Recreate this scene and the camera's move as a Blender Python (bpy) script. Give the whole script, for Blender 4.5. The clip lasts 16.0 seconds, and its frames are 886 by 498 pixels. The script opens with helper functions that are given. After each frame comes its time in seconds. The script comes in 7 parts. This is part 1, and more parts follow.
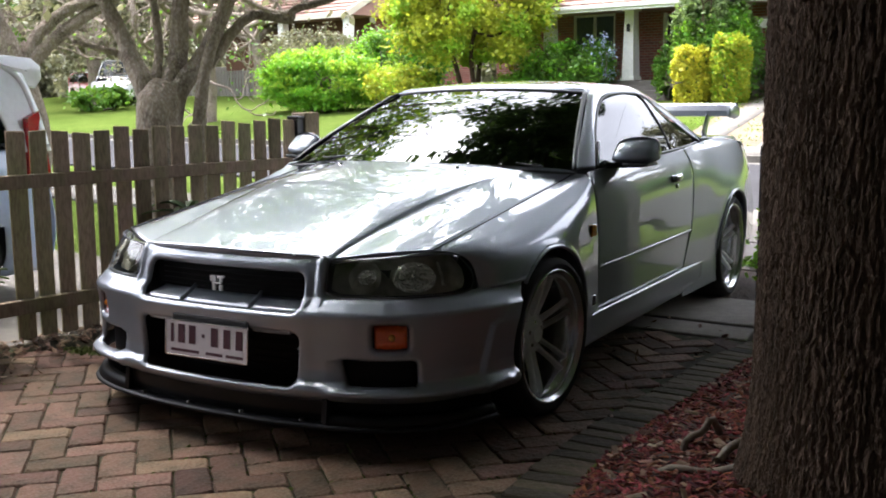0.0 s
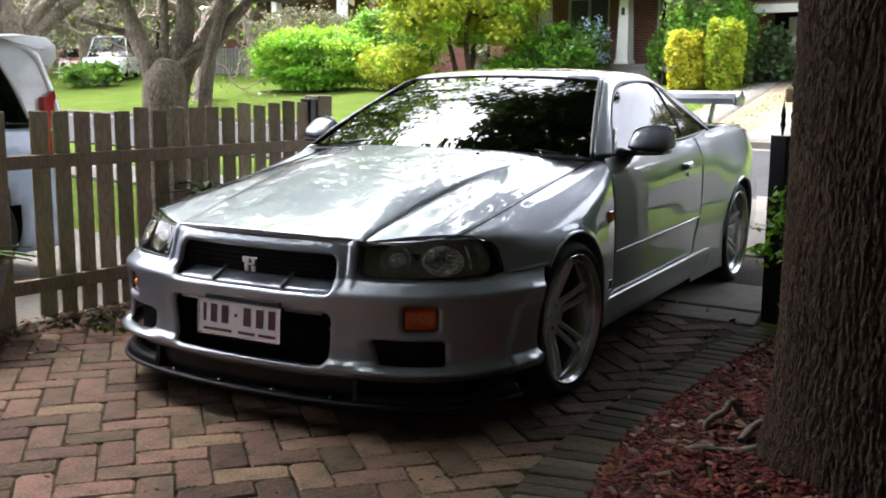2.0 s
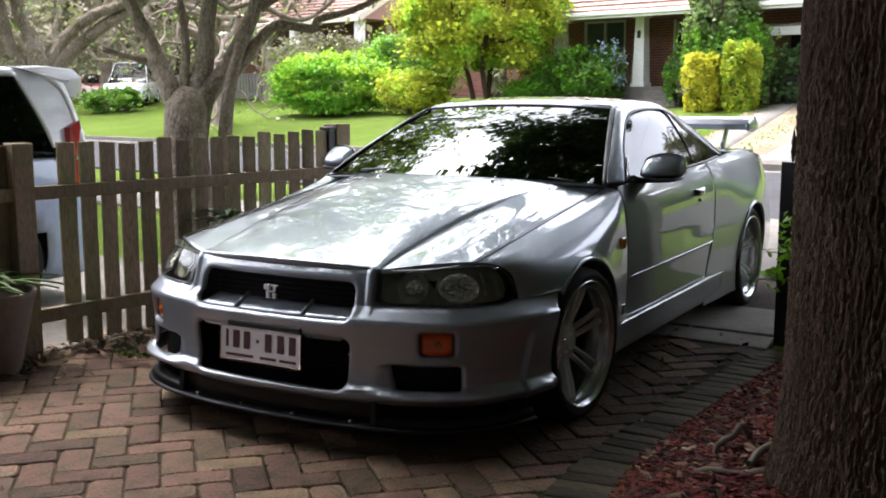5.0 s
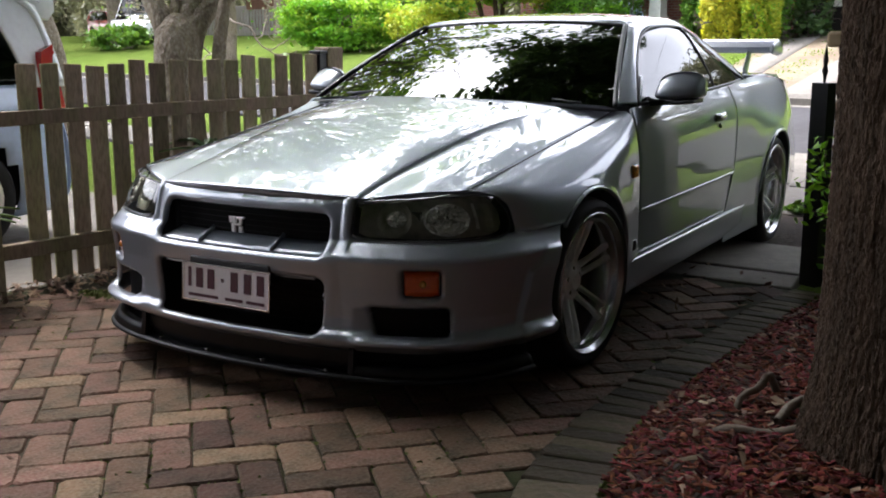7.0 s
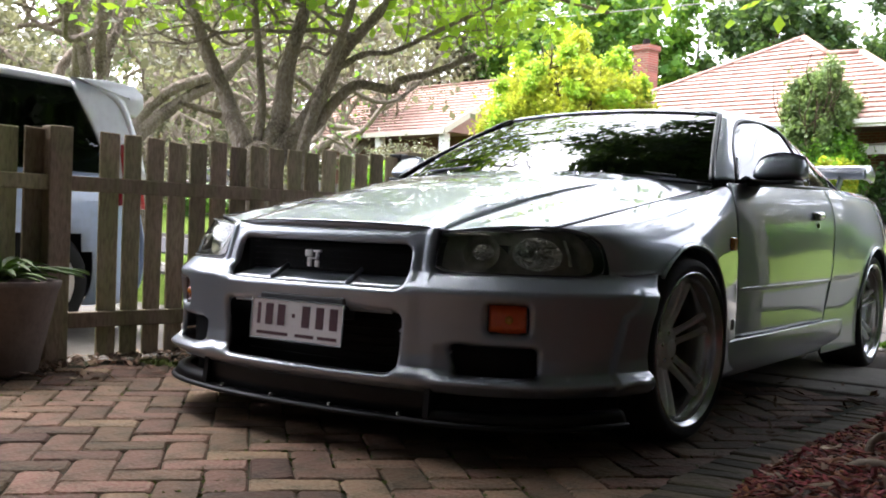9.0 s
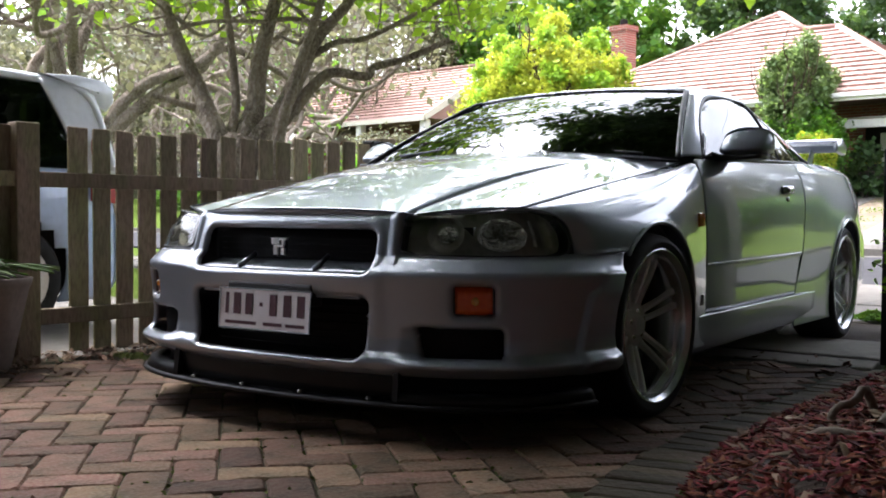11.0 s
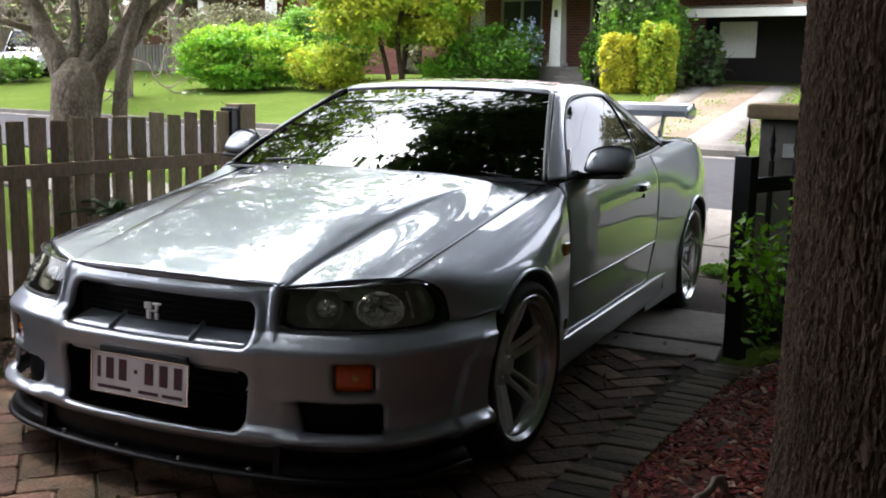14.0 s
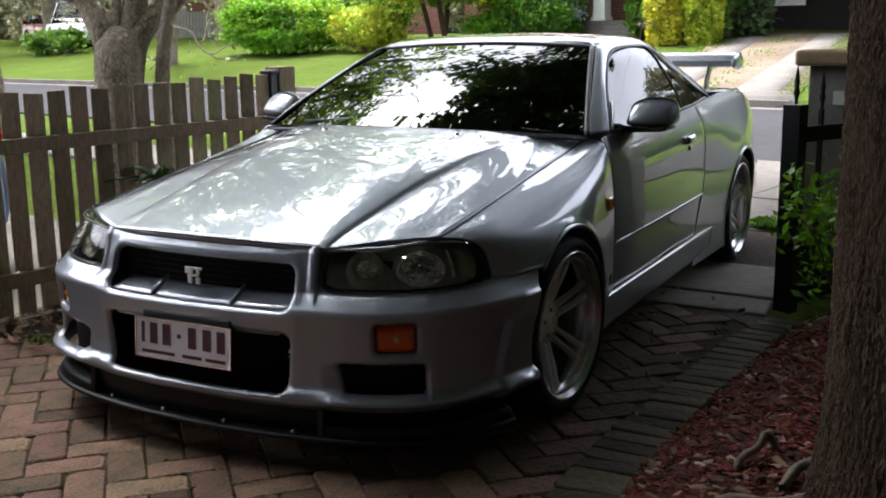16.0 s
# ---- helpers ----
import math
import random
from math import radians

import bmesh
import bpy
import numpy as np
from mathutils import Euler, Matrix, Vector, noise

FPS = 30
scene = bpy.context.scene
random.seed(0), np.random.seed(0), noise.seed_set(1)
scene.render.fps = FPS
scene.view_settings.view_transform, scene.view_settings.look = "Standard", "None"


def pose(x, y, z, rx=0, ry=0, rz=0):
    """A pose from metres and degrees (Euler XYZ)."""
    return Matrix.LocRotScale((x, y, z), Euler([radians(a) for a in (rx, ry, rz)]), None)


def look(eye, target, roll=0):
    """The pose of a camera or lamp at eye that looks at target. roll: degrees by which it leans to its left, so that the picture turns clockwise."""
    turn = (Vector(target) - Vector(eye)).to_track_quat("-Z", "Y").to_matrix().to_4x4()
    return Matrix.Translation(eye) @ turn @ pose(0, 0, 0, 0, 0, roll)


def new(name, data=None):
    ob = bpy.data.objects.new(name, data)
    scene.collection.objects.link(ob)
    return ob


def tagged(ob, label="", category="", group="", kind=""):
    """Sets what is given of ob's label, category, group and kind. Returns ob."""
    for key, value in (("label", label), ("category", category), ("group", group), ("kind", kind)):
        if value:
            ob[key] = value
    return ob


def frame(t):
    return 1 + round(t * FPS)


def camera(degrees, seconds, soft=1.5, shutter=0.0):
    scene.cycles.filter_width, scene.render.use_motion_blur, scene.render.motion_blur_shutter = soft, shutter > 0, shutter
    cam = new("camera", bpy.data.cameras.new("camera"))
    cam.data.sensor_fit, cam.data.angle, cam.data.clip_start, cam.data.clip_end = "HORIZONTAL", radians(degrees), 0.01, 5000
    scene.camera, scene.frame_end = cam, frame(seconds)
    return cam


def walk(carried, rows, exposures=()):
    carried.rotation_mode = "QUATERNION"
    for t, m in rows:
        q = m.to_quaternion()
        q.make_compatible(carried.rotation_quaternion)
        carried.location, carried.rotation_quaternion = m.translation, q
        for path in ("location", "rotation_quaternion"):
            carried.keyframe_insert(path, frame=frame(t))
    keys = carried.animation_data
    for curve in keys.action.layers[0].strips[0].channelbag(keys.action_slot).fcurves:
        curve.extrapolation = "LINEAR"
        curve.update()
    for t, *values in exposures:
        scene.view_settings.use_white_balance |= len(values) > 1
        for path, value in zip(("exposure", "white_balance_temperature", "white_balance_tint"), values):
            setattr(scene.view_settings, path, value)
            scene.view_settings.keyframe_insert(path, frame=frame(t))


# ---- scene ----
cam = camera(46.0, 16.0, soft=1.9)
PATH = [
    (0, (2.449, -2.619, 1.186), (1.466, -0.901, 0.899), -0.4),
    (0.5, (2.422, -2.691, 1.199), (1.486, -0.956, 0.864), -0.6),
    (1, (2.397, -2.75, 1.204), (1.496, -1.0, 0.851), 0.7),
    (1.5, (2.378, -2.765, 1.212), (1.452, -1.029, 0.855), 0.8),
    (2, (2.379, -2.776, 1.215), (1.419, -1.051, 0.891), 0.4),
    (2.5, (2.383, -2.785, 1.215), (1.378, -1.084, 0.902), -0.1),
    (3, (2.394, -2.778, 1.216), (1.426, -1.054, 0.913), 0.8),
    (3.5, (2.439, -2.812, 1.212), (1.416, -1.115, 0.939), -0.6),
    (3.7, (2.419, -2.859, 1.231), (1.404, -1.153, 0.983), -0.6),
    (5.8, (2.438, -2.844, 1.25), (1.461, -1.128, 0.933), 0.3),
    (6, (2.425, -2.813, 1.246), (1.446, -1.101, 0.914), 0.4),
    (6.5, (2.415, -2.588, 1.238), (1.371, -0.935, 0.82), 0.8),
    (7, (2.297, -2.446, 1.147), (1.29, -0.764, 0.752), -0.2),
    (7.5, (2.176, -2.403, 1.066), (1.197, -0.7, 0.69), -0.7),
    (8, (2.127, -2.315, 0.876), (1.077, -0.628, 0.647), 1.8),
    (8.5, (2.149, -2.338, 0.699), (1.075, -0.652, 0.652), 4.5),
    (8.7, (2.151, -2.341, 0.668), (1.033, -0.683, 0.63), 2.9),
    (10.8, (2.187, -2.33, 0.673), (1.039, -0.694, 0.602), 0.5),
    (11, (2.203, -2.31, 0.66), (1.094, -0.647, 0.592), 0.4),
    (11.5, (2.185, -2.302, 0.688), (1.177, -0.576, 0.623), -0.5),
    (12, (2.191, -2.274, 0.716), (1.28, -0.5, 0.563), -0.0),
    (12.5, (2.138, -2.235, 0.909), (1.308, -0.432, 0.664), 1.2),
    (13, (2.143, -2.259, 1.121), (1.343, -0.45, 0.828), -0.1),
    (13.5, (2.134, -2.327, 1.237), (1.295, -0.54, 0.916), 1.4),
    (14, (2.109, -2.335, 1.27), (1.268, -0.55, 0.946), 1.1),
    (14.5, (2.143, -2.288, 1.287), (1.283, -0.516, 0.94), -0.7),
    (15, (2.138, -2.281, 1.277), (1.266, -0.521, 0.904), -1.5),
    (15.5, (2.136, -2.294, 1.271), (1.25, -0.541, 0.896), -1.1),
    (16, (2.114, -2.29, 1.257), (1.197, -0.558, 0.858), -0.7),
]
walk(cam, [(t, look(e, g, r)) for t, e, g, r in PATH], [(0.0, 2.98, 6130, 15), (3.5, 2.98, 6130, 15), (6.5, 2.8, 6130, 15), (7.0, 2.8, 6130, 15), (8, 3.28, 6130, 15), (8.6, 3.1, 6130, 15), (11.0, 2.86, 6000, 15), (12.5, 2.84, 6050, 15), (16.0, 2.6, 6130, 15)])

# ---- world, sun, exposure ----
SUN_EL, SUN_AZ = radians(63), radians(290)
world = bpy.data.worlds.new("world")
scene.world = world
world.use_nodes = True
wn = world.node_tree.nodes
sky = wn.new("ShaderNodeTexSky")
sky.sky_type = "NISHITA"
sky.sun_disc = False
sky.sun_elevation, sky.sun_rotation = SUN_EL, SUN_AZ
sky.air_density, sky.dust_density, sky.ozone_density = 1.0, 4.0, 0.6
# thin cloud all over: the blue of the clear sky washed out to white
wash = wn.new("ShaderNodeHueSaturation")
wash.inputs["Saturation"].default_value = 0.22
wash.inputs["Value"].default_value = 1.0
world.node_tree.links.new(sky.outputs[0], wash.inputs["Color"])
world.node_tree.links.new(wash.outputs[0], wn["Background"].inputs[0])
wn["Background"].inputs[1].default_value = 0.15
sun = new("sun", bpy.data.lights.new("sun", "SUN"))
sun.data.energy, sun.data.angle, sun.data.color = 1.3, radians(18), (1.0, 0.95, 0.86)
sdir = Vector((math.sin(SUN_AZ) * math.cos(SUN_EL), math.cos(SUN_AZ) * math.cos(SUN_EL), math.sin(SUN_EL)))
sun.matrix_world = look((0, 0, 30), Vector((0, 0, 30)) - sdir)

# ---- materials ----
def material(name, base, rough=0.6, metal=0.0, **more):
    """Principled material with two scales of colour variation, fine bump and per-object or per-island spread."""
    m = bpy.data.materials.new(name)
    m.use_nodes = True
    nt, n = m.node_tree, m.node_tree.nodes
    b = n["Principled BSDF"]
    b.inputs["Roughness"].default_value, b.inputs["Metallic"].default_value = rough, metal
    alt, scale, amount = more.get("alt", base), more.get("scale", 8.0), more.get("amount", 0.5)
    tc = n.new("ShaderNodeTexCoord")
    mp = n.new("ShaderNodeMapping")
    mp.inputs["Scale"].default_value = more.get("stretch", (1, 1, 1))
    nt.links.new(tc.outputs["Object"], mp.inputs[0])
    col = n.new("ShaderNodeRGB")
    col.outputs[0].default_value = (*base, 1)
    out = col.outputs[0]
    if amount:
        for k, (s, a, c) in enumerate(((scale, amount, alt), (scale * 9, amount * 0.6, more.get("alt2", [v * 0.6 for v in base])))):
            t = n.new("ShaderNodeTexNoise")
            t.inputs["Scale"].default_value, t.inputs["Detail"].default_value = s, 4
            nt.links.new(mp.outputs[0], t.inputs["Vector"])
            r = n.new("ShaderNodeMapRange")
            r.inputs["From Min"].default_value, r.inputs["From Max"].default_value = 0.42, 0.68
            r.inputs["To Max"].default_value = a
            nt.links.new(t.outputs["Fac"], r.inputs["Value"])
            x = n.new("ShaderNodeMix")
            x.data_type = "RGBA"
            x.inputs[7].default_value = (*c, 1)
            nt.links.new(r.outputs[0], x.inputs[0])
            nt.links.new(out, x.inputs[6])
            out = x.outputs[2]
    if more.get("spread"):
        if more.get("island"):
            g = n.new("ShaderNodeNewGeometry")
            rnd = g.outputs["Random Per Island"]
        else:
            g = n.new("ShaderNodeObjectInfo")
            rnd = g.outputs["Random"]
        h = n.new("ShaderNodeHueSaturation")
        r = n.new("ShaderNodeMapRange")
        r.inputs["To Min"].default_value, r.inputs["To Max"].default_value = 1 - more["spread"], 1 + more["spread"]
        nt.links.new(rnd, r.inputs["Value"])
        nt.links.new(r.outputs[0], h.inputs["Value"])
        if more.get("hue"):
            r2 = n.new("ShaderNodeMapRange")
            r2.inputs["To Min"].default_value, r2.inputs["To Max"].default_value = 0.5 - more["hue"], 0.5 + more["hue"]
            w = n.new("ShaderNodeMath")
            w.operation = "FRACT"
            w2 = n.new("ShaderNodeMath")
            w2.operation, w2.inputs[1].default_value = "MULTIPLY", 7.31
            nt.links.new(rnd, w2.inputs[0])
            nt.links.new(w2.outputs[0], w.inputs[0])
            nt.links.new(w.outputs[0], r2.inputs["Value"])
            nt.links.new(r2.outputs[0], h.inputs["Hue"])
        nt.links.new(out, h.inputs["Color"])
        out = h.outputs[0]
    nt.links.new(out, b.inputs["Base Color"])
    if more.get("bump"):
        t = n.new("ShaderNodeTexNoise")
        t.inputs["Scale"].default_value, t.inputs["Detail"].default_value = more.get("bscale", scale * 4), 5
        nt.links.new(mp.outputs[0], t.inputs["Vector"])
        bp = n.new("ShaderNodeBump")
        bp.inputs["Strength"].default_value, bp.inputs["Distance"].default_value = more["bump"], more.get("bdist", 0.01)
        nt.links.new(t.outputs["Fac"], bp.inputs["Height"])
        nt.links.new(bp.outputs[0], b.inputs["Normal"])
    if more.get("coat"):
        b.inputs["Coat Weight"].default_value, b.inputs["Coat Roughness"].default_value = more["coat"], more.get("coat_rough", 0.03)
        b.inputs["Coat IOR"].default_value = more.get("coat_ior", 1.5)
    b.inputs["Specular IOR Level"].default_value = more.get("specular", 0.12 if rough > 0.8 else 0.5)
    if more.get("through"):
        b.inputs["Subsurface Weight"].default_value = 0.0
        tr = n.new("ShaderNodeBsdfTranslucent")
        tr.inputs["Color"].default_value = (*more["through"], 1)
        mx = n.new("ShaderNodeMixShader")
        mx.inputs[0].default_value = 0.35
        nt.links.new(b.outputs[0], mx.inputs[1])
        nt.links.new(tr.outputs[0], mx.inputs[2])
        nt.links.new(mx.outputs[0], n["Material Output"].inputs["Surface"])
    return m


def glass_material(name, tint, more_ior=1.5):
    m = bpy.data.materials.new(name)
    m.use_nodes = True
    nt, n = m.node_tree, m.node_tree.nodes
    n.remove(n["Principled BSDF"])
    tr, gl, fr, mx = (n.new("ShaderNode" + k) for k in ("BsdfTransparent", "BsdfGlossy", "Fresnel", "MixShader"))
    tr.inputs[0].default_value = (*tint, 1)
    gl.inputs["Roughness"].default_value = 0.0
    fr.inputs["IOR"].default_value = more_ior
    nt.links.new(fr.outputs[0], mx.inputs[0])
    nt.links.new(tr.outputs[0], mx.inputs[1])
    nt.links.new(gl.outputs[0], mx.inputs[2])
    nt.links.new(mx.outputs[0], n["Material Output"].inputs["Surface"])
    return m


PAINT = material("silver_paint", (0.262, 0.286, 0.326), 0.38, 0.45, alt=(0.305, 0.33, 0.372), scale=900, amount=0.35, coat=1.0, coat_rough=0.012, coat_ior=1.75)
BLACK_TRIM = material("black_plastic", (0.012, 0.012, 0.013), 0.45, alt=(0.025, 0.025, 0.026), scale=30, amount=0.5)
LIP = material("black_lip", (0.006, 0.006, 0.007), 0.5, alt=(0.012, 0.012, 0.013), scale=14, amount=0.5, specular=0.12)
CHIN = material("satin_black_lip", (0.005, 0.0055, 0.007), 0.4, alt=(0.009, 0.0095, 0.011), scale=14, amount=0.5, specular=0.22)
RUBBER = material("tyre_rubber", (0.009, 0.009, 0.009), 0.75, alt=(0.018, 0.017, 0.016), scale=20, amount=0.6, bump=0.2, bdist=0.003, specular=0.25)
ALLOY = material("alloy", (0.90, 0.905, 0.92), 0.3, 0.2, alt=(0.78, 0.78, 0.79), scale=12, amount=0.4, coat=0.5)
MACHINED = material("machined_alloy", (0.62, 0.63, 0.65), 0.24, 1.0, alt=(0.6, 0.6, 0.6), scale=20, amount=0.3)
IRON = material("brake_iron", (0.16, 0.15, 0.14), 0.45, 0.8, alt=(0.1, 0.08, 0.06), scale=20)
CHROME = material("chrome", (0.8, 0.8, 0.82), 0.08, 1.0, amount=0)
DARK = material("dark_cabin", (0.02, 0.02, 0.021), 0.8, alt=(0.035, 0.034, 0.033), scale=10)
LAMP_BLACK = material("lamp_housing", (0.27, 0.27, 0.24), 0.3, 0.1, alt=(0.10, 0.10, 0.088), alt2=(0.36, 0.36, 0.32), scale=40)
LAMP_GREY = material("lamp_bowl", (0.60, 0.60, 0.55), 0.28, 0.4, alt=(0.18, 0.18, 0.16), alt2=(0.5, 0.5, 0.46), scale=26, amount=0.7, bump=0.3, bscale=50)
LAMP_OLIVE = material("lamp_inner_wall", (0.50, 0.50, 0.44), 0.25, 0.3, alt=(0.25, 0.25, 0.215), alt2=(0.65, 0.65, 0.58), scale=26, amount=0.7)
AMBER = material("amber_lens", (0.70, 0.085, 0.004), 0.12, alt=(0.85, 0.15, 0.008), scale=60, amount=0.5, coat=1.0)
AMBER_SIDE = material("amber_side_lens", (0.80, 0.30, 0.03), 0.15, alt=(0.85, 0.4, 0.06), scale=60, amount=0.5, coat=1.0)
RED_LENS = material("red_lens", (0.40, 0.006, 0.008), 0.15, alt=(0.28, 0.005, 0.006), scale=30, coat=1.0)
GLASS = glass_material("tinted_glass", (0.02, 0.025, 0.023), 1.9)
CAR_GLASS = glass_material("far_car_glass", (0.05, 0.055, 0.06), 1.8)
LAMP_GLASS = glass_material("lamp_glass", (0.90, 0.89, 0.80), 1.6)
LAMP_EDGE = glass_material("lamp_edge_glass", (0.75, 0.74, 0.67), 1.5)
# pale and dull specks put into the colour for the facets' glints
REFLECTOR = material("lamp_reflector", (0.93, 0.93, 0.89), 0.12, 0.35, alt=(0.5, 0.5, 0.45), alt2=(0.95, 0.95, 0.93), scale=60, amount=0.9)
BLOCKER = material("dark_blocker", (0.105, 0.108, 0.117), 0.8, alt=(0.075, 0.075, 0.081), scale=2, amount=0.5)
PLATE = material("plate_enamel", (0.78, 0.74, 0.76), 0.4, alt=(0.66, 0.62, 0.63), scale=25, amount=0.4)
MAROON = material("plate_ink", (0.07, 0.018, 0.03), 0.5, amount=0)
FENCE_WOOD = material("mossy_fence_timber", (0.285, 0.225, 0.155), 0.85, alt=(0.21, 0.215, 0.100), alt2=(0.105, 0.085, 0.056), scale=5, amount=0.85, stretch=(2, 2, 0.5), spread=0.35, hue=0.02, bump=0.6, bdist=0.006, bscale=30)
POST_METAL = material("black_painted_steel", (0.012, 0.012, 0.013), 0.4, 0.2, alt=(0.03, 0.028, 0.027), scale=12)
BRICK = material("paving_brick", (0.124, 0.071, 0.046), 0.8, alt=(0.060, 0.047, 0.029), alt2=(0.185, 0.134, 0.096), scale=9, amount=0.9, spread=0.5, hue=0.017, bump=0.9, bdist=0.010, bscale=40, specular=0.14)
EDGE_BRICK = material("mossy_edging_brick", (0.090, 0.068, 0.045), 0.8, alt=(0.052, 0.056, 0.022), alt2=(0.045, 0.038, 0.028), scale=6, amount=0.9, spread=0.5, bump=0.8, bdist=0.008, bscale=45, specular=0.15)
EDGE_MOSS = material("joint_moss", (0.085, 0.105, 0.028), 0.95, alt=(0.035, 0.045, 0.012), scale=9, amount=0.6, spread=0.4, island=True)
JOINT = material("sandy_joint", (0.042, 0.034, 0.021), 0.95, alt=(0.036, 0.048, 0.014), scale=3, amount=0.7, bump=0.6, bscale=120)
CONCRETE = material("worn_concrete", (0.14, 0.128, 0.112), 0.9, alt=(0.09, 0.082, 0.072), alt2=(0.19, 0.175, 0.155), scale=2.2, amount=0.7, bump=0.35, bscale=70)
PALE_CONCRETE = material("pale_worn_concrete", (0.23, 0.212, 0.188), 0.9, alt=(0.15, 0.138, 0.12), alt2=(0.29, 0.27, 0.24), scale=2.2, amount=0.7, bump=0.35, bscale=70)
ASPHALT = material("asphalt", (0.05, 0.049, 0.052), 0.9, alt=(0.04, 0.039, 0.04), alt2=(0.07, 0.068, 0.067), scale=0.6, amount=0.6, bump=0.4, bscale=60, specular=0.0)
GRASS = material("lawn_ground", (0.060, 0.088, 0.018), 0.95, alt=(0.085, 0.112, 0.026), alt2=(0.036, 0.058, 0.010), scale=0.5, amount=0.7, bump=0.6, bscale=25, bdist=0.04, specular=0.0)
BLADE = material("grass_blade", (0.10, 0.14, 0.025), 0.8, alt=(0.12, 0.2, 0.03), scale=0.7, amount=0.6, spread=0.35, island=True, through=(0.16, 0.3, 0.03), specular=0.0)
SOIL = material("garden_soil", (0.045, 0.032, 0.024), 0.95, alt=(0.025, 0.02, 0.016), scale=5, amount=0.7, bump=0.8, bscale=40, bdist=0.02)
MULCH = material("red_bark_mulch", (0.125, 0.029, 0.019), 0.85, alt=(0.058, 0.019, 0.013), alt2=(0.03, 0.013, 0.010), scale=14, amount=0.7, spread=0.8, hue=0.03, island=True, bump=0.4, bscale=80)
BARK = material("furrowed_bark", (0.066, 0.042, 0.028), 0.95, alt=(0.026, 0.018, 0.012), alt2=(0.12, 0.088, 0.060), scale=11, amount=0.9, stretch=(2.4, 2.4, 0.6), bump=1.0, bscale=70, bdist=0.02)
GREY_BARK = material("grey_lichen_bark", (0.20, 0.158, 0.122), 0.95, alt=(0.09, 0.066, 0.05), alt2=(0.37, 0.33, 0.275), scale=5.5, amount=0.9, stretch=(1, 1, 0.6), bump=1.0, bscale=18, bdist=0.06)
DEAD_LEAF = material("dry_leaf", (0.17, 0.105, 0.07), 0.85, alt=(0.30, 0.24, 0.18), scale=8, amount=0.6, spread=0.5, hue=0.02, island=True)


def leaf_material(name, base, glow, spread=0.4):
    return material(name, base, 0.5, alt=[min(1, v * 1.5) for v in base], scale=1.1, amount=0.6, spread=spread, hue=0.02, island=True, through=glow, specular=0.3)


LEAF_DARK = leaf_material("dark_canopy_leaf", (0.045, 0.085, 0.028), (0.11, 0.19, 0.035))
LEAF_BRIGHT = leaf_material("fresh_green_leaf", (0.11, 0.26, 0.018), (0.26, 0.54, 0.02))
LEAF_FRESH = leaf_material("pale_new_leaf", (0.20, 0.33, 0.025), (0.42, 0.62, 0.04))
LEAF_YELLOW = leaf_material("yellow_green_leaf", (0.27, 0.31, 0.022), (0.54, 0.58, 0.04))
LEAF_GOLD = leaf_material("golden_leaf", (0.42, 0.40, 0.03), (0.66, 0.62, 0.03), 0.3)
LEAF_MID = leaf_material("mid_green_leaf", (0.065, 0.15, 0.018), (0.16, 0.30, 0.025))
LEAF_FEATHER = leaf_material("feathery_grey_green_leaf", (0.115, 0.165, 0.060), (0.20, 0.29, 0.07))
LEAF_OLIVE = leaf_material("grey_olive_leaf", (0.13, 0.13, 0.075), (0.23, 0.225, 0.11))
TWIG = material("thin_twig", (0.12, 0.1, 0.085), 0.9, amount=0.3, scale=4)
ROOF_TILE = material("pink_terracotta_tile", (0.285, 0.165, 0.128), 0.8, alt=(0.34, 0.22, 0.18), alt2=(0.19, 0.105, 0.082), scale=1.2, amount=0.6, spread=0.18, island=True)
HOUSE_BRICK = material("brown_house_brick", (0.16, 0.085, 0.06), 0.9, alt=(0.10, 0.055, 0.04), scale=4, amount=0.6, spread=0.25, island=True)
WHITE = material("white_paint", (0.78, 0.77, 0.73), 0.6, alt=(0.66, 0.65, 0.6), scale=1.5, amount=0.4)
CREAM = material("cream_paint", (0.62, 0.57, 0.45), 0.7, alt=(0.5, 0.46, 0.37), scale=2, amount=0.4)
RENDER_GREY = material("pale_render", (0.27, 0.25, 0.225), 0.9, alt=(0.2, 0.185, 0.165), scale=3, amount=0.5, bump=0.4, bscale=60)
SANDSTONE = material("sandstone_cap", (0.40, 0.30, 0.18), 0.9, alt=(0.3, 0.22, 0.14), scale=6, amount=0.6, bump=0.4)
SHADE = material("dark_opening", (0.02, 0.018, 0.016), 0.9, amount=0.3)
WINDOW = material("window_glass", (0.10, 0.13, 0.15), 0.05, alt=(0.16, 0.19, 0.2), scale=0.8, amount=0.5, specular=0.9)
VAN_WHITE = material("van_white_paint", (0.80, 0.83, 0.88), 0.3, alt=(0.62, 0.66, 0.72), scale=3, amount=0.3, coat=1.0)
# lower side of the white hatchback: reflected blue put into its colour
VAN_MIRRORED_BLUE = material("van_mirrored_blue", (0.42, 0.55, 0.82), 0.3, alt=(0.36, 0.48, 0.74), scale=3, amount=0.3, coat=1.0)
CAR_WHITE = material("car_white_paint", (0.78, 0.79, 0.8), 0.3, alt=(0.7, 0.7, 0.7), scale=3, amount=0.3, coat=1.0)
CAR_RED = material("car_red_paint", (0.35, 0.03, 0.03), 0.3, alt=(0.28, 0.03, 0.03), scale=3, amount=0.3, coat=1.0)
TERRACE_POT = material("clay_pot", (0.17, 0.135, 0.115), 0.85, alt=(0.12, 0.10, 0.085), scale=5, amount=0.6, bump=0.3)
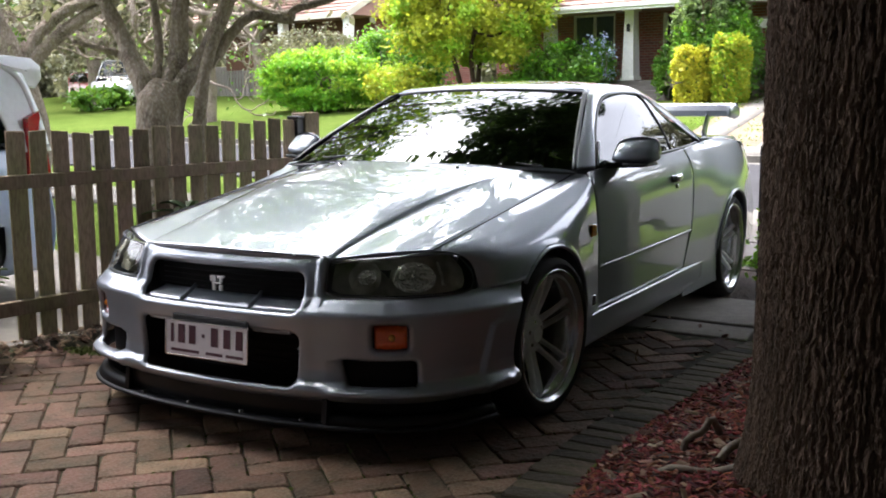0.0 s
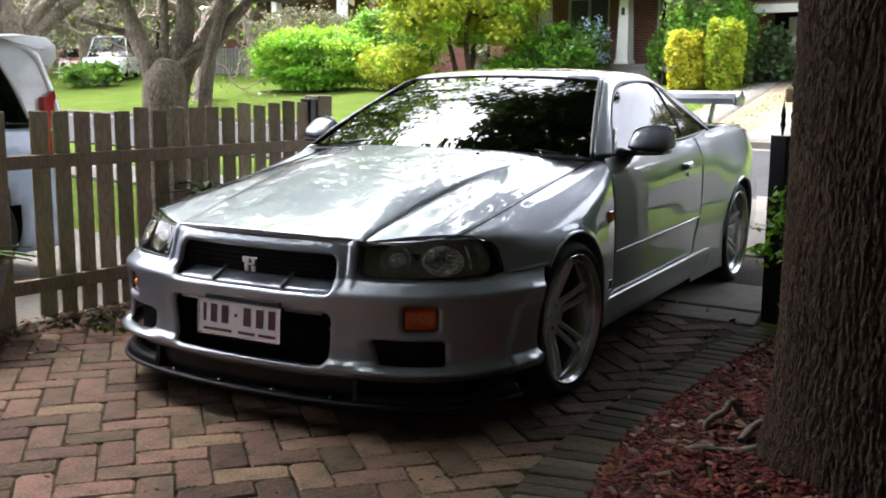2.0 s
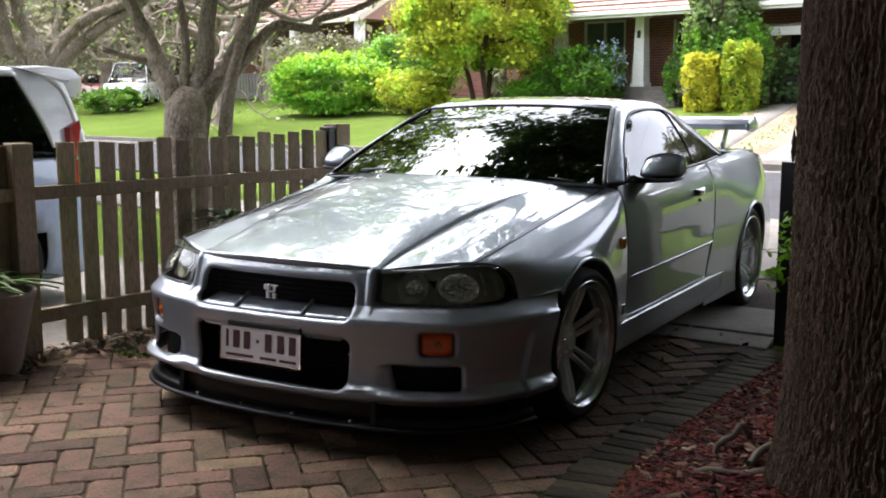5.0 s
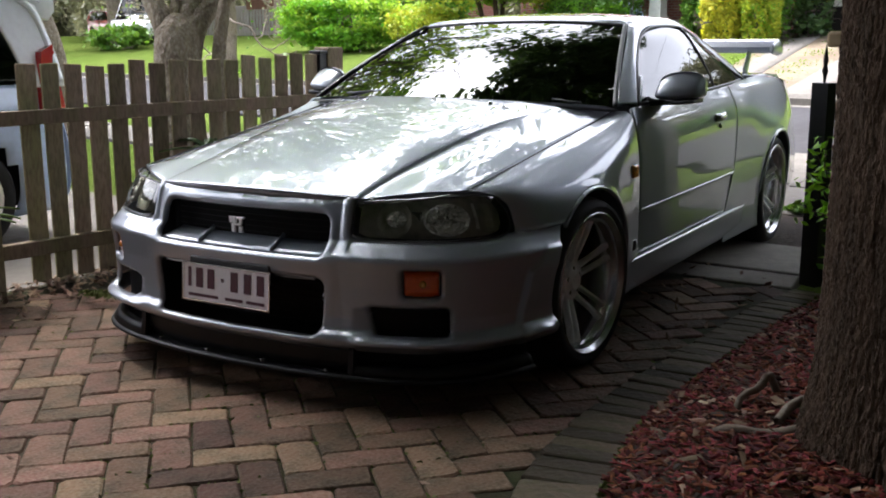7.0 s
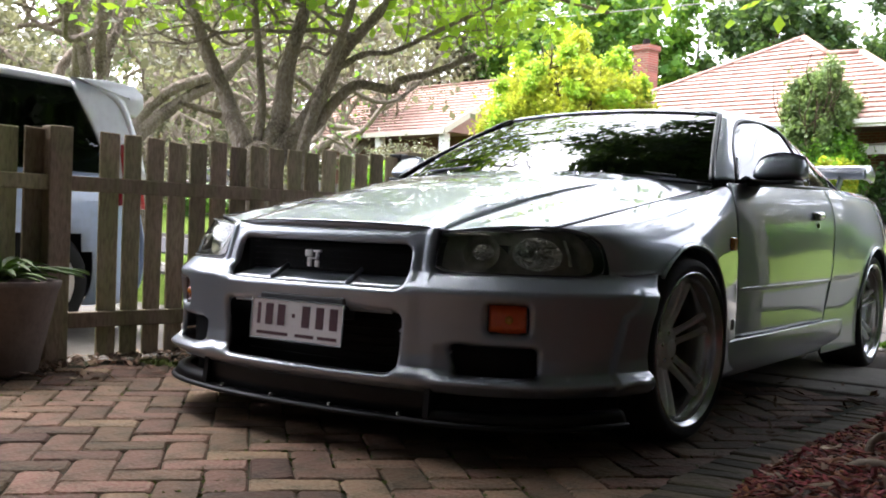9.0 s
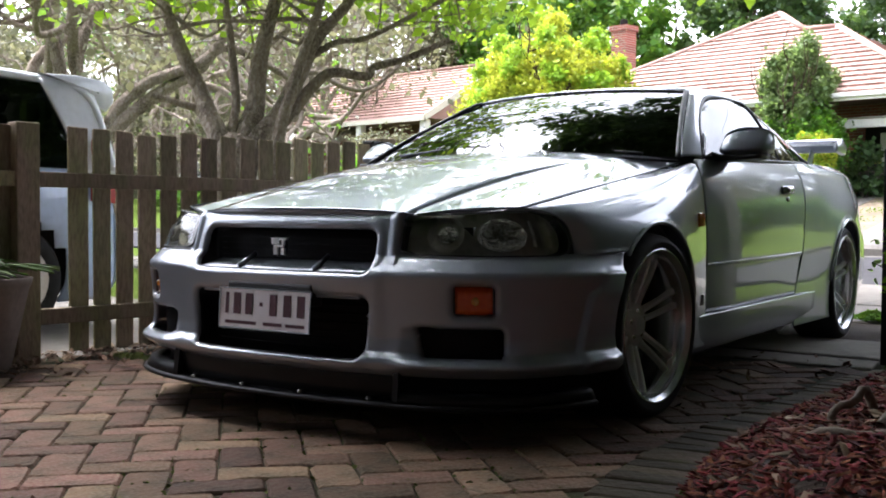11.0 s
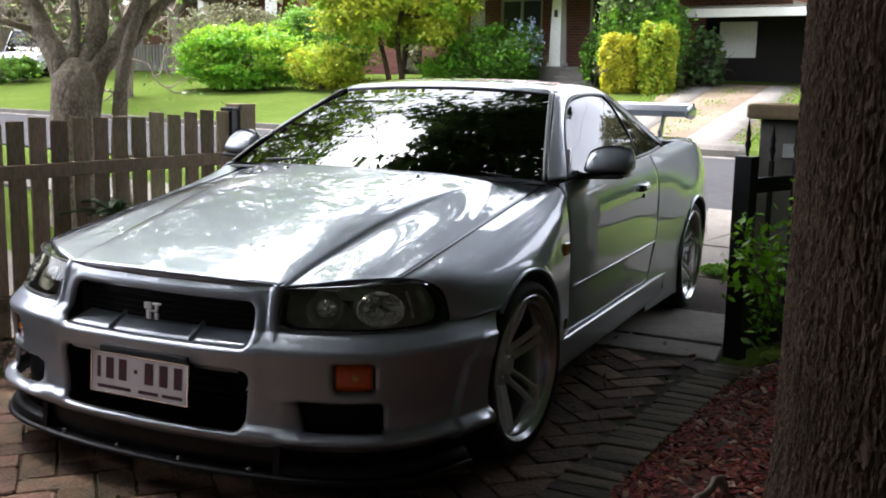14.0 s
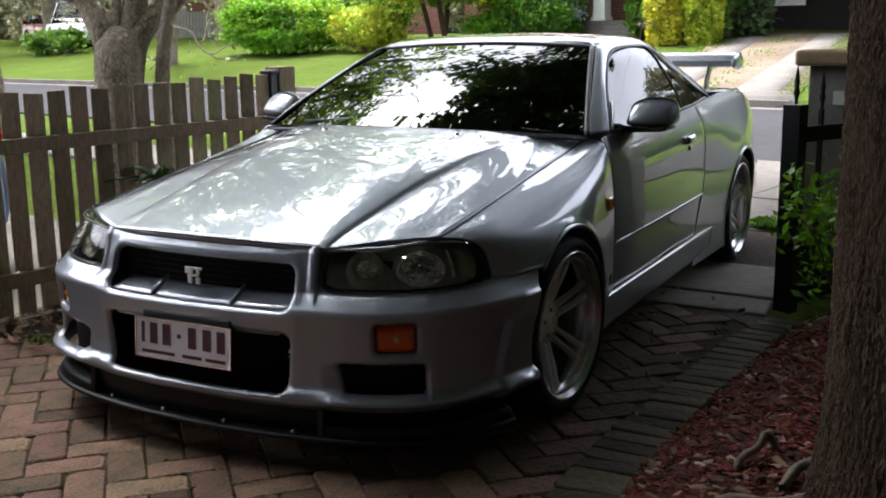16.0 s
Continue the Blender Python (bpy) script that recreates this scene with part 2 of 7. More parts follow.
STRAP_LEAF = material("strap_leaf", (0.07, 0.13, 0.02), 0.45, alt=(0.12, 0.18, 0.03), scale=6, amount=0.6, spread=0.3, island=True, through=(0.15, 0.27, 0.03))


# ---- building helpers ----
def raw(name, verts, faces, mat, parent=None, label="", smooth=False):
    me = bpy.data.meshes.new(name)
    me.from_pydata([tuple(map(float, v)) for v in verts], [], [tuple(int(i) for i in f) for f in faces])
    if smooth:
        me.shade_smooth()
    me.materials.append(mat)
    ob = new(name, me)
    if parent is not None:
        ob.parent = parent
    if label:
        ob["label"] = label
    return ob


def base(name, at=(0, 0, 0), rz=0.0):
    ob = new(name)
    ob.empty_display_size = 0.1
    ob.matrix_world = pose(*at, 0, 0, rz)
    return ob


def bevelled(ob, width, segments=2, angle=40):
    m = ob.modifiers.new("bevel", "BEVEL")
    m.width, m.segments, m.limit_method, m.angle_limit = width, segments, "ANGLE", radians(angle)
    return ob


def solid(ob, thick, offset=-1.0):
    m = ob.modifiers.new("solid", "SOLIDIFY")
    m.thickness, m.offset = thick, offset
    return ob


BOX_F = [(0, 1, 3, 2), (4, 6, 7, 5), (0, 4, 5, 1), (2, 3, 7, 6), (0, 2, 6, 4), (1, 5, 7, 3)]


def box_verts(lo, hi):
    return [(x, y, z) for x in (lo[0], hi[0]) for y in (lo[1], hi[1]) for z in (lo[2], hi[2])]


def box(name, lo, hi, mat, parent=None, bevel=0.0, label=""):
    ob = raw(name, box_verts(lo, hi), BOX_F, mat, parent, label)
    if bevel:
        bevelled(ob, bevel)
    return ob


def spline(points, n):
    """Catmull-Rom curve through the points, n samples, along axis 0."""
    p = np.asarray(points, float)
    p = np.concatenate([[2 * p[0] - p[1]], p, [2 * p[-1] - p[-2]]])
    k = len(p) - 3
    t = np.linspace(0, k, n)
    i = np.minimum(t.astype(int), k - 1)
    f = (t - i).reshape((-1,) + (1,) * (p.ndim - 1))
    a, b, c, d = p[i], p[i + 1], p[i + 2], p[i + 3]
    return 0.5 * (2 * b + (c - a) * f + (2 * a - 5 * b + 4 * c - d) * f * f + (3 * b - a - 3 * c + d) * f ** 3)


def loft(rows, nu, nv):
    """A smooth grid through rows of control points."""
    g = spline(np.asarray(rows, float), nu)
    return spline(g.swapaxes(0, 1), nv).swapaxes(0, 1)


def grid_faces(nu, nv, keep=None):
    q = np.arange(nu * nv).reshape(nu, nv)
    f = np.stack([q[:-1, :-1], q[1:, :-1], q[1:, 1:], q[:-1, 1:]], -1)
    return f[keep] if keep is not None else f.reshape(-1, 4)


def panel(name, g, mat, parent, out, keep=None, thick=0.01, label="", mirror=False):
    """A body panel from a grid of points: faces turned to the way out, with thickness; mirrored over x if asked."""
    g = np.asarray(g, float)
    f = grid_faces(g.shape[0], g.shape[1], keep)
    v = g.reshape(-1, 3)
    out = np.asarray(out, float)
    if mirror:
        v, out = v * (-1, 1, 1), out * (-1, 1, 1)
    nrm = np.cross(v[f[:, 2]] - v[f[:, 0]], v[f[:, 3]] - v[f[:, 1]]).sum(0)
    if nrm @ out < 0:
        f = f[:, ::-1]
    used = np.unique(f)
    back = np.zeros(len(v), int)
    back[used] = np.arange(len(used))
    ob = raw(name, v[used], back[f], mat, parent, label, True)
    if thick:
        solid(ob, thick)
    return ob


def rail(name, path, w, h, mat, parent=None, label="", up=(0, 0, 1), n=0, smooth=True, sides=8, square=False):
    """A bar swept along a path; w across and h along up; one width or one for each point of the path."""
    p = np.asarray(path, float)
    m = n or len(p)
    w, h = (np.interp(np.linspace(0, 1, m), np.linspace(0, 1, len(np.atleast_1d(a))), np.atleast_1d(a)) for a in (w, h))
    p = spline(p, m) if n else p
    t = np.gradient(p, axis=0)
    t /= np.linalg.norm(t, axis=1)[:, None]
    side = np.cross(t, np.asarray(up, float))
    side /= np.linalg.norm(side, axis=1)[:, None] + 1e-9
    top = np.cross(side, t)
    if square:
        ring = np.array([(-1, -1), (1, -1), (1, 1), (-1, 1)]) / 2
    else:
        a = np.linspace(0, 2 * np.pi, sides, endpoint=False)
        ring = np.stack([np.cos(a), np.sin(a)], 1) / 2
    k = len(ring)
    v = (p[:, None] + ring[None, :, :1] * w[:, None, None] * side[:, None] + ring[None, :, 1:] * h[:, None, None] * top[:, None]).reshape(-1, 3)
    f = [(i * k + j, i * k + (j + 1) % k, (i + 1) * k + (j + 1) % k, (i + 1) * k + j) for i in range(m - 1) for j in range(k)]
    f += [tuple(range(k))[::-1], tuple((m - 1) * k + j for j in range(k))]
    return raw(name, v, f, mat, parent, label, smooth and not square)


def lathe(name, profile, mat, parent=None, axis="x", n=48, label="", centre=(0, 0, 0), smooth=True):
    """A turned body: profile of (radius, place along the axis)."""
    a = np.linspace(0, 2 * np.pi, n, endpoint=False)
    v = []
    for r, d in profile:
        c, s, e = r * np.cos(a), r * np.sin(a), np.full(n, d)
        v.append(np.stack({"x": (e, c, s), "y": (c, e, s), "z": (c, s, e)}[axis], 1) + centre)
    k = len(profile)
    f = [(i * n + j, i * n + (j + 1) % n, (i + 1) * n + (j + 1) % n, (i + 1) * n + j) for i in range(k - 1) for j in range(n)]
    ob = raw(name, np.concatenate(v), f, mat, parent, label, smooth)
    return ob


def rounded(x, z, cx, cz, hx, hz, r):
    """Signed distance to a rounded rectangle."""
    qx, qz = np.abs(x - cx) - hx + r, np.abs(z - cz) - hz + r
    return np.hypot(np.maximum(qx, 0), np.maximum(qz, 0)) + np.minimum(np.maximum(qx, qz), 0) - r

# ---- the silver coupe ----
car = tagged(base("coupe_car"), "metallic silver two-door sports coupe parked on the brick driveway", "car")

# outline of the front bumper seen from above, from the middle to the wheel arch
PLAN = spline([(0.0, 0.05), (0.2, 0.057), (0.38, 0.08), (0.545, 0.118), (0.682, 0.182), (0.780, 0.278), (0.845, 0.405), (0.884, 0.54), (0.906, 0.69), (0.916, 0.82)], 220)
ARC = np.concatenate([[0], np.cumsum(np.hypot(*np.diff(PLAN, axis=0).T))])
S_END = ARC[-1]


def s_of(x):
    return float(np.interp(x, PLAN[:, 0], ARC))


def skin(s, z, out):
    """Points of the bumper: s along its outline (negative on the other side), z the height, out the distance outwards."""
    a = np.abs(s)
    x, y = np.interp(a, ARC, PLAN[:, 0]), np.interp(a, ARC, PLAN[:, 1])
    tx, ty = np.gradient(PLAN[:, 0], ARC), np.gradient(PLAN[:, 1], ARC)
    nx, ny = np.interp(a, ARC, ty), -np.interp(a, ARC, tx)
    return np.stack([(x + nx * out) * np.where(s < 0, -1, 1), y + ny * out, z + 0 * x], -1)


def swell(z):
    return np.interp(z, [0.195, 0.212, 0.232, 0.245, 0.262, 0.30, 0.40, 0.462, 0.482, 0.492, 0.50, 0.535, 0.60, 0.645, 0.665], [0.0, 0.02, 0.028, 0.024, 0.004, 0.0, 0.004, 0.012, 0.014, 0.010, 0.002, -0.034, -0.052, -0.064, -0.078])


# the bumper skin with its openings
NS, NZ = 561, 96
gs, gz = np.meshgrid(np.linspace(-S_END, S_END, NS), np.linspace(0.195, 0.665, NZ), indexing="ij")
S35, S34, S49, S62, S72, S43 = s_of(0.352), s_of(0.345), s_of(0.495), s_of(0.61), s_of(0.728), s_of(0.432)
SI0, SI1 = s_of(0.604), s_of(0.706)


def bumper_gap(s, z):
    a = np.abs(s)
    d = rounded(s, z, 0, 0.548, S35, 0.062, 0.03)
    d = np.minimum(d, rounded(s / (1 + 0.28 * (z - 0.32)), z, 0, 0.326, S34, 0.088, 0.03))
    # the brake duct leans outwards at its inner end
    lean_in = np.clip((S62 - a) / 0.13, 0, 1) * (0.330 - z) * 0.35
    d = np.minimum(d, rounded(a - lean_in, z, (S49 + S72) / 2, 0.292, (S72 - S49) / 2, 0.041, 0.018))
    d = np.minimum(d, rounded(a, z, (SI0 + SI1) / 2, 0.414, (SI1 - SI0) / 2, 0.041, 0.016))
    d = np.minimum(d, np.hypot(np.interp(a, ARC, PLAN[:, 1]) - 0.908, z - 0.300) - 0.326)
    return np.minimum(d, rounded(a, z - 0.014 * np.clip((a - 0.96) / 0.30, 0, 1), S43 + 0.8, 0.84, 0.8, 0.30, 0.02))


def rolled(s, z):
    """The skin turns inwards round each opening."""
    return -0.016 * np.clip(1 - bumper_gap(s, z) / 0.016, 0, 1.2) ** 2


for _ in range(3):
    d = bumper_gap(gs, gz)
    e = 0.001
    dx, dz = (bumper_gap(gs + e, gz) - d) / e, (bumper_gap(gs, gz + e) - d) / e
    near = np.abs(d) < 0.0038
    norm = np.maximum(dx * dx + dz * dz, 0.2)
    inside_s, inside_z = np.abs(gs) < S_END - 0.004, (gz > 0.2) & (gz < 0.66)
    gs = gs - np.where(near & inside_s, d * dx / norm, 0)
    gz = gz - np.where(near & inside_z, d * dz / norm, 0)
cs = (gs[:-1, :-1] + gs[1:, 1:]) / 2
cz = (gz[:-1, :-1] + gz[1:, 1:]) / 2


def ease(v):
    v = np.clip(v, 0, 1)
    return v * v * (3 - 2 * v)


sa_ = np.abs(gs)
# blistered flare before the wheel: its front edge leans, with a notch where it widens
front = np.interp(gz, [0.20, 0.26, 0.425, 0.442, 0.50, 0.60], [0.985, 0.992, 1.040, 1.078, 1.128, 1.18])
flare = 0.017 * ease((sa_ - front) / 0.018) * np.interp(gz, [0.20, 0.43, 0.505], [1.0, 1.0, 0.0])
# ledge below the ducts, which ends in an upturned tip at the flare
tip = np.exp(-((sa_ - 1.075) / 0.045) ** 2)
kick = 0.012 * ease((sa_ - 0.42) / 0.08) * (1 - ease((sa_ - 1.10) / 0.05)) * np.exp(-((gz - 0.228 - 0.010 * tip) / 0.012) ** 4)
# proud middle section, and the scoops that lead into the ducts
block = 0.004 * (1 - ease((sa_ - S43 + 0.060) / 0.045)) * ease((0.49 - gz) / 0.02)
scoop = -0.024 * ease((sa_ - S43 - 0.01) / (S49 - S43 + 0.03)) * (1 - ease((sa_ - S49 - 0.04) / 0.04)) * ease((gz - 0.247) / 0.012) * ease((0.338 - gz) / 0.012)
# raised rim round the nose grille
nose = 0.006 * (1 - ease((bumper_gap(gs, gz) - 0.022) / 0.02)) * ease((gz - 0.50) / 0.02) * (sa_ < S43)
flare = flare + block + scoop + nose
full = np.where(gz > 0.49, ease((sa_ - 1.04) / 0.18), 0)
panel("front_bumper", skin(gs, gz, swell(gz) * (1 - 0.5 * full) + flare + kick + rolled(gs, gz)), PAINT, car, (0, -1, 0), keep=bumper_gap(cs, cz) > 0, thick=0.006)

# dark backs and ribs behind the openings
def band(name, s0, s1, z0, z1, out, mat, parent, label="", n=40, thick=0.006):
    s, z = np.meshgrid(np.linspace(s0, s1, n), np.linspace(z0, z1, 4), indexing="ij")
    return panel(name, skin(s, z, out + 0 * s), mat, parent, skin(np.array([(s0 + s1) / 2]), 0.4, 1.0)[0] - skin(np.array([(s0 + s1) / 2]), 0.4, 0.0)[0], thick=thick, label=label)


upper = band("upper_grille", -S35 - 0.06, S35 + 0.06, 0.47, 0.62, -0.115, LIP, car, "black recessed mesh grille")
lower = band("lower_grille", -S34 - 0.19, S34 + 0.12, 0.17, 0.46, -0.10, LIP, car, "black recessed intercooler opening")
for k in range(6):
    band("mesh_bar", -S35, S35, 0.502 + 0.019 * k, 0.505 + 0.019 * k, -0.10, LIP, upper, n=20, thick=0.004)
for k in range(7):
    band("mesh_bar", -S34, S34, 0.245 + 0.026 * k, 0.249 + 0.026 * k, -0.088, LIP, lower, n=20, thick=0.004)
# silver sill inside the upper opening, with two ribs
ss, tt = np.meshgrid(np.linspace(-S35 + 0.008, S35 - 0.008, 40), np.linspace(0, 1, 5), indexing="ij")
panel("grille_sill", skin(ss, 0.487 + 0.026 * tt, -0.012 - 0.09 * tt), PAINT, car, (0, 0, 1), thick=0.006)
for sx in (-1, 1):
    a0, a1 = (skin(np.array([sx * 0.155]), np.array([z]), np.array([o]))[0] for z, o in ((0.490, -0.010), (0.528, -0.085)))
    rail("grille_rib", [a0, a1], 0.010, 0.018, PAINT, car)
    band("brake_duct", sx * (S49 - 0.05), sx * (S72 + 0.16), 0.19, 0.37, -0.045, LIP, car, n=20)
    ind = band("indicator", sx * (SI0 + 0.003), sx * (SI1 - 0.003), 0.375, 0.453, -0.013, AMBER, car, "amber indicator lens in a recessed pocket", n=12, thick=0.02)
    # lighter disc on the opaque lens paints in its glowing middle
    b0 = skin(np.array([sx * (SI0 + SI1) / 2]), np.array([0.412]), np.array([-0.011]))[0]
    lathe("bulb", [(0.001, -0.003), (0.009, -0.002), (0.013, 0.004), (0.008, 0.02)], AMBER_SIDE, ind, "y", 12, centre=b0)
    # black surround that frames the lens
    s0, s1, z0, z1 = sx * (SI0 + 0.002), sx * (SI1 - 0.002), 0.374, 0.454
    loop = skin(np.array([s0, s1, s1, s0, s0]), np.array([z0, z0, z1, z1, z0]), np.full(5, -0.016))
    rail("surround", loop, 0.005, 0.012, BLACK_TRIM, ind, square=True, up=(0, -1, 0.01))

# chin and splitter in black
g = []
for z, o in ((0.205, -0.014), (0.19, -0.010), (0.15, -0.016), (0.118, -0.020)):
    g.append(skin(np.linspace(-0.46, 0.46, 61), z, o + 0.010))
panel("chin_panel", np.stack(g, 1), CHIN, car, (0, -1, 0), thick=0.01)
for sx in (-1, 1):
    # cooling slot behind the chin's end, under the ledge
    g = [skin(sx * np.linspace(0.44, 1.12, 41), z, o) for z, o in ((0.205, -0.05), (0.15, -0.06), (0.112, -0.05))]
    panel("slot_back", np.stack(g, 1), LIP, car, (sx * 0.5, -1, 0), thick=0.008)
    g = [skin(sx * np.linspace(0.45, 1.06, 41), z, o) for z, o in ((0.150, -0.030), (0.152, -0.004), (0.146, 0.010), (0.121, 0.022))]
    panel("splitter_cheek", np.stack(g, 1), CHIN, car, (sx * 0.5, -1, 0.3), thick=0.006, label="gloss dark cheek of the front lip")
    a0 = skin(np.full(6, sx * 0.455), np.linspace(0.120, 0.205, 6), np.linspace(-0.002, -0.012, 6))
    rail("slot_end", a0, 0.02, 0.05, CHIN, car, up=(0, -1, 0.01), square=True)
sp = np.linspace(-1.06, 1.06, 101)
g = [skin(sp, z, o) for z, o in ((0.122, -0.05), (0.121, 0.010), (0.118, 0.030), (0.110, 0.034), (0.104, 0.028), (0.103, -0.06))]
splitter = panel("splitter", np.stack(g, 1), CHIN, car, (0, -1, -0.2), thick=0.0, label="scuffed black front lip")
for s in (-0.62, -0.36, -0.12, 0.12, 0.36, 0.62):
    p = skin(np.array([s]), np.array([0.121]), np.array([0.006]))[0]
    lathe("bolt", [(0.0005, 0.009), (0.008, 0.008), (0.010, 0.0)], IRON, splitter, "z", 10, centre=p)

# number plate: enamelled sheet with a bar for each character
plate = base("number_plate", (0.0, 0.012, 0.302))
plate.rotation_euler = (radians(-4), 0, 0)
plate.parent = car
box("sheet", (-0.186, 0.0, 0.0), (0.186, 0.003, 0.125), PLATE, plate, 0.001)
for k, (x, w) in enumerate(((-0.155, 0.013), (-0.112, 0.030), (-0.062, 0.030), (-0.012, 0.012), (0.038, 0.030), (0.094, 0.030), (0.148, 0.030))):
    h = (0.045, 0.11) if k != 3 else (0.072, 0.084)
    box("character_bar", (x - w / 2, -0.0015, h[0]), (x + w / 2, 0.0, h[1]), MAROON, plate)
for x0, x1 in ((-0.16, -0.03), (0.0, 0.075), (0.09, 0.165)):
    box("caption_bar", (x0, -0.0012, 0.014), (x1, 0.0, 0.024), MAROON, plate)
for lo, hi in (((-0.186, 0.122), (0.186, 0.126)), ((-0.186, -0.001), (0.186, 0.003)), ((-0.187, 0.003), (-0.183, 0.122)), ((0.183, 0.003), (0.187, 0.122))):
    box("rim", (lo[0], -0.003, lo[1]), (hi[0], 0.002, hi[1]), CHROME, plate)
box("plate_mount", (-0.17, 0.034, 0.38), (0.17, 0.09, 0.446), BLACK_TRIM, car, 0.006)

# grille badge: plain raised shapes
badge = base("grille_badge", (0.0, 0.085, 0.556))
badge.scale = (0.72, 0.72, 0.72)
badge.parent = car
for lo, hi in (((-0.042, 0.008), (-0.006, 0.036)), ((0.002, 0.026), (0.044, 0.036)), ((0.016, 0.006), (0.030, 0.026)), ((-0.030, -0.036), (-0.012, 0.006)), ((-0.012, -0.004), (0.024, 0.005)), ((0.012, -0.036), (0.032, -0.008))):
    box("badge_bar", (lo[0], -0.006, lo[1]), (hi[0], 0.006, hi[1]), ALLOY, badge, 0.002)
box("badge_back", (-0.03, 0.006, -0.032), (0.03, 0.02, 0.03), BLACK_TRIM, badge)

# bonnet: half rows from the middle to the edge
HOOD = [
    [(0.0, 0.113, 0.672), (0.15, 0.118, 0.671), (0.30, 0.135, 0.667), (0.405, 0.165, 0.66), (0.425, 0.19, 0.655), (0.555, 0.258, 0.672), (0.695, 0.370, 0.679)],
    [(0.0, 0.30, 0.725), (0.15, 0.305, 0.724), (0.30, 0.32, 0.717), (0.402, 0.345, 0.705), (0.43, 0.36, 0.696), (0.570, 0.425, 0.708), (0.698, 0.500, 0.698)],
    [(0.0, 0.65, 0.806), (0.15, 0.65, 0.804), (0.31, 0.655, 0.795), (0.418, 0.665, 0.778), (0.45, 0.67, 0.764), (0.585, 0.700, 0.757), (0.700, 0.760, 0.737)],
    [(0.0, 1.0, 0.868), (0.15, 1.0, 0.866), (0.32, 1.005, 0.858), (0.452, 1.01, 0.840), (0.488, 1.015, 0.829), (0.605, 1.03, 0.804), (0.701, 1.06, 0.782)],
    [(0.0, 1.24, 0.900), (0.15, 1.245, 0.898), (0.33, 1.26, 0.890), (0.49, 1.29, 0.872), (0.53, 1.30, 0.866), (0.622, 1.33, 0.846), (0.703, 1.37, 0.828)],
    [(0.0, 1.31, 0.908), (0.17, 1.325, 0.906), (0.36, 1.375, 0.902), (0.52, 1.468, 0.896), (0.56, 1.49, 0.893), (0.64, 1.545, 0.883), (0.705, 1.585, 0.864)],
]
half = loft(HOOD, 40, 40)
hood = np.concatenate([half[:, ::-1] * (-1, 1, 1), half[:, 1:]], 1)
bonnet = panel("bonnet", hood, PAINT, car, (0, 0, 1), thick=0.016)
for sx in (-1, 1):
    p = (sx * 0.30, 1.26, 0.889)
    lathe("washer_jet", [(0.0005, 0.010), (0.010, 0.009), (0.014, 0.0)], CHROME, bonnet, "z", 12, centre=p)

edge = np.concatenate([half[::-1, -1], half[0, ::-1], half[0, 1:] * (-1, 1, 1), half[1:, -1] * (-1, 1, 1)])
rail("bonnet_gap", edge + np.sign(edge) * (0.0045, 0, 0) + (0, 0, 0.0012), 0.0075, 0.004, LIP, car, sides=6)
# each side: wings, doors, sills, quarters, glass frames
WING = [
    [(0.702, 0.372, 0.679), (0.738, 0.420, 0.670), (0.776, 0.460, 0.648), (0.802, 0.482, 0.590), (0.845, 0.47, 0.40), (0.845, 0.46, 0.17)],
    [(0.705, 0.530, 0.702), (0.768, 0.545, 0.687), (0.828, 0.560, 0.652), (0.862, 0.565, 0.572), (0.886, 0.58, 0.40), (0.87, 0.58, 0.17)],
    [(0.707, 0.750, 0.736), (0.800, 0.752, 0.708), (0.876, 0.760, 0.654), (0.905, 0.760, 0.570), (0.915, 0.76, 0.40), (0.89, 0.76, 0.17)],
    [(0.708, 1.050, 0.781), (0.802, 1.050, 0.758), (0.880, 1.050, 0.702), (0.908, 1.050, 0.590), (0.915, 1.05, 0.40), (0.89, 1.05, 0.17)],
    [(0.710, 1.360, 0.827), (0.796, 1.320, 0.811), (0.863, 1.300, 0.752), (0.883, 1.290, 0.620), (0.892, 1.29, 0.44), (0.878, 1.29, 0.17)],
    [(0.713, 1.575, 0.859), (0.795, 1.500, 0.856), (0.842, 1.460, 0.794), (0.864, 1.4535, 0.640), (0.868, 1.4535, 0.45), (0.866, 1.4535, 0.17)],
]
DOOR = [
    [(0.795, 1.52, 0.874), (0.840, 1.463, 0.80), (0.859, 1.457, 0.70), (0.864, 1.457, 0.56), (0.868, 1.457, 0.475), (0.861, 1.457, 0.455), (0.862, 1.457, 0.30)],
    [(0.803, 1.90, 0.884), (0.841, 1.90, 0.81), (0.861, 1.90, 0.71), (0.868, 1.90, 0.56), (0.871, 1.90, 0.477), (0.863, 1.90, 0.457), (0.862, 1.90, 0.295)],
    [(0.808, 2.35, 0.897), (0.844, 2.35, 0.82), (0.863, 2.35, 0.72), (0.868, 2.35, 0.57), (0.871, 2.35, 0.480), (0.863, 2.35, 0.460), (0.860, 2.35, 0.295)],
    [(0.806, 2.83, 0.912), (0.843, 2.83, 0.84), (0.863, 2.83, 0.74), (0.868, 2.81, 0.58), (0.871, 2.78, 0.484), (0.864, 2.77, 0.464), (0.862, 2.68, 0.295)],
]
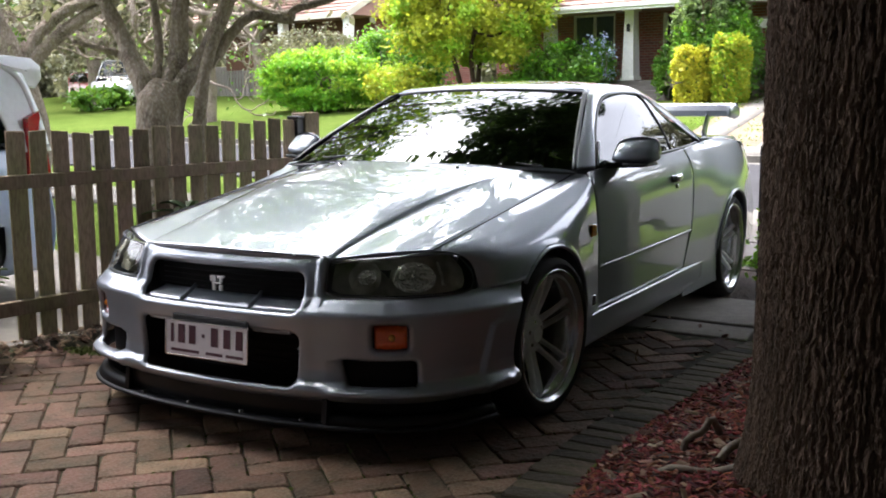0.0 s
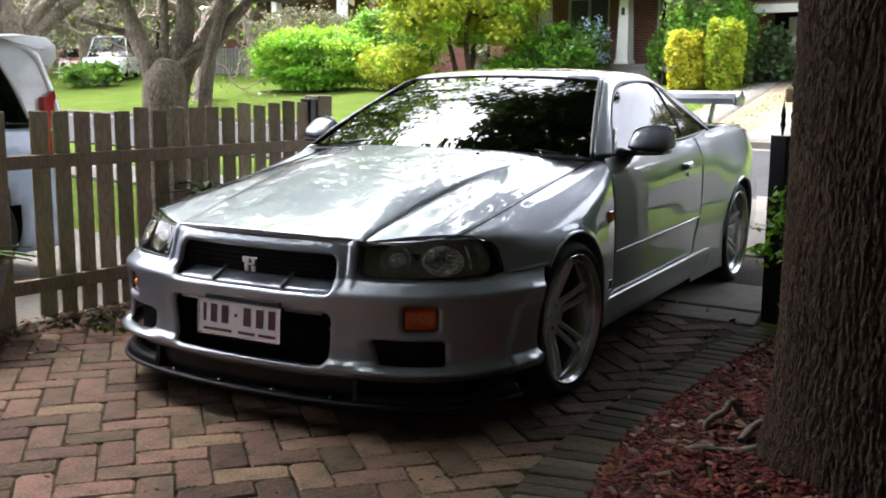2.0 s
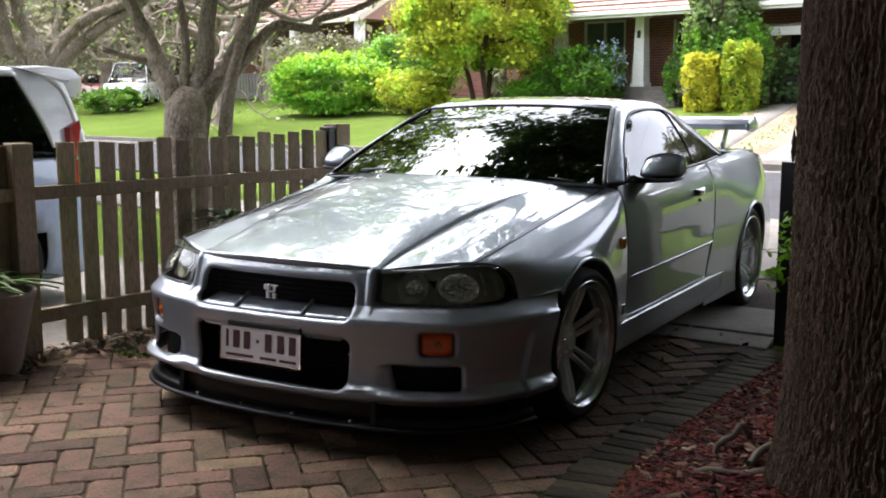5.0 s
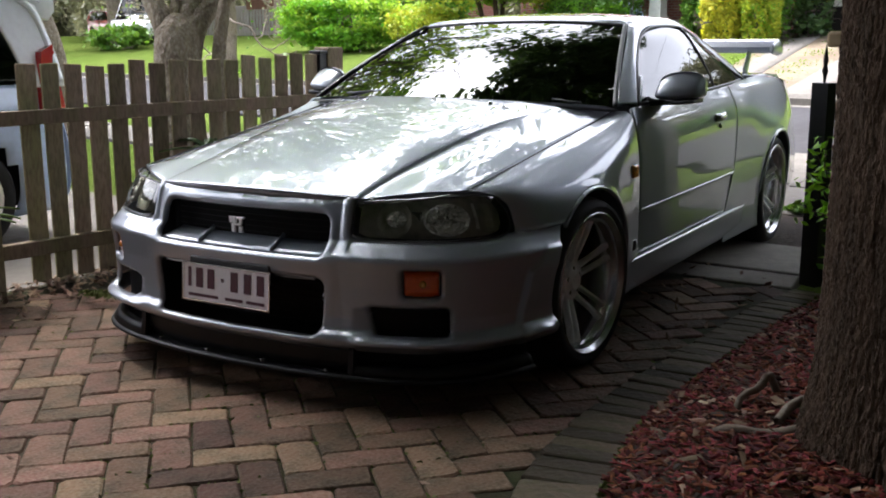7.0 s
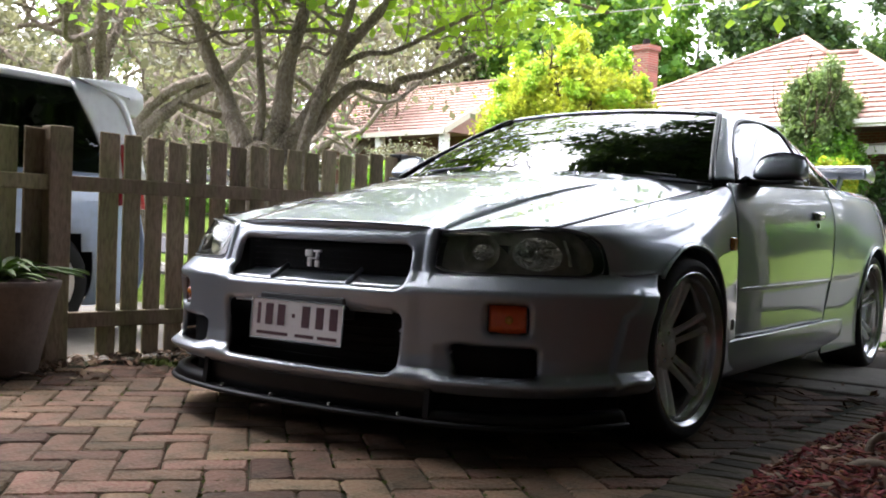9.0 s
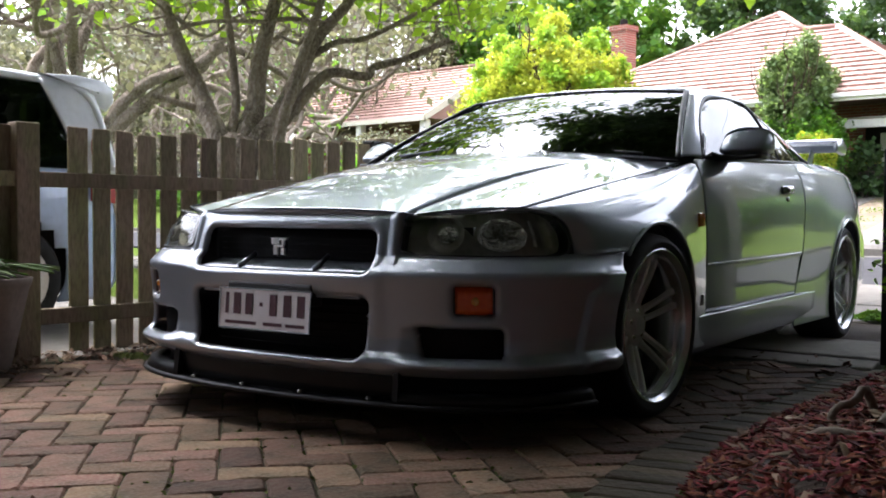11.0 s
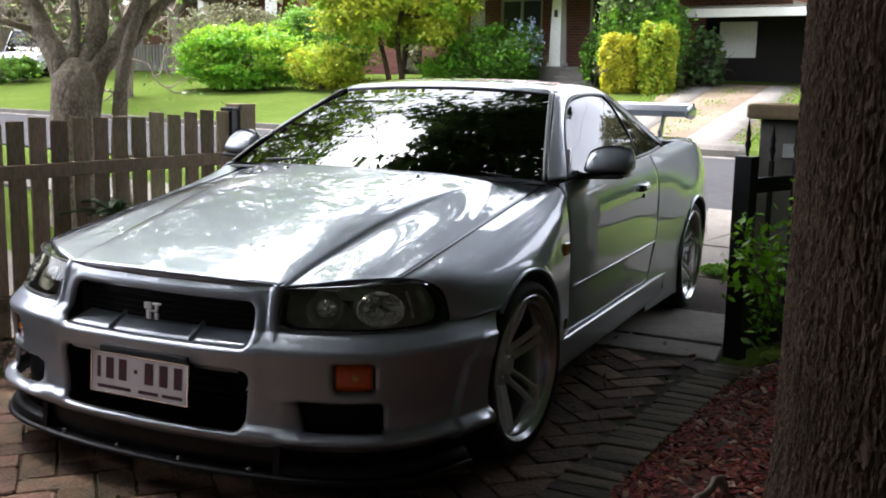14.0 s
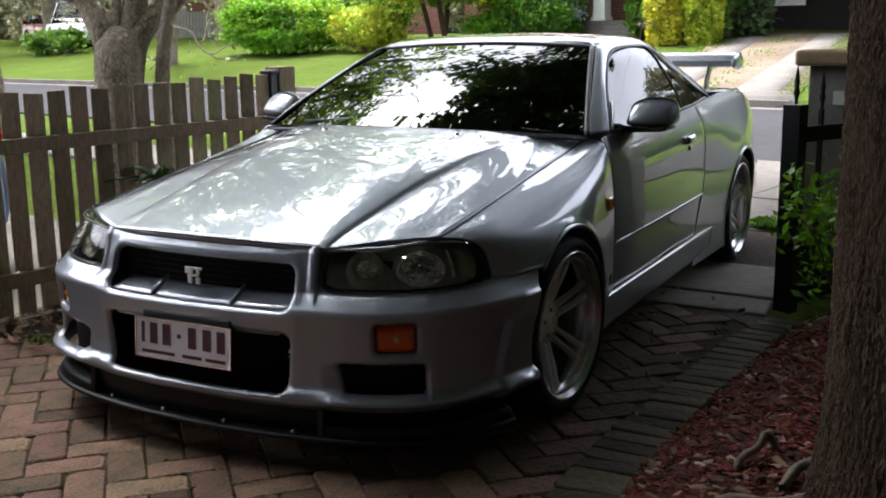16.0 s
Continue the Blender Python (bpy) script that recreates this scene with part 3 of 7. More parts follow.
QUARTER = [
    [(0.805, 2.838, 0.912), (0.842, 2.838, 0.842), (0.863, 2.838, 0.742), (0.868, 2.818, 0.58), (0.868, 2.785, 0.474), (0.862, 2.69, 0.295), (0.86, 2.69, 0.14)],
    [(0.792, 3.05, 0.922), (0.838, 3.05, 0.862), (0.872, 3.05, 0.76), (0.880, 3.04, 0.60), (0.880, 3.02, 0.474), (0.874, 2.98, 0.295), (0.87, 2.98, 0.14)],
    [(0.762, 3.35, 0.932), (0.818, 3.35, 0.882), (0.874, 3.35, 0.765), (0.901, 3.35, 0.645), (0.904, 3.35, 0.47), (0.89, 3.35, 0.295), (0.88, 3.35, 0.14)],
    [(0.735, 3.70, 0.936), (0.800, 3.70, 0.892), (0.870, 3.70, 0.765), (0.901, 3.72, 0.645), (0.904, 3.72, 0.47), (0.888, 3.72, 0.295), (0.88, 3.72, 0.14)],
    [(0.715, 4.05, 0.930), (0.775, 4.05, 0.892), (0.835, 4.05, 0.76), (0.855, 4.06, 0.62), (0.86, 4.06, 0.47), (0.855, 4.06, 0.295), (0.84, 4.06, 0.18)],
    [(0.685, 4.36, 0.905), (0.73, 4.38, 0.872), (0.765, 4.40, 0.75), (0.785, 4.43, 0.61), (0.80, 4.45, 0.47), (0.80, 4.45, 0.295), (0.78, 4.42, 0.20)],
]
FRONT_HUB, REAR_HUB, ARCH = (0.908, 0.298), (3.555, 0.302), 0.338


def arched(g, hub):
    """The panel's points drawn to the round of the wheel arch, and the faces to keep."""
    g = g.copy()
    d = np.hypot(g[..., 1] - hub[0], g[..., 2] - hub[1])
    near = np.abs(d - ARCH) < 0.0085
    f = np.where(near, ARCH / np.maximum(d, 1e-6), 1)
    g[..., 1] = hub[0] + (g[..., 1] - hub[0]) * f
    g[..., 2] = hub[1] + (g[..., 2] - hub[1]) * f
    lip = np.clip(1 - np.abs(d - ARCH) / 0.03, 0, 1)
    g[..., 0] += 0.006 * lip
    c = (g[:-1, :-1] + g[1:, :-1] + g[1:, 1:] + g[:-1, 1:]) / 4
    return g, c, np.hypot(c[..., 1] - hub[0], c[..., 2] - hub[1]) > ARCH - 0.001


def arch_lip(g, hub, lo, hi, sx, parent):
    """The rolled edge of a wheel arch."""
    d = np.hypot(g[..., 1] - hub[0], g[..., 2] - hub[1])
    on = g[np.abs(d - ARCH) < 0.02]
    a = np.degrees(np.arctan2(on[:, 2] - hub[1], on[:, 1] - hub[0]))
    pts = []
    for b in np.arange(lo, hi + 0.1, 5.0):
        w = np.exp(-((a - b) / 4.0) ** 2)
        x = (on[:, 0] * w).sum() / max(w.sum(), 1e-9)
        pts.append((sx * (x + 0.002), hub[0] + (ARCH + 0.001) * math.cos(radians(b)), hub[1] + (ARCH + 0.001) * math.sin(radians(b))))
    rail("arch_lip", pts, 0.016, 0.014, PAINT, parent, n=60)


for mir in (False, True):
    sx = -1 if mir else 1
    M = lambda pts: [(sx * x, y, z) for x, y, z in pts]
    g, c, keep = arched(loft(WING, 200, 130), FRONT_HUB)
    seam = lambda y: 0.541 + 0.014 * np.clip((y - 0.395) / 0.29, 0, 1)
    low = (g[..., 1] < 0.80) & (np.abs(g[..., 2] - seam(g[..., 1])) < 0.008)
    g[..., 2] = np.where(low, seam(g[..., 1]), g[..., 2])
    keep &= ~((c[..., 2] < seam(c[..., 1]) - 0.001) & (c[..., 1] < 0.85))
    wing = panel("front_wing", g, PAINT, car, (sx * 1.0 if not mir else 1.0, 0, 0.2), keep, 0.008, mirror=mir)
    arch_lip(g, FRONT_HUB, -20, 135, sx, wing)
    box("side_repeater", (sx * 0.872 - 0.014, 1.340, 0.618), (sx * 0.872 + 0.014, 1.396, 0.668), AMBER_SIDE, wing, 0.008)
    box("wing_badge", (sx * 0.876 - 0.004, 1.36, 0.33), (sx * 0.876 + 0.004, 1.405, 0.37), CHROME, wing, 0.003)
    door = panel("car_door", loft(DOOR, 50, 60), PAINT, car, (1, 0, 0.1), thick=0.012, mirror=mir)
    handle = rail("door_handle", M([(0.858, 2.46, 0.775), (0.876, 2.49, 0.777), (0.878, 2.56, 0.780), (0.860, 2.60, 0.782)]), 0.020, 0.036, MACHINED, door, n=14, up=(0, 0, 1), label="bright silver pull handle")
    lathe("lock", [(0.0005, sx * 0.872), (0.011, sx * 0.870), (0.012, sx * 0.855)], CHROME, handle, "x", 14, centre=(0, 2.535, 0.735))
    g, c, keep = arched(loft(QUARTER, 220, 130), REAR_HUB)
    quarter = panel("rear_quarter", g, PAINT, car, (1, 0, 0.1), keep, 0.008, mirror=mir)
    arch_lip(g, REAR_HUB, 0, 175, sx, quarter)
    # moulded sill skirt under the door
    SK = [[(0.860, y, 0.294), (0.874, y, 0.291), (0.878, y, 0.284), (0.876, y, 0.245), (0.868, y, 0.19), (0.845, y, 0.15), (0.80, y, 0.135)] for y in (1.30, 1.7, 2.2, 2.6, 2.99)]
    panel("side_skirt", loft(SK, 30, 30), PAINT, car, (1, 0, 0), thick=0.008, mirror=mir)
    # inner wheel wells
    for hub in (FRONT_HUB, REAR_HUB):
        wa, wx = np.meshgrid(np.radians(np.linspace(-22, 202, 40)), np.array((0.55, 0.7, 0.85)), indexing="ij")
        panel("wheel_well", np.stack([wx, hub[0] + 0.35 * np.cos(wa), hub[1] + 0.35 * np.sin(wa)], -1), BLACK_TRIM, car, (0, 0, 1), thick=0.004, mirror=mir)
        lathe("well_back", [(0.01, sx * 0.56), (0.28, sx * 0.55)], BLACK_TRIM, car, "x", 40, centre=(0, hub[0], hub[1]))
    # one smooth pressing: windscreen pillar, roof shoulder and rear pillar round the side glass
    OUT = [(0.797, 1.60, 0.884), (0.757, 1.69, 0.952), (0.700, 1.82, 1.032), (0.640, 1.99, 1.112), (0.600, 2.13, 1.162), (0.586, 2.23, 1.186), (0.583, 2.34, 1.199), (0.592, 2.55, 1.203), (0.602, 2.72, 1.190), (0.628, 2.90, 1.122), (0.672, 3.03, 1.055), (0.728, 3.17, 0.975), (0.768, 3.27, 0.926)]
    INN = [(0.752, 1.49, 0.886), (0.711, 1.60, 0.952), (0.672, 1.72, 1.012), (0.615, 1.90, 1.102), (0.566, 2.05, 1.174), (0.532, 2.14, 1.208), (0.500, 2.22, 1.232), (0.500, 2.50, 1.247), (0.500, 2.75, 1.238), (0.505, 3.00, 1.202), (0.545, 3.18, 1.125), (0.595, 3.42, 1.030), (0.645, 3.69, 0.936)]
    CS = []
    for o_, i_, fat in zip(OUT, INN, (0.006, 0.008, 0.010, 0.012, 0.013, 0.014, 0.014, 0.015, 0.016, 0.018, 0.02, 0.02, 0.006)):
        o_, i_ = np.array(o_), np.array(i_)
        puff = np.array((0.55, -0.1, 0.83)) * fat
        CS.append([o_ + (-0.012, 0, -0.004), o_ + (i_ - o_) * 0.06 + puff * 0.25] + [o_ + (i_ - o_) * t + puff * 4 * t * (1 - t) for t in (0.25, 0.5, 0.75)] + [i_])
    panel("cabin_side", loft(CS, 90, 24), PAINT, car, (1, 0, 0.8), thick=0.006, mirror=mir)
    rail("pillar_trim", M([(0.742, 1.485, 0.884), (0.690, 1.63, 0.972), (0.612, 1.86, 1.090), (0.548, 2.06, 1.186), (0.528, 2.12, 1.206)]), 0.020, 0.012, BLACK_TRIM, car, n=24)
    # side glass with its black trim
    SG = [
        [(0.792, 1.62, 0.884), (0.755, 1.70, 0.95), (0.69, 1.86, 1.04), (0.62, 2.06, 1.12), (0.585, 2.22, 1.18)],
        [(0.797, 1.95, 0.892), (0.765, 1.99, 0.97), (0.70, 2.07, 1.06), (0.635, 2.17, 1.14), (0.585, 2.30, 1.188)],
        [(0.80, 2.28, 0.900), (0.77, 2.30, 0.98), (0.71, 2.34, 1.07), (0.65, 2.40, 1.15), (0.597, 2.46, 1.195)],
        [(0.80, 2.60, 0.908), (0.77, 2.60, 0.98), (0.71, 2.61, 1.07), (0.65, 2.63, 1.15), (0.603, 2.65, 1.19)],
    ]
    side = panel("door_glass", loft(SG, 24, 20), GLASS, door, (1, 0, 0.4), thick=0.0, mirror=mir)
    side.visible_shadow = False
    QG = [
        [(0.80, 2.645, 0.910), (0.765, 2.645, 0.98), (0.71, 2.655, 1.07), (0.65, 2.67, 1.14), (0.605, 2.69, 1.185)],
        [(0.790, 2.90, 0.916), (0.76, 2.86, 0.98), (0.71, 2.82, 1.06), (0.65, 2.79, 1.13), (0.610, 2.78, 1.172)],
        [(0.755, 3.20, 0.928), (0.735, 3.12, 0.975), (0.69, 3.0, 1.05), (0.65, 2.92, 1.10), (0.62, 2.87, 1.14)],
    ]
    qg = panel("quarter_glass", loft(QG, 18, 18), GLASS, car, (1, 0, 0.4), thick=0.0, mirror=mir)
    qg.visible_shadow = False
    rail("centre_pillar", M([(0.803, 2.622, 0.905), (0.745, 2.628, 1.02), (0.66, 2.645, 1.14), (0.602, 2.668, 1.195)]), 0.018, 0.012, BLACK_TRIM, car, n=12, up=(1, 0, 0.6))
    rail("belt_trim", M([(0.800, 1.60, 0.886), (0.806, 2.1, 0.896), (0.806, 2.6, 0.910), (0.79, 2.95, 0.921), (0.755, 3.23, 0.928)]), 0.016, 0.014, BLACK_TRIM, car, n=20)
    rail("upper_trim", M([(x_ + 0.001, y_, z_ - 0.003) for x_, y_, z_ in OUT]), 0.014, 0.014, BLACK_TRIM, car, n=60)
    # door mirror: stalk and shell
    mirror = base("door_mirror")
    mirror.parent = car
    rail("stalk", M([(0.792, 1.71, 0.897), (0.82, 1.73, 0.889), (0.86, 1.75, 0.888)]), [0.10, 0.07, 0.06], [0.03, 0.025, 0.022], BLACK_TRIM, mirror, n=8, up=(0, 0, 1))
    rail("mirror_sail", M([(0.79, 1.62, 0.884), (0.765, 1.70, 0.935), (0.735, 1.78, 0.985)]), [0.012, 0.012, 0.012], [0.05, 0.055, 0.02], PAINT, mirror, n=8, up=(0.5, -0.6, 0.6))
    # the shell's front slopes back to a flat-bottomed, round-shouldered housing over a black foot
    MR = []
    for x, hz, hy, zc in ((0.812, 0.010, 0.016, 0.925), (0.820, 0.038, 0.046, 0.937), (0.845, 0.052, 0.066, 0.945), (0.895, 0.060, 0.078, 0.950), (0.952, 0.057, 0.074, 0.950), (0.982, 0.048, 0.062, 0.947), (0.995, 0.030, 0.038, 0.942), (0.998, 0.003, 0.004, 0.939)):
        a = np.linspace(0, 2 * np.pi, 33)
        ca_, sa2 = np.cos(a), np.sin(a)
        zz_ = np.where(sa2 > 0, hz * np.abs(sa2) ** 0.8, -hz * 0.9 * np.abs(sa2) ** 0.4)
        lean_ = 1.05 * np.clip(zz_, -0.02, 1) * (ca_ < 0)
        MR.append(np.stack([np.full(33, x), 1.785 + 0.25 * (x - 0.82) + hy * np.sign(ca_) * np.abs(ca_) ** 0.75 + lean_, zc + zz_], 1))
    panel("mirror_shell", spline(np.array(MR), 34), PAINT, mirror, (0, -0.1, 0.2), thick=0.0, mirror=mir)
    panel("mirror_foot", np.array([[(x, y + 0.02, 0.889 + 0.003 * k) for y in (1.70, 1.74, 1.80, 1.85)] for k, x in enumerate((0.80, 0.84, 0.90, 0.955, 0.975))]), BLACK_TRIM, mirror, (0, 0, 1), thick=0.016, mirror=mir)
    # head lamp: dark bucket, two bowls, clear cover
    lamp = base("headlamp")
    lamp.parent = car
    s0, s1 = s_of(0.437), s_of(0.856)
    LS = []
    for t in np.linspace(0, 1, 36):
        s = s0 + (s1 - s0) * t
        ztop = np.interp(t, [0, 0.2, 0.55, 0.8, 0.92, 0.97, 1.0], [0.650, 0.656, 0.666, 0.668, 0.658, 0.640, 0.61])
        zbot = np.interp(t, [0, 0.06, 0.5, 0.9, 0.97, 1.0], [0.552, 0.541, 0.539, 0.540, 0.548, 0.57])
        zz = np.linspace(zbot, ztop, 10)
        LS.append(skin(np.full(10, s), zz, np.interp(zz, [0.535, 0.60, 0.66], [-0.036, -0.058, -0.098])))
    LS = np.array(LS)
    cover = panel("lamp_cover", LS, LAMP_GLASS, lamp, (0.3, -1, 0), thick=0.0, mirror=mir)
    cover.visible_shadow = False
    sg = np.repeat(np.linspace(s0, s1, 36)[:, None], 10, 1)
    inner = skin(sg, LS[..., 2], np.interp(LS[..., 2], [0.535, 0.60, 0.66], [-0.036, -0.058, -0.098]) - 0.045)
    panel("bucket", inner, LAMP_BLACK, lamp, (0.3, -1, 0), thick=0.0, mirror=mir)
    edge = np.concatenate([LS[:, 0], LS[-1, 1:], LS[::-1, -1], LS[0, ::-1][1:]])
    if mir:
        edge = edge * (-1, 1, 1)
    rail("lamp_seal", edge, 0.005, 0.005, BLACK_TRIM, lamp, sides=6)
    crown_edge = spline([(0.428, 0.195, 0.652), (0.555, 0.256, 0.664), (0.698, 0.368, 0.675), (0.738, 0.416, 0.666), (0.776, 0.456, 0.644), (0.799, 0.478, 0.592)], 36)
    panel("lamp_crown", np.stack([LS[:, -1], (LS[:, -1] + crown_edge) / 2 + (0, 0, 0.004), crown_edge], 1), LAMP_EDGE, lamp, (0, -0.3, 1), thick=0.0, mirror=mir).visible_shadow = False
    # round reflectors and faceted strips lie just before the bucket
    lean = lambda z: np.interp(z, [0.535, 0.60, 0.66], [-0.036, -0.058, -0.098])

    jit = np.random.default_rng(12)

    def dish(name, t0, zc, r0, r1, d0, d1, mat, n=5, wide=1.0, rough=0.0):
        rr, ang = np.meshgrid(np.linspace(r0, r1, n), np.linspace(0, 2 * np.pi, 29), indexing="ij")
        dd = d0 + (d1 - d0) * ((rr - r0) / (r1 - r0)) ** 2
        dd[1:-1, 1:-1] += jit.uniform(-rough, rough, dd[1:-1, 1:-1].shape)
        zz_ = zc + rr * np.sin(ang)
        return panel(name, skin(s_of(t0) + wide * rr * np.cos(ang), zz_, lean(zz_) - dd), mat, lamp, (0.3, -1, 0), thick=0.0, mirror=mir)

    # inner lamp: thin ring round a bright block; outer lamp: wide faceted bowl, bright edge strip and side light
    dish("bowl", 0.565, 0.598, 0.030, 0.050, 0.042, 0.026, LAMP_OLIVE, 5, 1.2)
    dish("lamp_ring", 0.565, 0.598, 0.049, 0.052, 0.026, 0.024, LAMP_OLIVE, 3, 1.2)
    dish("bowl_floor", 0.565, 0.598, 0.001, 0.031, 0.043, 0.042, LAMP_BLACK, 5, 1.2)
    dish("projector", 0.570, 0.598, 0.001, 0.024, 0.018, 0.036, REFLECTOR, 6, 1.5, 0.012).data.shade_flat()
    half = (s_of(0.800) - s_of(0.670)) / 2
    dish("faceted_bowl", 0.736, 0.598, 0.001, 0.048, 0.044, 0.020, REFLECTOR, 11, half / 0.048, 0.016).data.shade_flat()
    dish("lamp_bulb", 0.735, 0.604, 0.001, 0.009, 0.012, 0.024, CHROME, 4)
    for x, wd, zl, zh, dp, mt in ((0.808, 0.007, 0.566, 0.640, 0.022, LAMP_GREY), (0.832, 0.020, 0.560, 0.634, 0.030, LAMP_OLIVE)):
        st_, zt_ = np.meshgrid(s_of(x) + np.linspace(-wd, wd, 5), np.linspace(zl, zh, 12), indexing="ij")
        panel("light_strip", skin(st_, zt_, lean(zt_) - dp - 0.006 * np.sin(np.linspace(0, 3.14, 5))[:, None]), mt, lamp, (0.3, -1, 0), thick=0.0, mirror=mir)
    st_, zt_ = np.meshgrid(np.linspace(s0 + 0.035, s_of(0.62), 20), np.linspace(0.648, 0.655, 4), indexing="ij")
    panel("brow_strip", skin(st_, zt_, lean(zt_) - 0.012), LAMP_GREY, lamp, (0.3, -1, 0), thick=0.0, mirror=mir)

# windscreen, roof, rear glass, boot, tail
WS = []
for t in np.linspace(0, 1, 7):
    row = []
    for u in np.linspace(-1, 1, 9):
        lo = np.array((0.742 * u, 1.31 + 0.185 * u * u, 0.908 - 0.028 * u * u))
        hi = np.array((0.538 * u, 2.075 + 0.05 * u * u, 1.222 - 0.022 * u * u))
        row.append(lo + (hi - lo) * t + np.array((0, 0, 0.028 * 4 * t * (1 - t) * (1 - 0.3 * u * u))))
    WS.append(row)
ws = panel("windscreen", loft(WS, 24, 40), GLASS, car, (0, -0.4, 1), thick=0.0, label="dark windscreen mirroring tree canopy and pale sky")
ws.visible_shadow = False
lo = [WS[0][k] for k in range(9)]
rail("cowl", [p + np.array((0, -0.008, -0.016)) for p in lo], 0.03, 0.012, BLACK_TRIM, car, n=40)
rail("header_trim", [WS[-1][k] + np.array((0, 0.006, 0.003)) for k in range(9)], 0.018, 0.012, BLACK_TRIM, car, n=40)
RF = []
for y, z, w, e in ((2.085, 1.230, 0.540, 0.024), (2.2, 1.252, 0.508, 0.020), (2.45, 1.270, 0.502, 0.022), (2.75, 1.264, 0.502, 0.025), (3.0, 1.230, 0.507, 0.028)):
    RF.append([(w * u, y + (0.05 * u * u if y < 2.1 else 0), z - e * abs(u) ** 2.4) for u in np.linspace(-1, 1, 11)])
panel("roof", loft(RF, 30, 50), PAINT, car, (0, 0, 1), thick=0.012)
RW = [[(0.50 * u, 3.0, 1.226 - 0.028 * u * u) for u in np.linspace(-1, 1, 7)], [(0.57 * u, 3.32, 1.09 - 0.03 * u * u) for u in np.linspace(-1, 1, 7)], [(0.64 * u, 3.68, 0.938 - 0.005 * u * u) for u in np.linspace(-1, 1, 7)]]
rw = panel("rear_window", loft(RW, 16, 24), GLASS, car, (0, 0.4, 1), thick=0.0)
rw.visible_shadow = False
BT = [[(0.735 * u, 3.66, 0.938 - 0.002 * u * u) for u in np.linspace(-1, 1, 7)], [(0.73 * u, 4.0, 0.94 - 0.006 * u * u) for u in np.linspace(-1, 1, 7)], [(0.69 * u, 4.36, 0.925 - 0.015 * u * u) for u in np.linspace(-1, 1, 7)], [(0.70 * u, 4.44, 0.80) for u in np.linspace(-1, 1, 7)]]
panel("boot_lid", loft(BT, 30, 24), PAINT, car, (0, 0.2, 1), thick=0.01)
TB = [[(0.72 * u, 4.43 - 0.03 * u * u, 0.82) for u in np.linspace(-1, 1, 9)], [(0.78 * u, 4.50 - 0.06 * u * u, 0.6) for u in np.linspace(-1, 1, 9)], [(0.79 * u, 4.52 - 0.07 * u * u, 0.35) for u in np.linspace(-1, 1, 9)], [(0.76 * u, 4.46 - 0.05 * u * u, 0.2) for u in np.linspace(-1, 1, 9)]]
panel("rear_bumper", loft(TB, 20, 30), PAINT, car, (0, 1, 0), thick=0.01)
# rear wing on two stands
wing_top = base("rear_spoiler")
wing_top.parent = car
AF = [[(x, 4.30 + dy, 1.085 + dz) for dy, dz in ((-0.0, 0.004), (0.05, 0.042), (0.15, 0.054), (0.22, 0.04), (0.18, -0.008), (0.05, -0.036), (0.0, 0.004))] for x in (-0.66, -0.3, 0, 0.3, 0.66)]
panel("blade", loft(AF, 20, 22), PAINT, wing_top, (0, 0, 1), thick=0.0)
for sx in (-1, 1):
    rail("end_plate", [(sx * 0.662, 4.27, 1.075), (sx * 0.668, 4.40, 1.085), (sx * 0.664, 4.52, 1.075)], 0.02, [0.06, 0.11, 0.07], PAINT, wing_top, n=12)
    rail("stand", [(sx * 0.50, 4.28, 0.925), (sx * 0.50, 4.33, 1.0), (sx * 0.505, 4.38, 1.09)], 0.02, [0.12, 0.09, 0.1], PAINT, wing_top, n=10, up=(0, 1, 0))

# floor pan, cabin tub and dashboard keep the car closed
box("floor_pan", (-0.78, 0.45, 0.15), (0.78, 4.35, 0.2), BLACK_TRIM, car)
box("engine_bay", (-0.60, 0.25, 0.2), (0.60, 1.3, 0.62), BLACK_TRIM, car)
box("cabin_tub", (-0.70, 1.45, 0.2), (0.70, 3.6, 0.70), DARK, car, 0.05)
box("dashboard", (-0.70, 1.42, 0.68), (0.70, 1.75, 0.86), DARK, car, 0.05)
for x in (-0.36, 0.36):
    seat = base("car_seat", (x, 2.45, 0.55))
    seat.parent = car
    box("seat_back", (-0.24, 0.05, 0.0), (0.24, 0.22, 0.42), DARK, seat, 0.06)
    box("head_rest", (-0.12, 0.1, 0.43), (0.12, 0.2, 0.6), DARK, seat, 0.04)
# added upright panel: blocks daylight coming in by the rear window
box("rear_shelf", (-0.62, 2.92, 0.68), (0.62, 3.0, 1.12), DARK, car, 0.03)
# wipers
for x0, y0, x1, y1, zz in ((0.05, 1.315, -0.50, 1.40, 0.914), (0.62, 1.43, 0.02, 1.345, 0.906)):
    rail("wiper", [(x0, y0, zz - 0.012), ((x0 + x1) / 2, (y0 + y1) / 2 + 0.02, zz + 0.012), (x1, y1, zz - 0.004)], 0.010, 0.010, BLACK_TRIM, car, n=10)


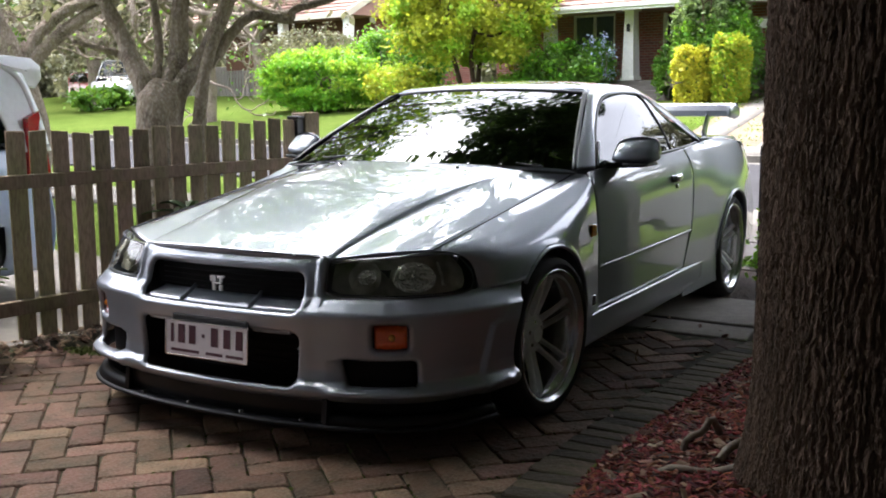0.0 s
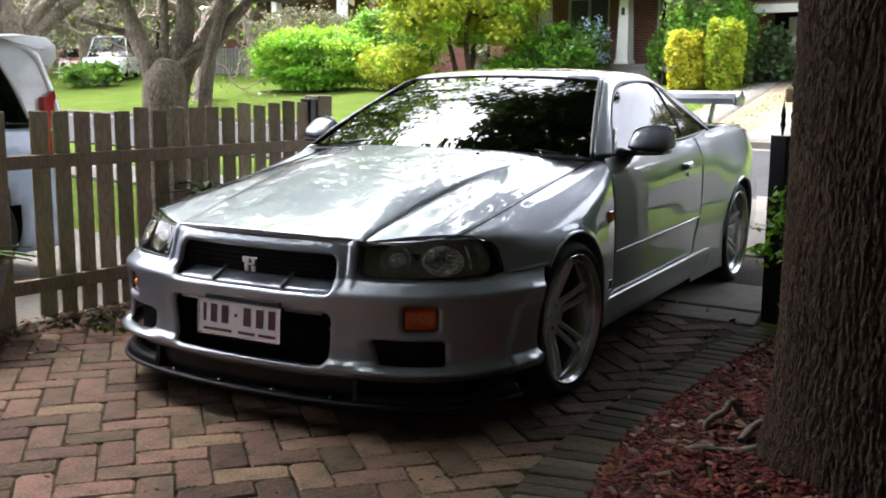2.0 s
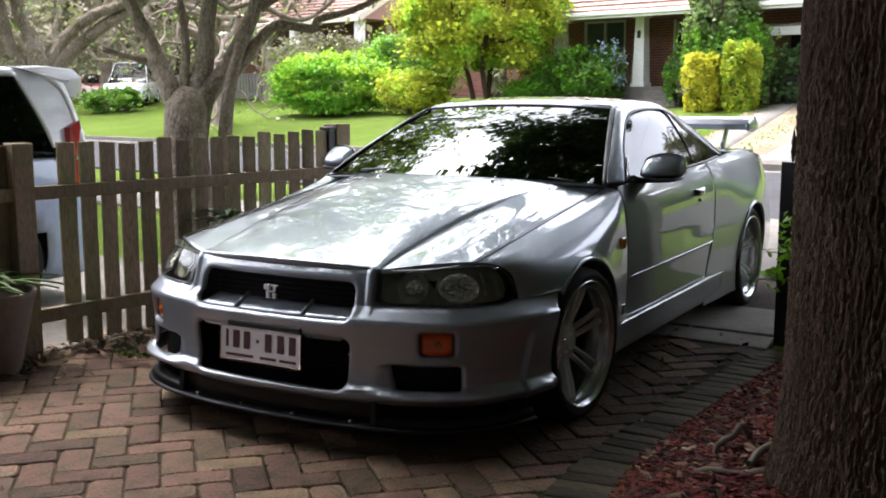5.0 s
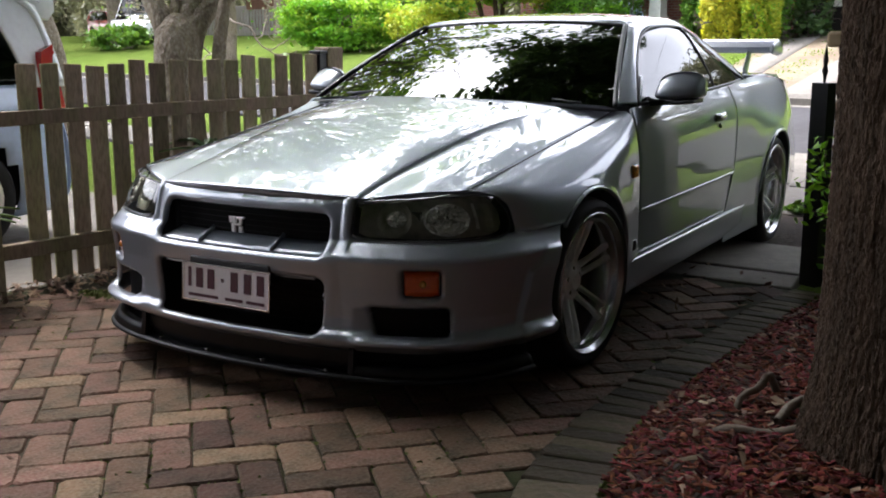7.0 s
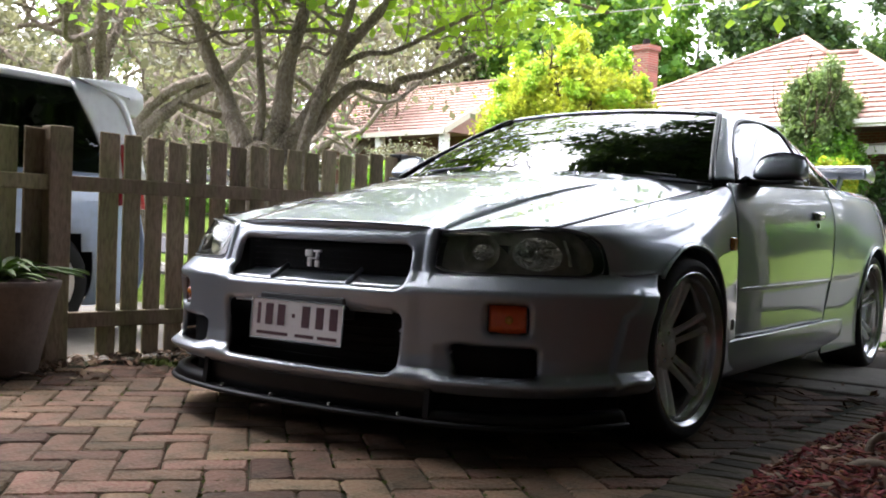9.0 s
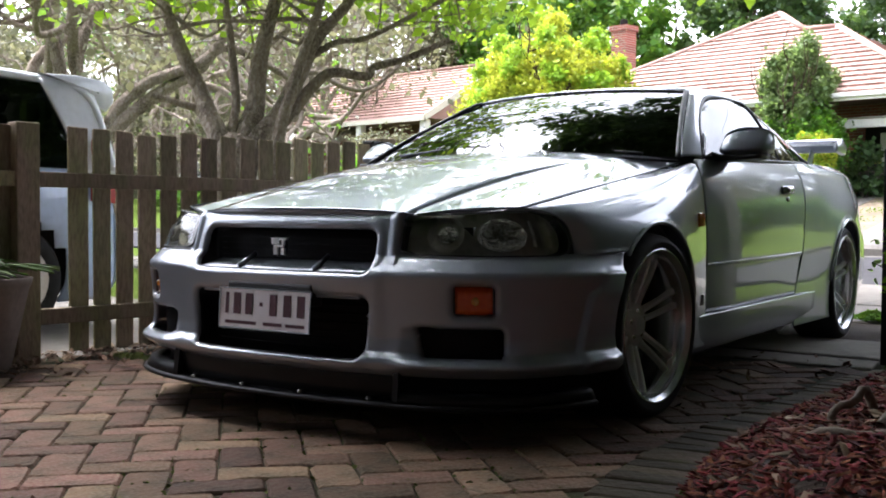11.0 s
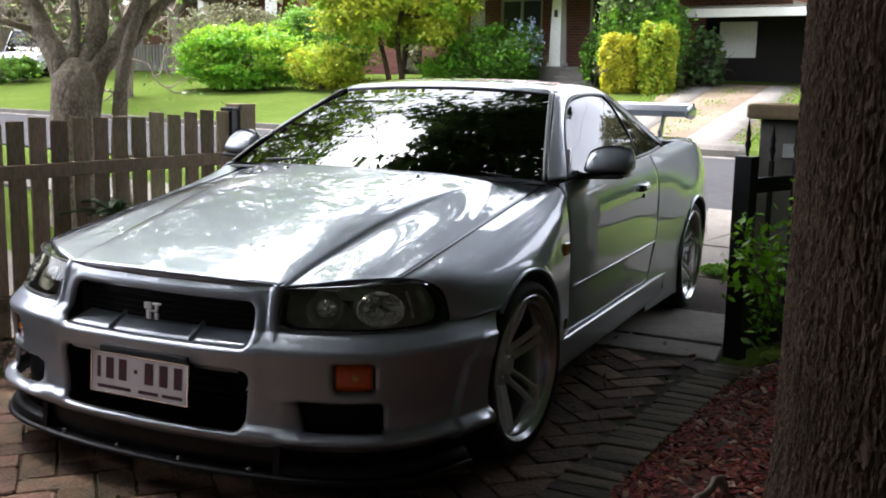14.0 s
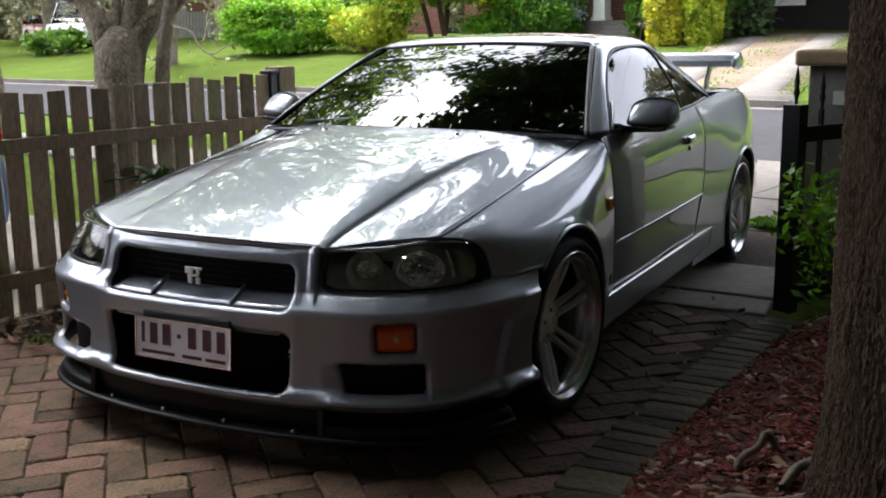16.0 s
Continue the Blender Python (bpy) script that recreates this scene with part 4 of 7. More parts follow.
# ---- wheels: six twin spokes ----
def build_wheel(hub, side):
    w = base("wheel", (0, hub[0], hub[1]))
    w.parent = car
    f = (0.914 if hub is FRONT_HUB else 0.898) * side
    q = lambda pr: [(r * (1.045 if r < 0.244 else 1), f - side * d) for r, d in pr]
    if hub is FRONT_HUB:
        turn = Matrix.Rotation(radians(-3.5), 4, "Z")
        w.matrix_world = Matrix.Translation((0, hub[0], hub[1])) @ Matrix.Translation((0.83 * side, 0, 0)) @ turn @ Matrix.Translation((-0.83 * side, 0, 0))
    lathe("tyre", q([(0.240, 0.016), (0.254, 0.004), (0.262, 0.000), (0.268, 0.001), (0.270, -0.001), (0.276, 0.000), (0.287, 0.006), (0.297, 0.02), (0.303, 0.045), (0.305, 0.12), (0.304, 0.2), (0.297, 0.225), (0.24, 0.235)]), RUBBER, w, "x", 72)
    rim = lathe("rim", q([(0.243, 0.010), (0.243, 0.003), (0.239, 0.000), (0.234, 0.002), (0.232, 0.012), (0.226, 0.014), (0.224, 0.022), (0.222, 0.040), (0.213, 0.048), (0.210, 0.056), (0.205, 0.075), (0.203, 0.13), (0.201, 0.225)]), MACHINED, w, "x", 72)
    lathe("brake_disc", q([(0.05, 0.15), (0.162, 0.15), (0.162, 0.18), (0.05, 0.18)]), IRON, w, "x", 48)
    lathe("hub", q([(0.001, 0.074), (0.024, 0.074), (0.028, 0.070), (0.032, 0.072), (0.034, 0.080), (0.058, 0.084), (0.068, 0.088), (0.072, 0.100), (0.072, 0.15)]), ALLOY, w, "x", 36)
    for k in range(6):
        for o in (-1, 1):
            ang = radians(60 * k + 20)
            rows = []
            # each arm: a ridge with sloping flanks, dished towards the hub
            for r, d, off, wd, dp in ((0.058, 0.090, 0.016, 0.009, 0.030), (0.085, 0.082, 0.0175, 0.0068, 0.028), (0.125, 0.068, 0.020, 0.0060, 0.026), (0.170, 0.054, 0.0225, 0.0064, 0.024), (0.206, 0.045, 0.025, 0.008, 0.022), (0.218, 0.043, 0.026, 0.011, 0.020)):
                c, s_ = math.cos(ang), math.sin(ang)
                ring = []
                for dw, dd in ((-1.25, 1.0), (-1.0, 0.25), (-0.55, 0.0), (0.55, 0.0), (1.0, 0.25), (1.25, 1.0), (-1.25, 1.0)):
                    t_ = o * off + dw * wd
                    ring.append((f - side * (d + dd * dp), r * c - t_ * s_, r * s_ + t_ * c))
                rows.append(ring)
            sp = panel("spoke", spline(np.array(rows), 16), ALLOY, rim, (side, 0, 0), thick=0.0)
            sp.data.shade_flat()
    for k in range(5):
        b = radians(72 * k + 20)
        lathe("wheel_nut", q([(0.0005, 0.078), (0.008, 0.079), (0.009, 0.092)]), CHROME, rim, "x", 8, centre=(0, 0.045 * math.cos(b), 0.045 * math.sin(b)))
    return w


for hub in (FRONT_HUB, REAR_HUB):
    for side in (1, -1):
        build_wheel(hub, side)

# ---- ground, road, paths ----
RU, RV = np.array((0.982, -0.187)), np.array((0.187, 0.982))  # along and across the street
ROAD0, ROAD1 = 8.4, 15.7


def across(x, y):
    return RV[0] * x + RV[1] * y


def street(u, v):
    """Ground plan point from metres along and across the street."""
    return (RU[0] * u + RV[0] * v, RU[1] * u + RV[1] * v)


def rise(x, y):
    """Height of the land: level on this side of the street, climbing behind the far kerb."""
    d = across(x, y)
    return np.where(d < ROAD1 + 0.1, -0.05, 0.12 + 0.10 * np.clip(d - 16, 0, 12) + 0.004 * np.clip(d - 28, 0, 300))


us = np.concatenate([np.linspace(-420, -60, 13), np.linspace(-54, 30, 85), np.linspace(36, 420, 14)])
vs = np.concatenate([np.linspace(-300, -30, 8), np.linspace(-24, 15, 40), [15.78, 15.84], np.linspace(16, 34, 37), np.linspace(37, 420, 22)])
uu, vv = np.meshgrid(us, vs, indexing="ij")
gx, gy = RU[0] * uu + RV[0] * vv, RU[1] * uu + RV[1] * vv
gzz = rise(gx, gy) + np.where(vv > 16, 0.03 * np.sin(gx * 1.3) * np.cos(gy * 1.1), 0)
ground = raw("ground", np.stack([gx, gy, gzz], -1).reshape(-1, 3), grid_faces(len(us), len(vs)), GRASS, None, "", True)
tagged(ground, "bright green mown lawn and verge across the street", "ground", kind="structure")


def slab(name, corners, z0, z1, mat, parent=None, label="", bevel=0.006):
    """A flat piece from its outline seen from above."""
    n = len(corners)
    v = [(x, y, z0) for x, y in corners] + [(x, y, z1) for x, y in corners]
    f = [tuple(range(n))[::-1], tuple(range(n, 2 * n))] + [(i, (i + 1) % n, n + (i + 1) % n, n + i) for i in range(n)]
    ob = raw(name, v, f, mat, parent, label)
    if bevel:
        bevelled(ob, bevel, 1)
    return ob


def strip(name, u0, u1, v0, v1, z0, z1, mat, parent=None, label=""):
    return slab(name, [street(u0, v0), street(u1, v0), street(u1, v1), street(u0, v1)], z0, z1, mat, parent, label)


tagged(strip("road", -160, 120, ROAD0, ROAD1, -0.12, -0.012, ASPHALT), "grey weathered asphalt street with pale patches", "road", kind="structure")
kerb = tagged(new("kerb"), "worn concrete kerb stones along the far lawn", "kerb", kind="structure")
for k in range(-24, 12):
    if k in (-1, -2):
        continue
    strip("kerb_stone", k * 2.0 + 0.01, k * 2.0 + 1.99, ROAD1, ROAD1 + 0.16, -0.1, 0.12, CONCRETE, kerb)
for k in range(-24, 12):
    strip("gutter_stone", k * 2.0 + 0.01, k * 2.0 + 1.99, ROAD1 - 0.32, ROAD1 - 0.004, -0.1, -0.004, CONCRETE, kerb)
path = tagged(new("pavement"), "pale concrete footpath slabs beyond the gate", "pavement", kind="structure")
for k in range(-14, 8):
    strip("path_slab", k * 1.5 + 0.008, k * 1.5 + 1.492, 4.72, 5.98, -0.1, -0.006 + 0.006 * math.sin(k * 2.1), CONCRETE, path)
cross = tagged(new("driveway_crossing"), "stained concrete crossing between footpath and street", "driveway", kind="structure")
for k in range(2):
    strip("crossing_slab", -1.75 + k * 1.05, -0.72 + k * 1.05, 6.0, 8.38, -0.1, -0.008 + 0.004 * k, CONCRETE, cross)
apron = tagged(new("gate_threshold"), "weathered concrete slabs at the open gateway", "slab", kind="structure")
slab("threshold_slab", [(-1.45, 2.60), (1.26, 2.44), (1.24, 2.72), (-1.45, 2.90)], -0.1, 0.004, PALE_CONCRETE, apron)
slab("threshold_slab", [(-1.45, 2.915), (1.24, 2.735), (1.16, 3.42), (-1.45, 3.60)], -0.1, 0.012, PALE_CONCRETE, apron)
tagged(slab("bare_verge", [(-1.6, 3.61), (1.5, 3.40), (1.3, 4.5), (-1.9, 5.1)], -0.1, -0.014, SOIL), "trodden bare earth between gateway and footpath", "ground", kind="structure")
tagged(slab("neighbour_drive", [(-6.2, -5.5), (-2.15, -5.5), (-1.86, 2.2), (-2.6, 2.9), (-5.8, 3.3)], -0.1, -0.02, CONCRETE), "pale concrete drive behind the picket fence", "driveway", kind="structure")
tagged(slab("bed_verge", [(1.26, 2.40), (6.0, 2.2), (6.0, 4.3), (1.3, 4.5)], -0.1, -0.016, GRASS), "shaded rough grass behind the gate leaf", "ground", kind="structure")
# far driveway: two concrete strips with bare earth between, up to the carport
far = tagged(new("far_driveway"), "earth and concrete strip driveway climbing to a carport", "driveway", kind="structure")


def draped(name, left, right, mat, parent, lift, n=24):
    t = np.linspace(0, 1, n)[:, None]
    a, b = (np.array(p[0]) * (1 - t) + np.array(p[1]) * t for p in (left, right))
    g = np.stack([a, (a + b) / 2, b], 1)
    g = np.concatenate([g, (rise(g[..., 0], g[..., 1]) + lift)[..., None]], -1)
    return panel(name, g, mat, parent, (0, 0, 1), thick=0.05)


EARTH = material("pale_dry_earth", (0.13, 0.098, 0.07), 0.95, alt=(0.19, 0.15, 0.11), alt2=(0.06, 0.06, 0.03), scale=0.9, amount=0.8, bump=0.5, bscale=20)
draped("earth_track", ((-3.9, 16.75), (-4.9, 28.5)), ((-1.0, 16.2), (-1.2, 27.5)), EARTH, far, 0.035)
draped("concrete_strip", ((-2.2, 16.45), (-2.15, 27.5)), ((-1.35, 16.3), (-1.5, 27.4)), CONCRETE, far, 0.055)
draped("concrete_strip", ((-3.75, 16.72), (-4.4, 28.0)), ((-3.1, 16.6), (-3.7, 28.0)), CONCRETE, far, 0.05)
draped("drive_mouth", ((-4.0, 16.75), (-3.6, 17.6)), ((-0.9, 16.15), (-1.0, 17.0)), CONCRETE, far, 0.06, 6)

# ---- foliage helpers ----
def quads(name, c, size, mat, parent, rng, droop=0.0, long=1.6, label=""):
    """Many small leaves: folded pairs of triangles, turned at random about their centres c."""
    n = len(c)
    a = rng.normal(size=(n, 3))
    a[:, 2] *= 0.6
    a[:, 2] -= droop
    a /= np.linalg.norm(a, axis=1)[:, None]
    b = np.cross(a, rng.normal(size=(n, 3)))
    b /= np.linalg.norm(b, axis=1)[:, None]
    s = size * rng.uniform(0.6, 1.35, (n, 1))
    w = b * s * 0.5
    up = np.cross(a, b) * s * 0.12
    v = np.stack([c - a * s * long / 2, c + w + up, c + a * s * long / 2, c - w + up], 1).reshape(-1, 3)
    me = bpy.data.meshes.new(name)
    me.vertices.add(4 * n)
    me.vertices.foreach_set("co", v.astype(np.float32).ravel())
    me.loops.add(4 * n)
    me.loops.foreach_set("vertex_index", np.arange(4 * n, dtype=np.int32))
    me.polygons.add(n)
    me.polygons.foreach_set("loop_start", np.arange(0, 4 * n, 4, dtype=np.int32))
    me.update(calc_edges=True)
    me.materials.append(mat)
    ob = new(name, me)
    ob.parent = parent
    if label:
        ob["label"] = label
    return ob


def clumps(rng, centre, radii, n, k, tight=0.32, shell=0.55):
    """Leaf places: k clumps spread through an ellipsoid, mostly near its skin, with gaps between."""
    d = rng.normal(size=(k, 3))
    d /= np.linalg.norm(d, axis=1)[:, None]
    q = d * rng.uniform(shell, 1.0, (k, 1)) ** 0.7
    cc = q[rng.integers(0, k, n)]
    p = cc + rng.normal(size=(n, 3)) * tight * rng.uniform(0.4, 1.0, (n, 1))
    return np.asarray(centre) + p * np.asarray(radii)


def tubes(name, paths, mat, parent, sides=7, label=""):
    """Tapered limbs as one mesh: each path is (points, first radius, last radius)."""
    V, F, o = [], [], 0
    for pts, r0, r1 in paths:
        p = np.asarray(pts, float)
        m = len(p)
        t = np.gradient(p, axis=0)
        t /= np.linalg.norm(t, axis=1)[:, None] + 1e-9
        s = np.cross(t[0], (1.0, 0, 0) if abs(t[0][2]) > 0.8 else (0, 0, 1.0))
        ss_ = []
        for q in t:
            s = s - q * (s @ q)
            s = s / (np.linalg.norm(s) + 1e-9)
            ss_.append(s)
        s = np.array(ss_)
        u = np.cross(s, t)
        rs = np.append(np.atleast_1d(r0), r1)
        r = np.interp(np.linspace(0, 1, m), np.linspace(0, 1, len(rs)), rs)[:, None, None]
        a = np.linspace(0, 2 * np.pi, sides, endpoint=False)
        V.append((p[:, None] + r * (np.cos(a)[None, :, None] * s[:, None] + np.sin(a)[None, :, None] * u[:, None])).reshape(-1, 3))
        q = np.arange(m * sides).reshape(m, sides) + o
        F.append(np.stack([q[:-1], np.roll(q, -1, 1)[:-1], np.roll(q, -1, 1)[1:], q[1:]], -1).reshape(-1, 4))
        o += m * sides
    return raw(name, np.concatenate(V), np.concatenate(F), mat, parent, label, True)


def branch_out(rng, start, way, length, radius, depth, out, bend=0.35, n=7, fork=3, lift=0.1):
    """A crooked limb and its side limbs, gathered in out."""
    p, d = [np.asarray(start, float)], np.asarray(way, float)
    for _ in range(n):
        d = d + rng.normal(size=3) * bend + (0, 0, lift)
        d /= np.linalg.norm(d)
        p.append(p[-1] + d * length / n)
    out.append((spline(np.array(p), n * 2 + 1), radius, radius * 0.45))
    if depth:
        for k in range(fork):
            i = rng.integers(n // 2, n + 1)
            w = d + rng.normal(size=3) * 0.75
            branch_out(rng, p[i], w / np.linalg.norm(w), length * rng.uniform(0.5, 0.75), radius * 0.5, depth - 1, out, bend, n, fork, lift)


def bush(name, at, radii, mat, label, category="shrub", n=2600, size=0.11, seed=1, k=70, tight=0.2, group="", stems=5, second=None, lift=0.0):
    """A shrub on the ground: a few stems and a leafy crown with an uneven outline."""
    rng = np.random.default_rng(seed)
    z0 = float(rise(at[0], at[1])) if len(at) < 3 else at[2]
    b = tagged(base(name, (at[0], at[1], z0)), label, category, group)
    st = []
    for _ in range(stems):
        a = rng.uniform(0, 6.28)
        branch_out(rng, (0.1 * math.cos(a), 0.1 * math.sin(a), -0.05), (0.5 * math.cos(a), 0.5 * math.sin(a), 1.0), radii[2] * 1.3, 0.03 * max(radii), 1, st, n=5, fork=2)
    tubes("stem_work", st, TWIG, b, 5)
    c = clumps(rng, (0, 0, radii[2] + lift), radii, n, k, tight, 0.5)
    c[:, 2] = np.abs(c[:, 2] - 0.03) + 0.03
    quads("crown", c, size, mat, b, rng)
    if second is not None:
        c = clumps(rng, (0, 0, radii[2] * 1.1 + lift), [r * 0.97 for r in radii], n // 3, k, tight * 0.8, 0.85)
        c = c[c[:, 2] > radii[2] * 0.6]
        tagged(quads("new_growth", c, size * 0.9, second, b, rng), kind="stuff")
    return b


# rough grass creeping over the far driveway
grng = np.random.default_rng(61)
gt_, gs_ = grng.uniform(0, 1, 3600), grng.normal(size=3600)
patch = np.sin(gt_ * 21) * np.cos(gt_ * 47 + 1) > -0.2
lane = grng.choice(3, 3600, p=(0.25, 0.4, 0.35))
gxx = np.array((-2.68, -1.02, -4.35))[lane] + gs_ * np.array((0.20, 0.16, 0.25))[lane] - 0.25 * gt_
gyy = 16.6 + gt_ * 10.6
gpt = np.stack([gxx, gyy, rise(gxx, gyy) + 0.06 + grng.uniform(0, 0.03, 3600)], 1)[patch | (lane > 0)]
tagged(quads("drive_grass", gpt, 0.026, BLADE, None, grng), "ragged grass creeping over the far driveway", "grass", kind="stuff")

# ---- picket fence ----
FA, FB = np.array((-1.585, 2.56)), np.array((-2.17, -1.05))  # fence line, from the gateway back
FD = (FB - FA) / np.linalg.norm(FB - FA)
FANG = math.degrees(math.atan2(FD[1], FD[0]))
fence = tagged(base("picket_fence", (FA[0], FA[1], 0.0), FANG), "dark mossy weathered timber picket fence", "fence")
rng = np.random.default_rng(4)
FLEN = float(np.linalg.norm(FB - FA))
pitch, k = 0.1185, 0
while 0.06 + k * pitch < FLEN:
    u = 0.06 + k * pitch
    w, h = 0.0455 + rng.uniform(-0.003, 0.003), 1.06 + rng.uniform(-0.012, 0.012) - 0.004 * k * 0.5
    top = rng.uniform(-0.004, 0.004)
    v = [(x, y, z) for x in (u - w, u + w) for y in (0.030, 0.048) for z in (0.012 + rng.uniform(-0.01, 0.01), h)]
    v = [(x + (rng.uniform(-0.004, 0.004)), y, z + (top * (1 if x > u else -1) if z > 0.5 else 0)) for x, y, z in v]
    if k % 17 != 16:
        bevelled(raw("picket", v, BOX_F, FENCE_WOOD, fence), 0.004, 1)
    k += 1
for z0, z1 in ((0.765, 0.832), (0.155, 0.225)):
    for a, b in ((0.0, 2.05), (2.15, FLEN)):
        box("rail", (a, 0.050, z0), (b, 0.095, z1), FENCE_WOOD, fence, 0.006)
box("post", (2.05, 0.02, -0.1), (2.155, 0.11, 1.045), FENCE_WOOD, fence, 0.006)
box("post", (-0.17, -0.05, -0.1), (-0.045, 0.07, 1.10), FENCE_WOOD, fence, 0.006)
gp = tagged(base("gate_post", (-1.555, 2.565, 0.0)), "black painted steel hinge post beside the timber fence post", "post")
box("shaft", (-0.035, -0.035, 0), (0.035, 0.035, 1.06), POST_METAL, gp, 0.004)
box("cap", (-0.042, -0.042, 1.06), (0.042, 0.042, 1.082), POST_METAL, gp, 0.006)
for z in (0.25, 0.85):
    box("hinge", (0.035, -0.02, z), (0.06, 0.02, z + 0.08), POST_METAL, gp, 0.004)

# ---- open gate leaf and pier ----
gate = tagged(base("metal_gate", (1.34, 2.47, 0.0), 64), "open black steel gate leaf with spear tops", "gate")
box("stile", (-0.03, -0.045, 0.02), (0.03, 0.045, 0.95), POST_METAL, gate, 0.004)
for z in (0.08, 0.78):
    box("gate_rail", (0.03, -0.018, z), (1.05, 0.018, z + 0.07), POST_METAL, gate, 0.003)
for k in range(6):
    u = 0.0 + 0.19 * k
    h = 0.95 if k == 0 else 0.86
    if k:
        box("bar", (u - 0.009, -0.009, 0.05), (u + 0.009, 0.009, h + 0.06), POST_METAL, gate)
    lathe("spear", [(0.006, h), (0.009, h + 0.03), (0.015, h + 0.05), (0.009, h + 0.075), (0.013, h + 0.095), (0.0008, h + 0.17)], POST_METAL, gate, "z", 10, centre=(u, 0, 0.0 if k == 0 else 0.06))
box("kick_plate", (0.03, -0.006, 0.05), (1.05, 0.006, 0.36), POST_METAL, gate)
pier = tagged(base("gate_pier", (1.36, 2.98, 0.0)), "pale rendered gate pier with a sandstone cap", "pier")
box("shaft", (-0.05, 0.0, -0.05), (0.46, 0.22, 1.10), RENDER_GREY, pier, 0.008)
box("cap", (-0.11, -0.06, 1.10), (0.52, 0.28, 1.175), SANDSTONE, pier, 0.015)
box("bracket", (0.07, -0.05, 0.92), (0.13, 0.0, 0.985), WHITE, pier, 0.003)

# ---- garden bed: curved brick edging, mulch, roots ----
EDGE = spline([(2.3, -1.15), (1.75, -0.93), (1.38, -0.62), (1.18, -0.25), (1.10, 0.15), (1.085, 0.55), (1.11, 0.98), (1.15, 1.48), (1.20, 2.0), (1.29, 2.42)], 240)
EARC = np.concatenate([[0], np.cumsum(np.hypot(*np.diff(EDGE, axis=0).T))])
ETAN = np.gradient(EDGE, axis=0)
ETAN /= np.linalg.norm(ETAN, axis=1)[:, None]
ENRM = np.stack([ETAN[:, 1], -ETAN[:, 0]], 1)  # towards the bed


def bed_height(o):
    return 0.03 + 0.13 * np.clip((o - 0.22) / 0.22, 0, 1) ** 0.8 + 0.05 * np.clip((o - 0.44) / 0.5, 0, 1)


gi = np.linspace(0, len(EDGE) - 1, 90).astype(int)
os_ = np.concatenate([[0.10, 0.215], np.linspace(0.225, 0.6, 16), np.linspace(0.65, 1.5, 14), [2.2, 4.0, 7.5]])
bp = EDGE[gi][:, None] + ENRM[gi][:, None] * os_[None, :, None]
bz = np.broadcast_to(bed_height(os_), bp.shape[:2]) + 0.012 * np.sin(bp[..., 0] * 23) * np.cos(bp[..., 1] * 19)
bz = np.where(os_[None] < 0.22, -0.02, bz)
bed = panel("garden_bed", np.concatenate([bp, bz[..., None]], -1), SOIL, None, (0, 0, 1), thick=0)
tagged(bed, "dark garden soil under bark mulch at the foot of the tree", "garden bed", kind="structure")
rng = np.random.default_rng(9)


def chips(name, n, lo, hi, size, mat, parent, rng, ulo=0, uhi=1, thick=0.25, flat=0.35):
    """Loose chips lying on the bed: little five-sided wedges."""
    V, F = [], []
    i = rng.integers(int(ulo * (len(EDGE) - 1)), int(uhi * (len(EDGE) - 1)), n)
    o = rng.uniform(lo, hi, n)
    p = EDGE[i] + ENRM[i] * o[:, None]
    z = bed_height(o) + rng.uniform(0, 0.02, n)
    for k in range(n):
        s = size * rng.uniform(0.5, 1.5)
        r = Euler((rng.normal() * flat, rng.normal() * flat, rng.uniform(0, 6.28))).to_matrix()
        for a, b, c in ((-1, -0.35, 0), (1, -0.25, 0), (0.8, 0.35, 0.1), (-0.9, 0.3, 0), (0.1, 0, thick), (0, 0.02, -thick)):
            V.append(tuple(Vector((p[k][0], p[k][1], z[k])) + r @ Vector((a * s, b * s, c * s))))
        q = 6 * k
        F += [(q, q + 1, q + 4), (q + 1, q + 2, q + 4), (q + 2, q + 3, q + 4), (q + 3, q, q + 4), (q + 1, q, q + 5), (q + 2, q + 1, q + 5), (q + 3, q + 2, q + 5), (q, q + 3, q + 5)]
    return raw(name, V, F, mat, parent)


tagged(chips("mulch", 13000, 0.235, 1.30, 0.0150, MULCH, None, rng, 0.12, 0.86, 0.18, 0.28), "red-brown bark mulch chips with fallen leaves", "mulch", kind="stuff")
tagged(chips("bed_litter", 800, 0.24, 1.3, 0.021, DEAD_LEAF, None, rng, 0.12, 1.0, 0.12), "pale dry fallen leaves on the garden bed", "leaf litter", kind="stuff")
li = rng.integers(10, len(EDGE) - 1, 2600)
lo_ = 0.226 + np.abs(rng.normal(size=2600)) * 0.014
keep_m = np.sin(EARC[li] * 7.0) + np.sin(EARC[li] * 17.0 + 1) > -0.5
lip_at = np.concatenate([EDGE[li] + ENRM[li] * lo_[:, None], (0.018 + rng.uniform(0, 0.035, 2600))[:, None]], 1)[keep_m]
tagged(quads("lip_moss", lip_at, 0.022, EDGE_MOSS, None, rng), "green moss and weeds along the edging's inner lip", "moss", kind="stuff")
tagged(chips("fallen_leaf", 3, 0.33, 0.36, 0.035, DEAD_LEAF, None, np.random.default_rng(3), 0.52, 0.54, 0.3), "pale curled leaves lying on the red mulch", "leaf litter", kind="stuff")

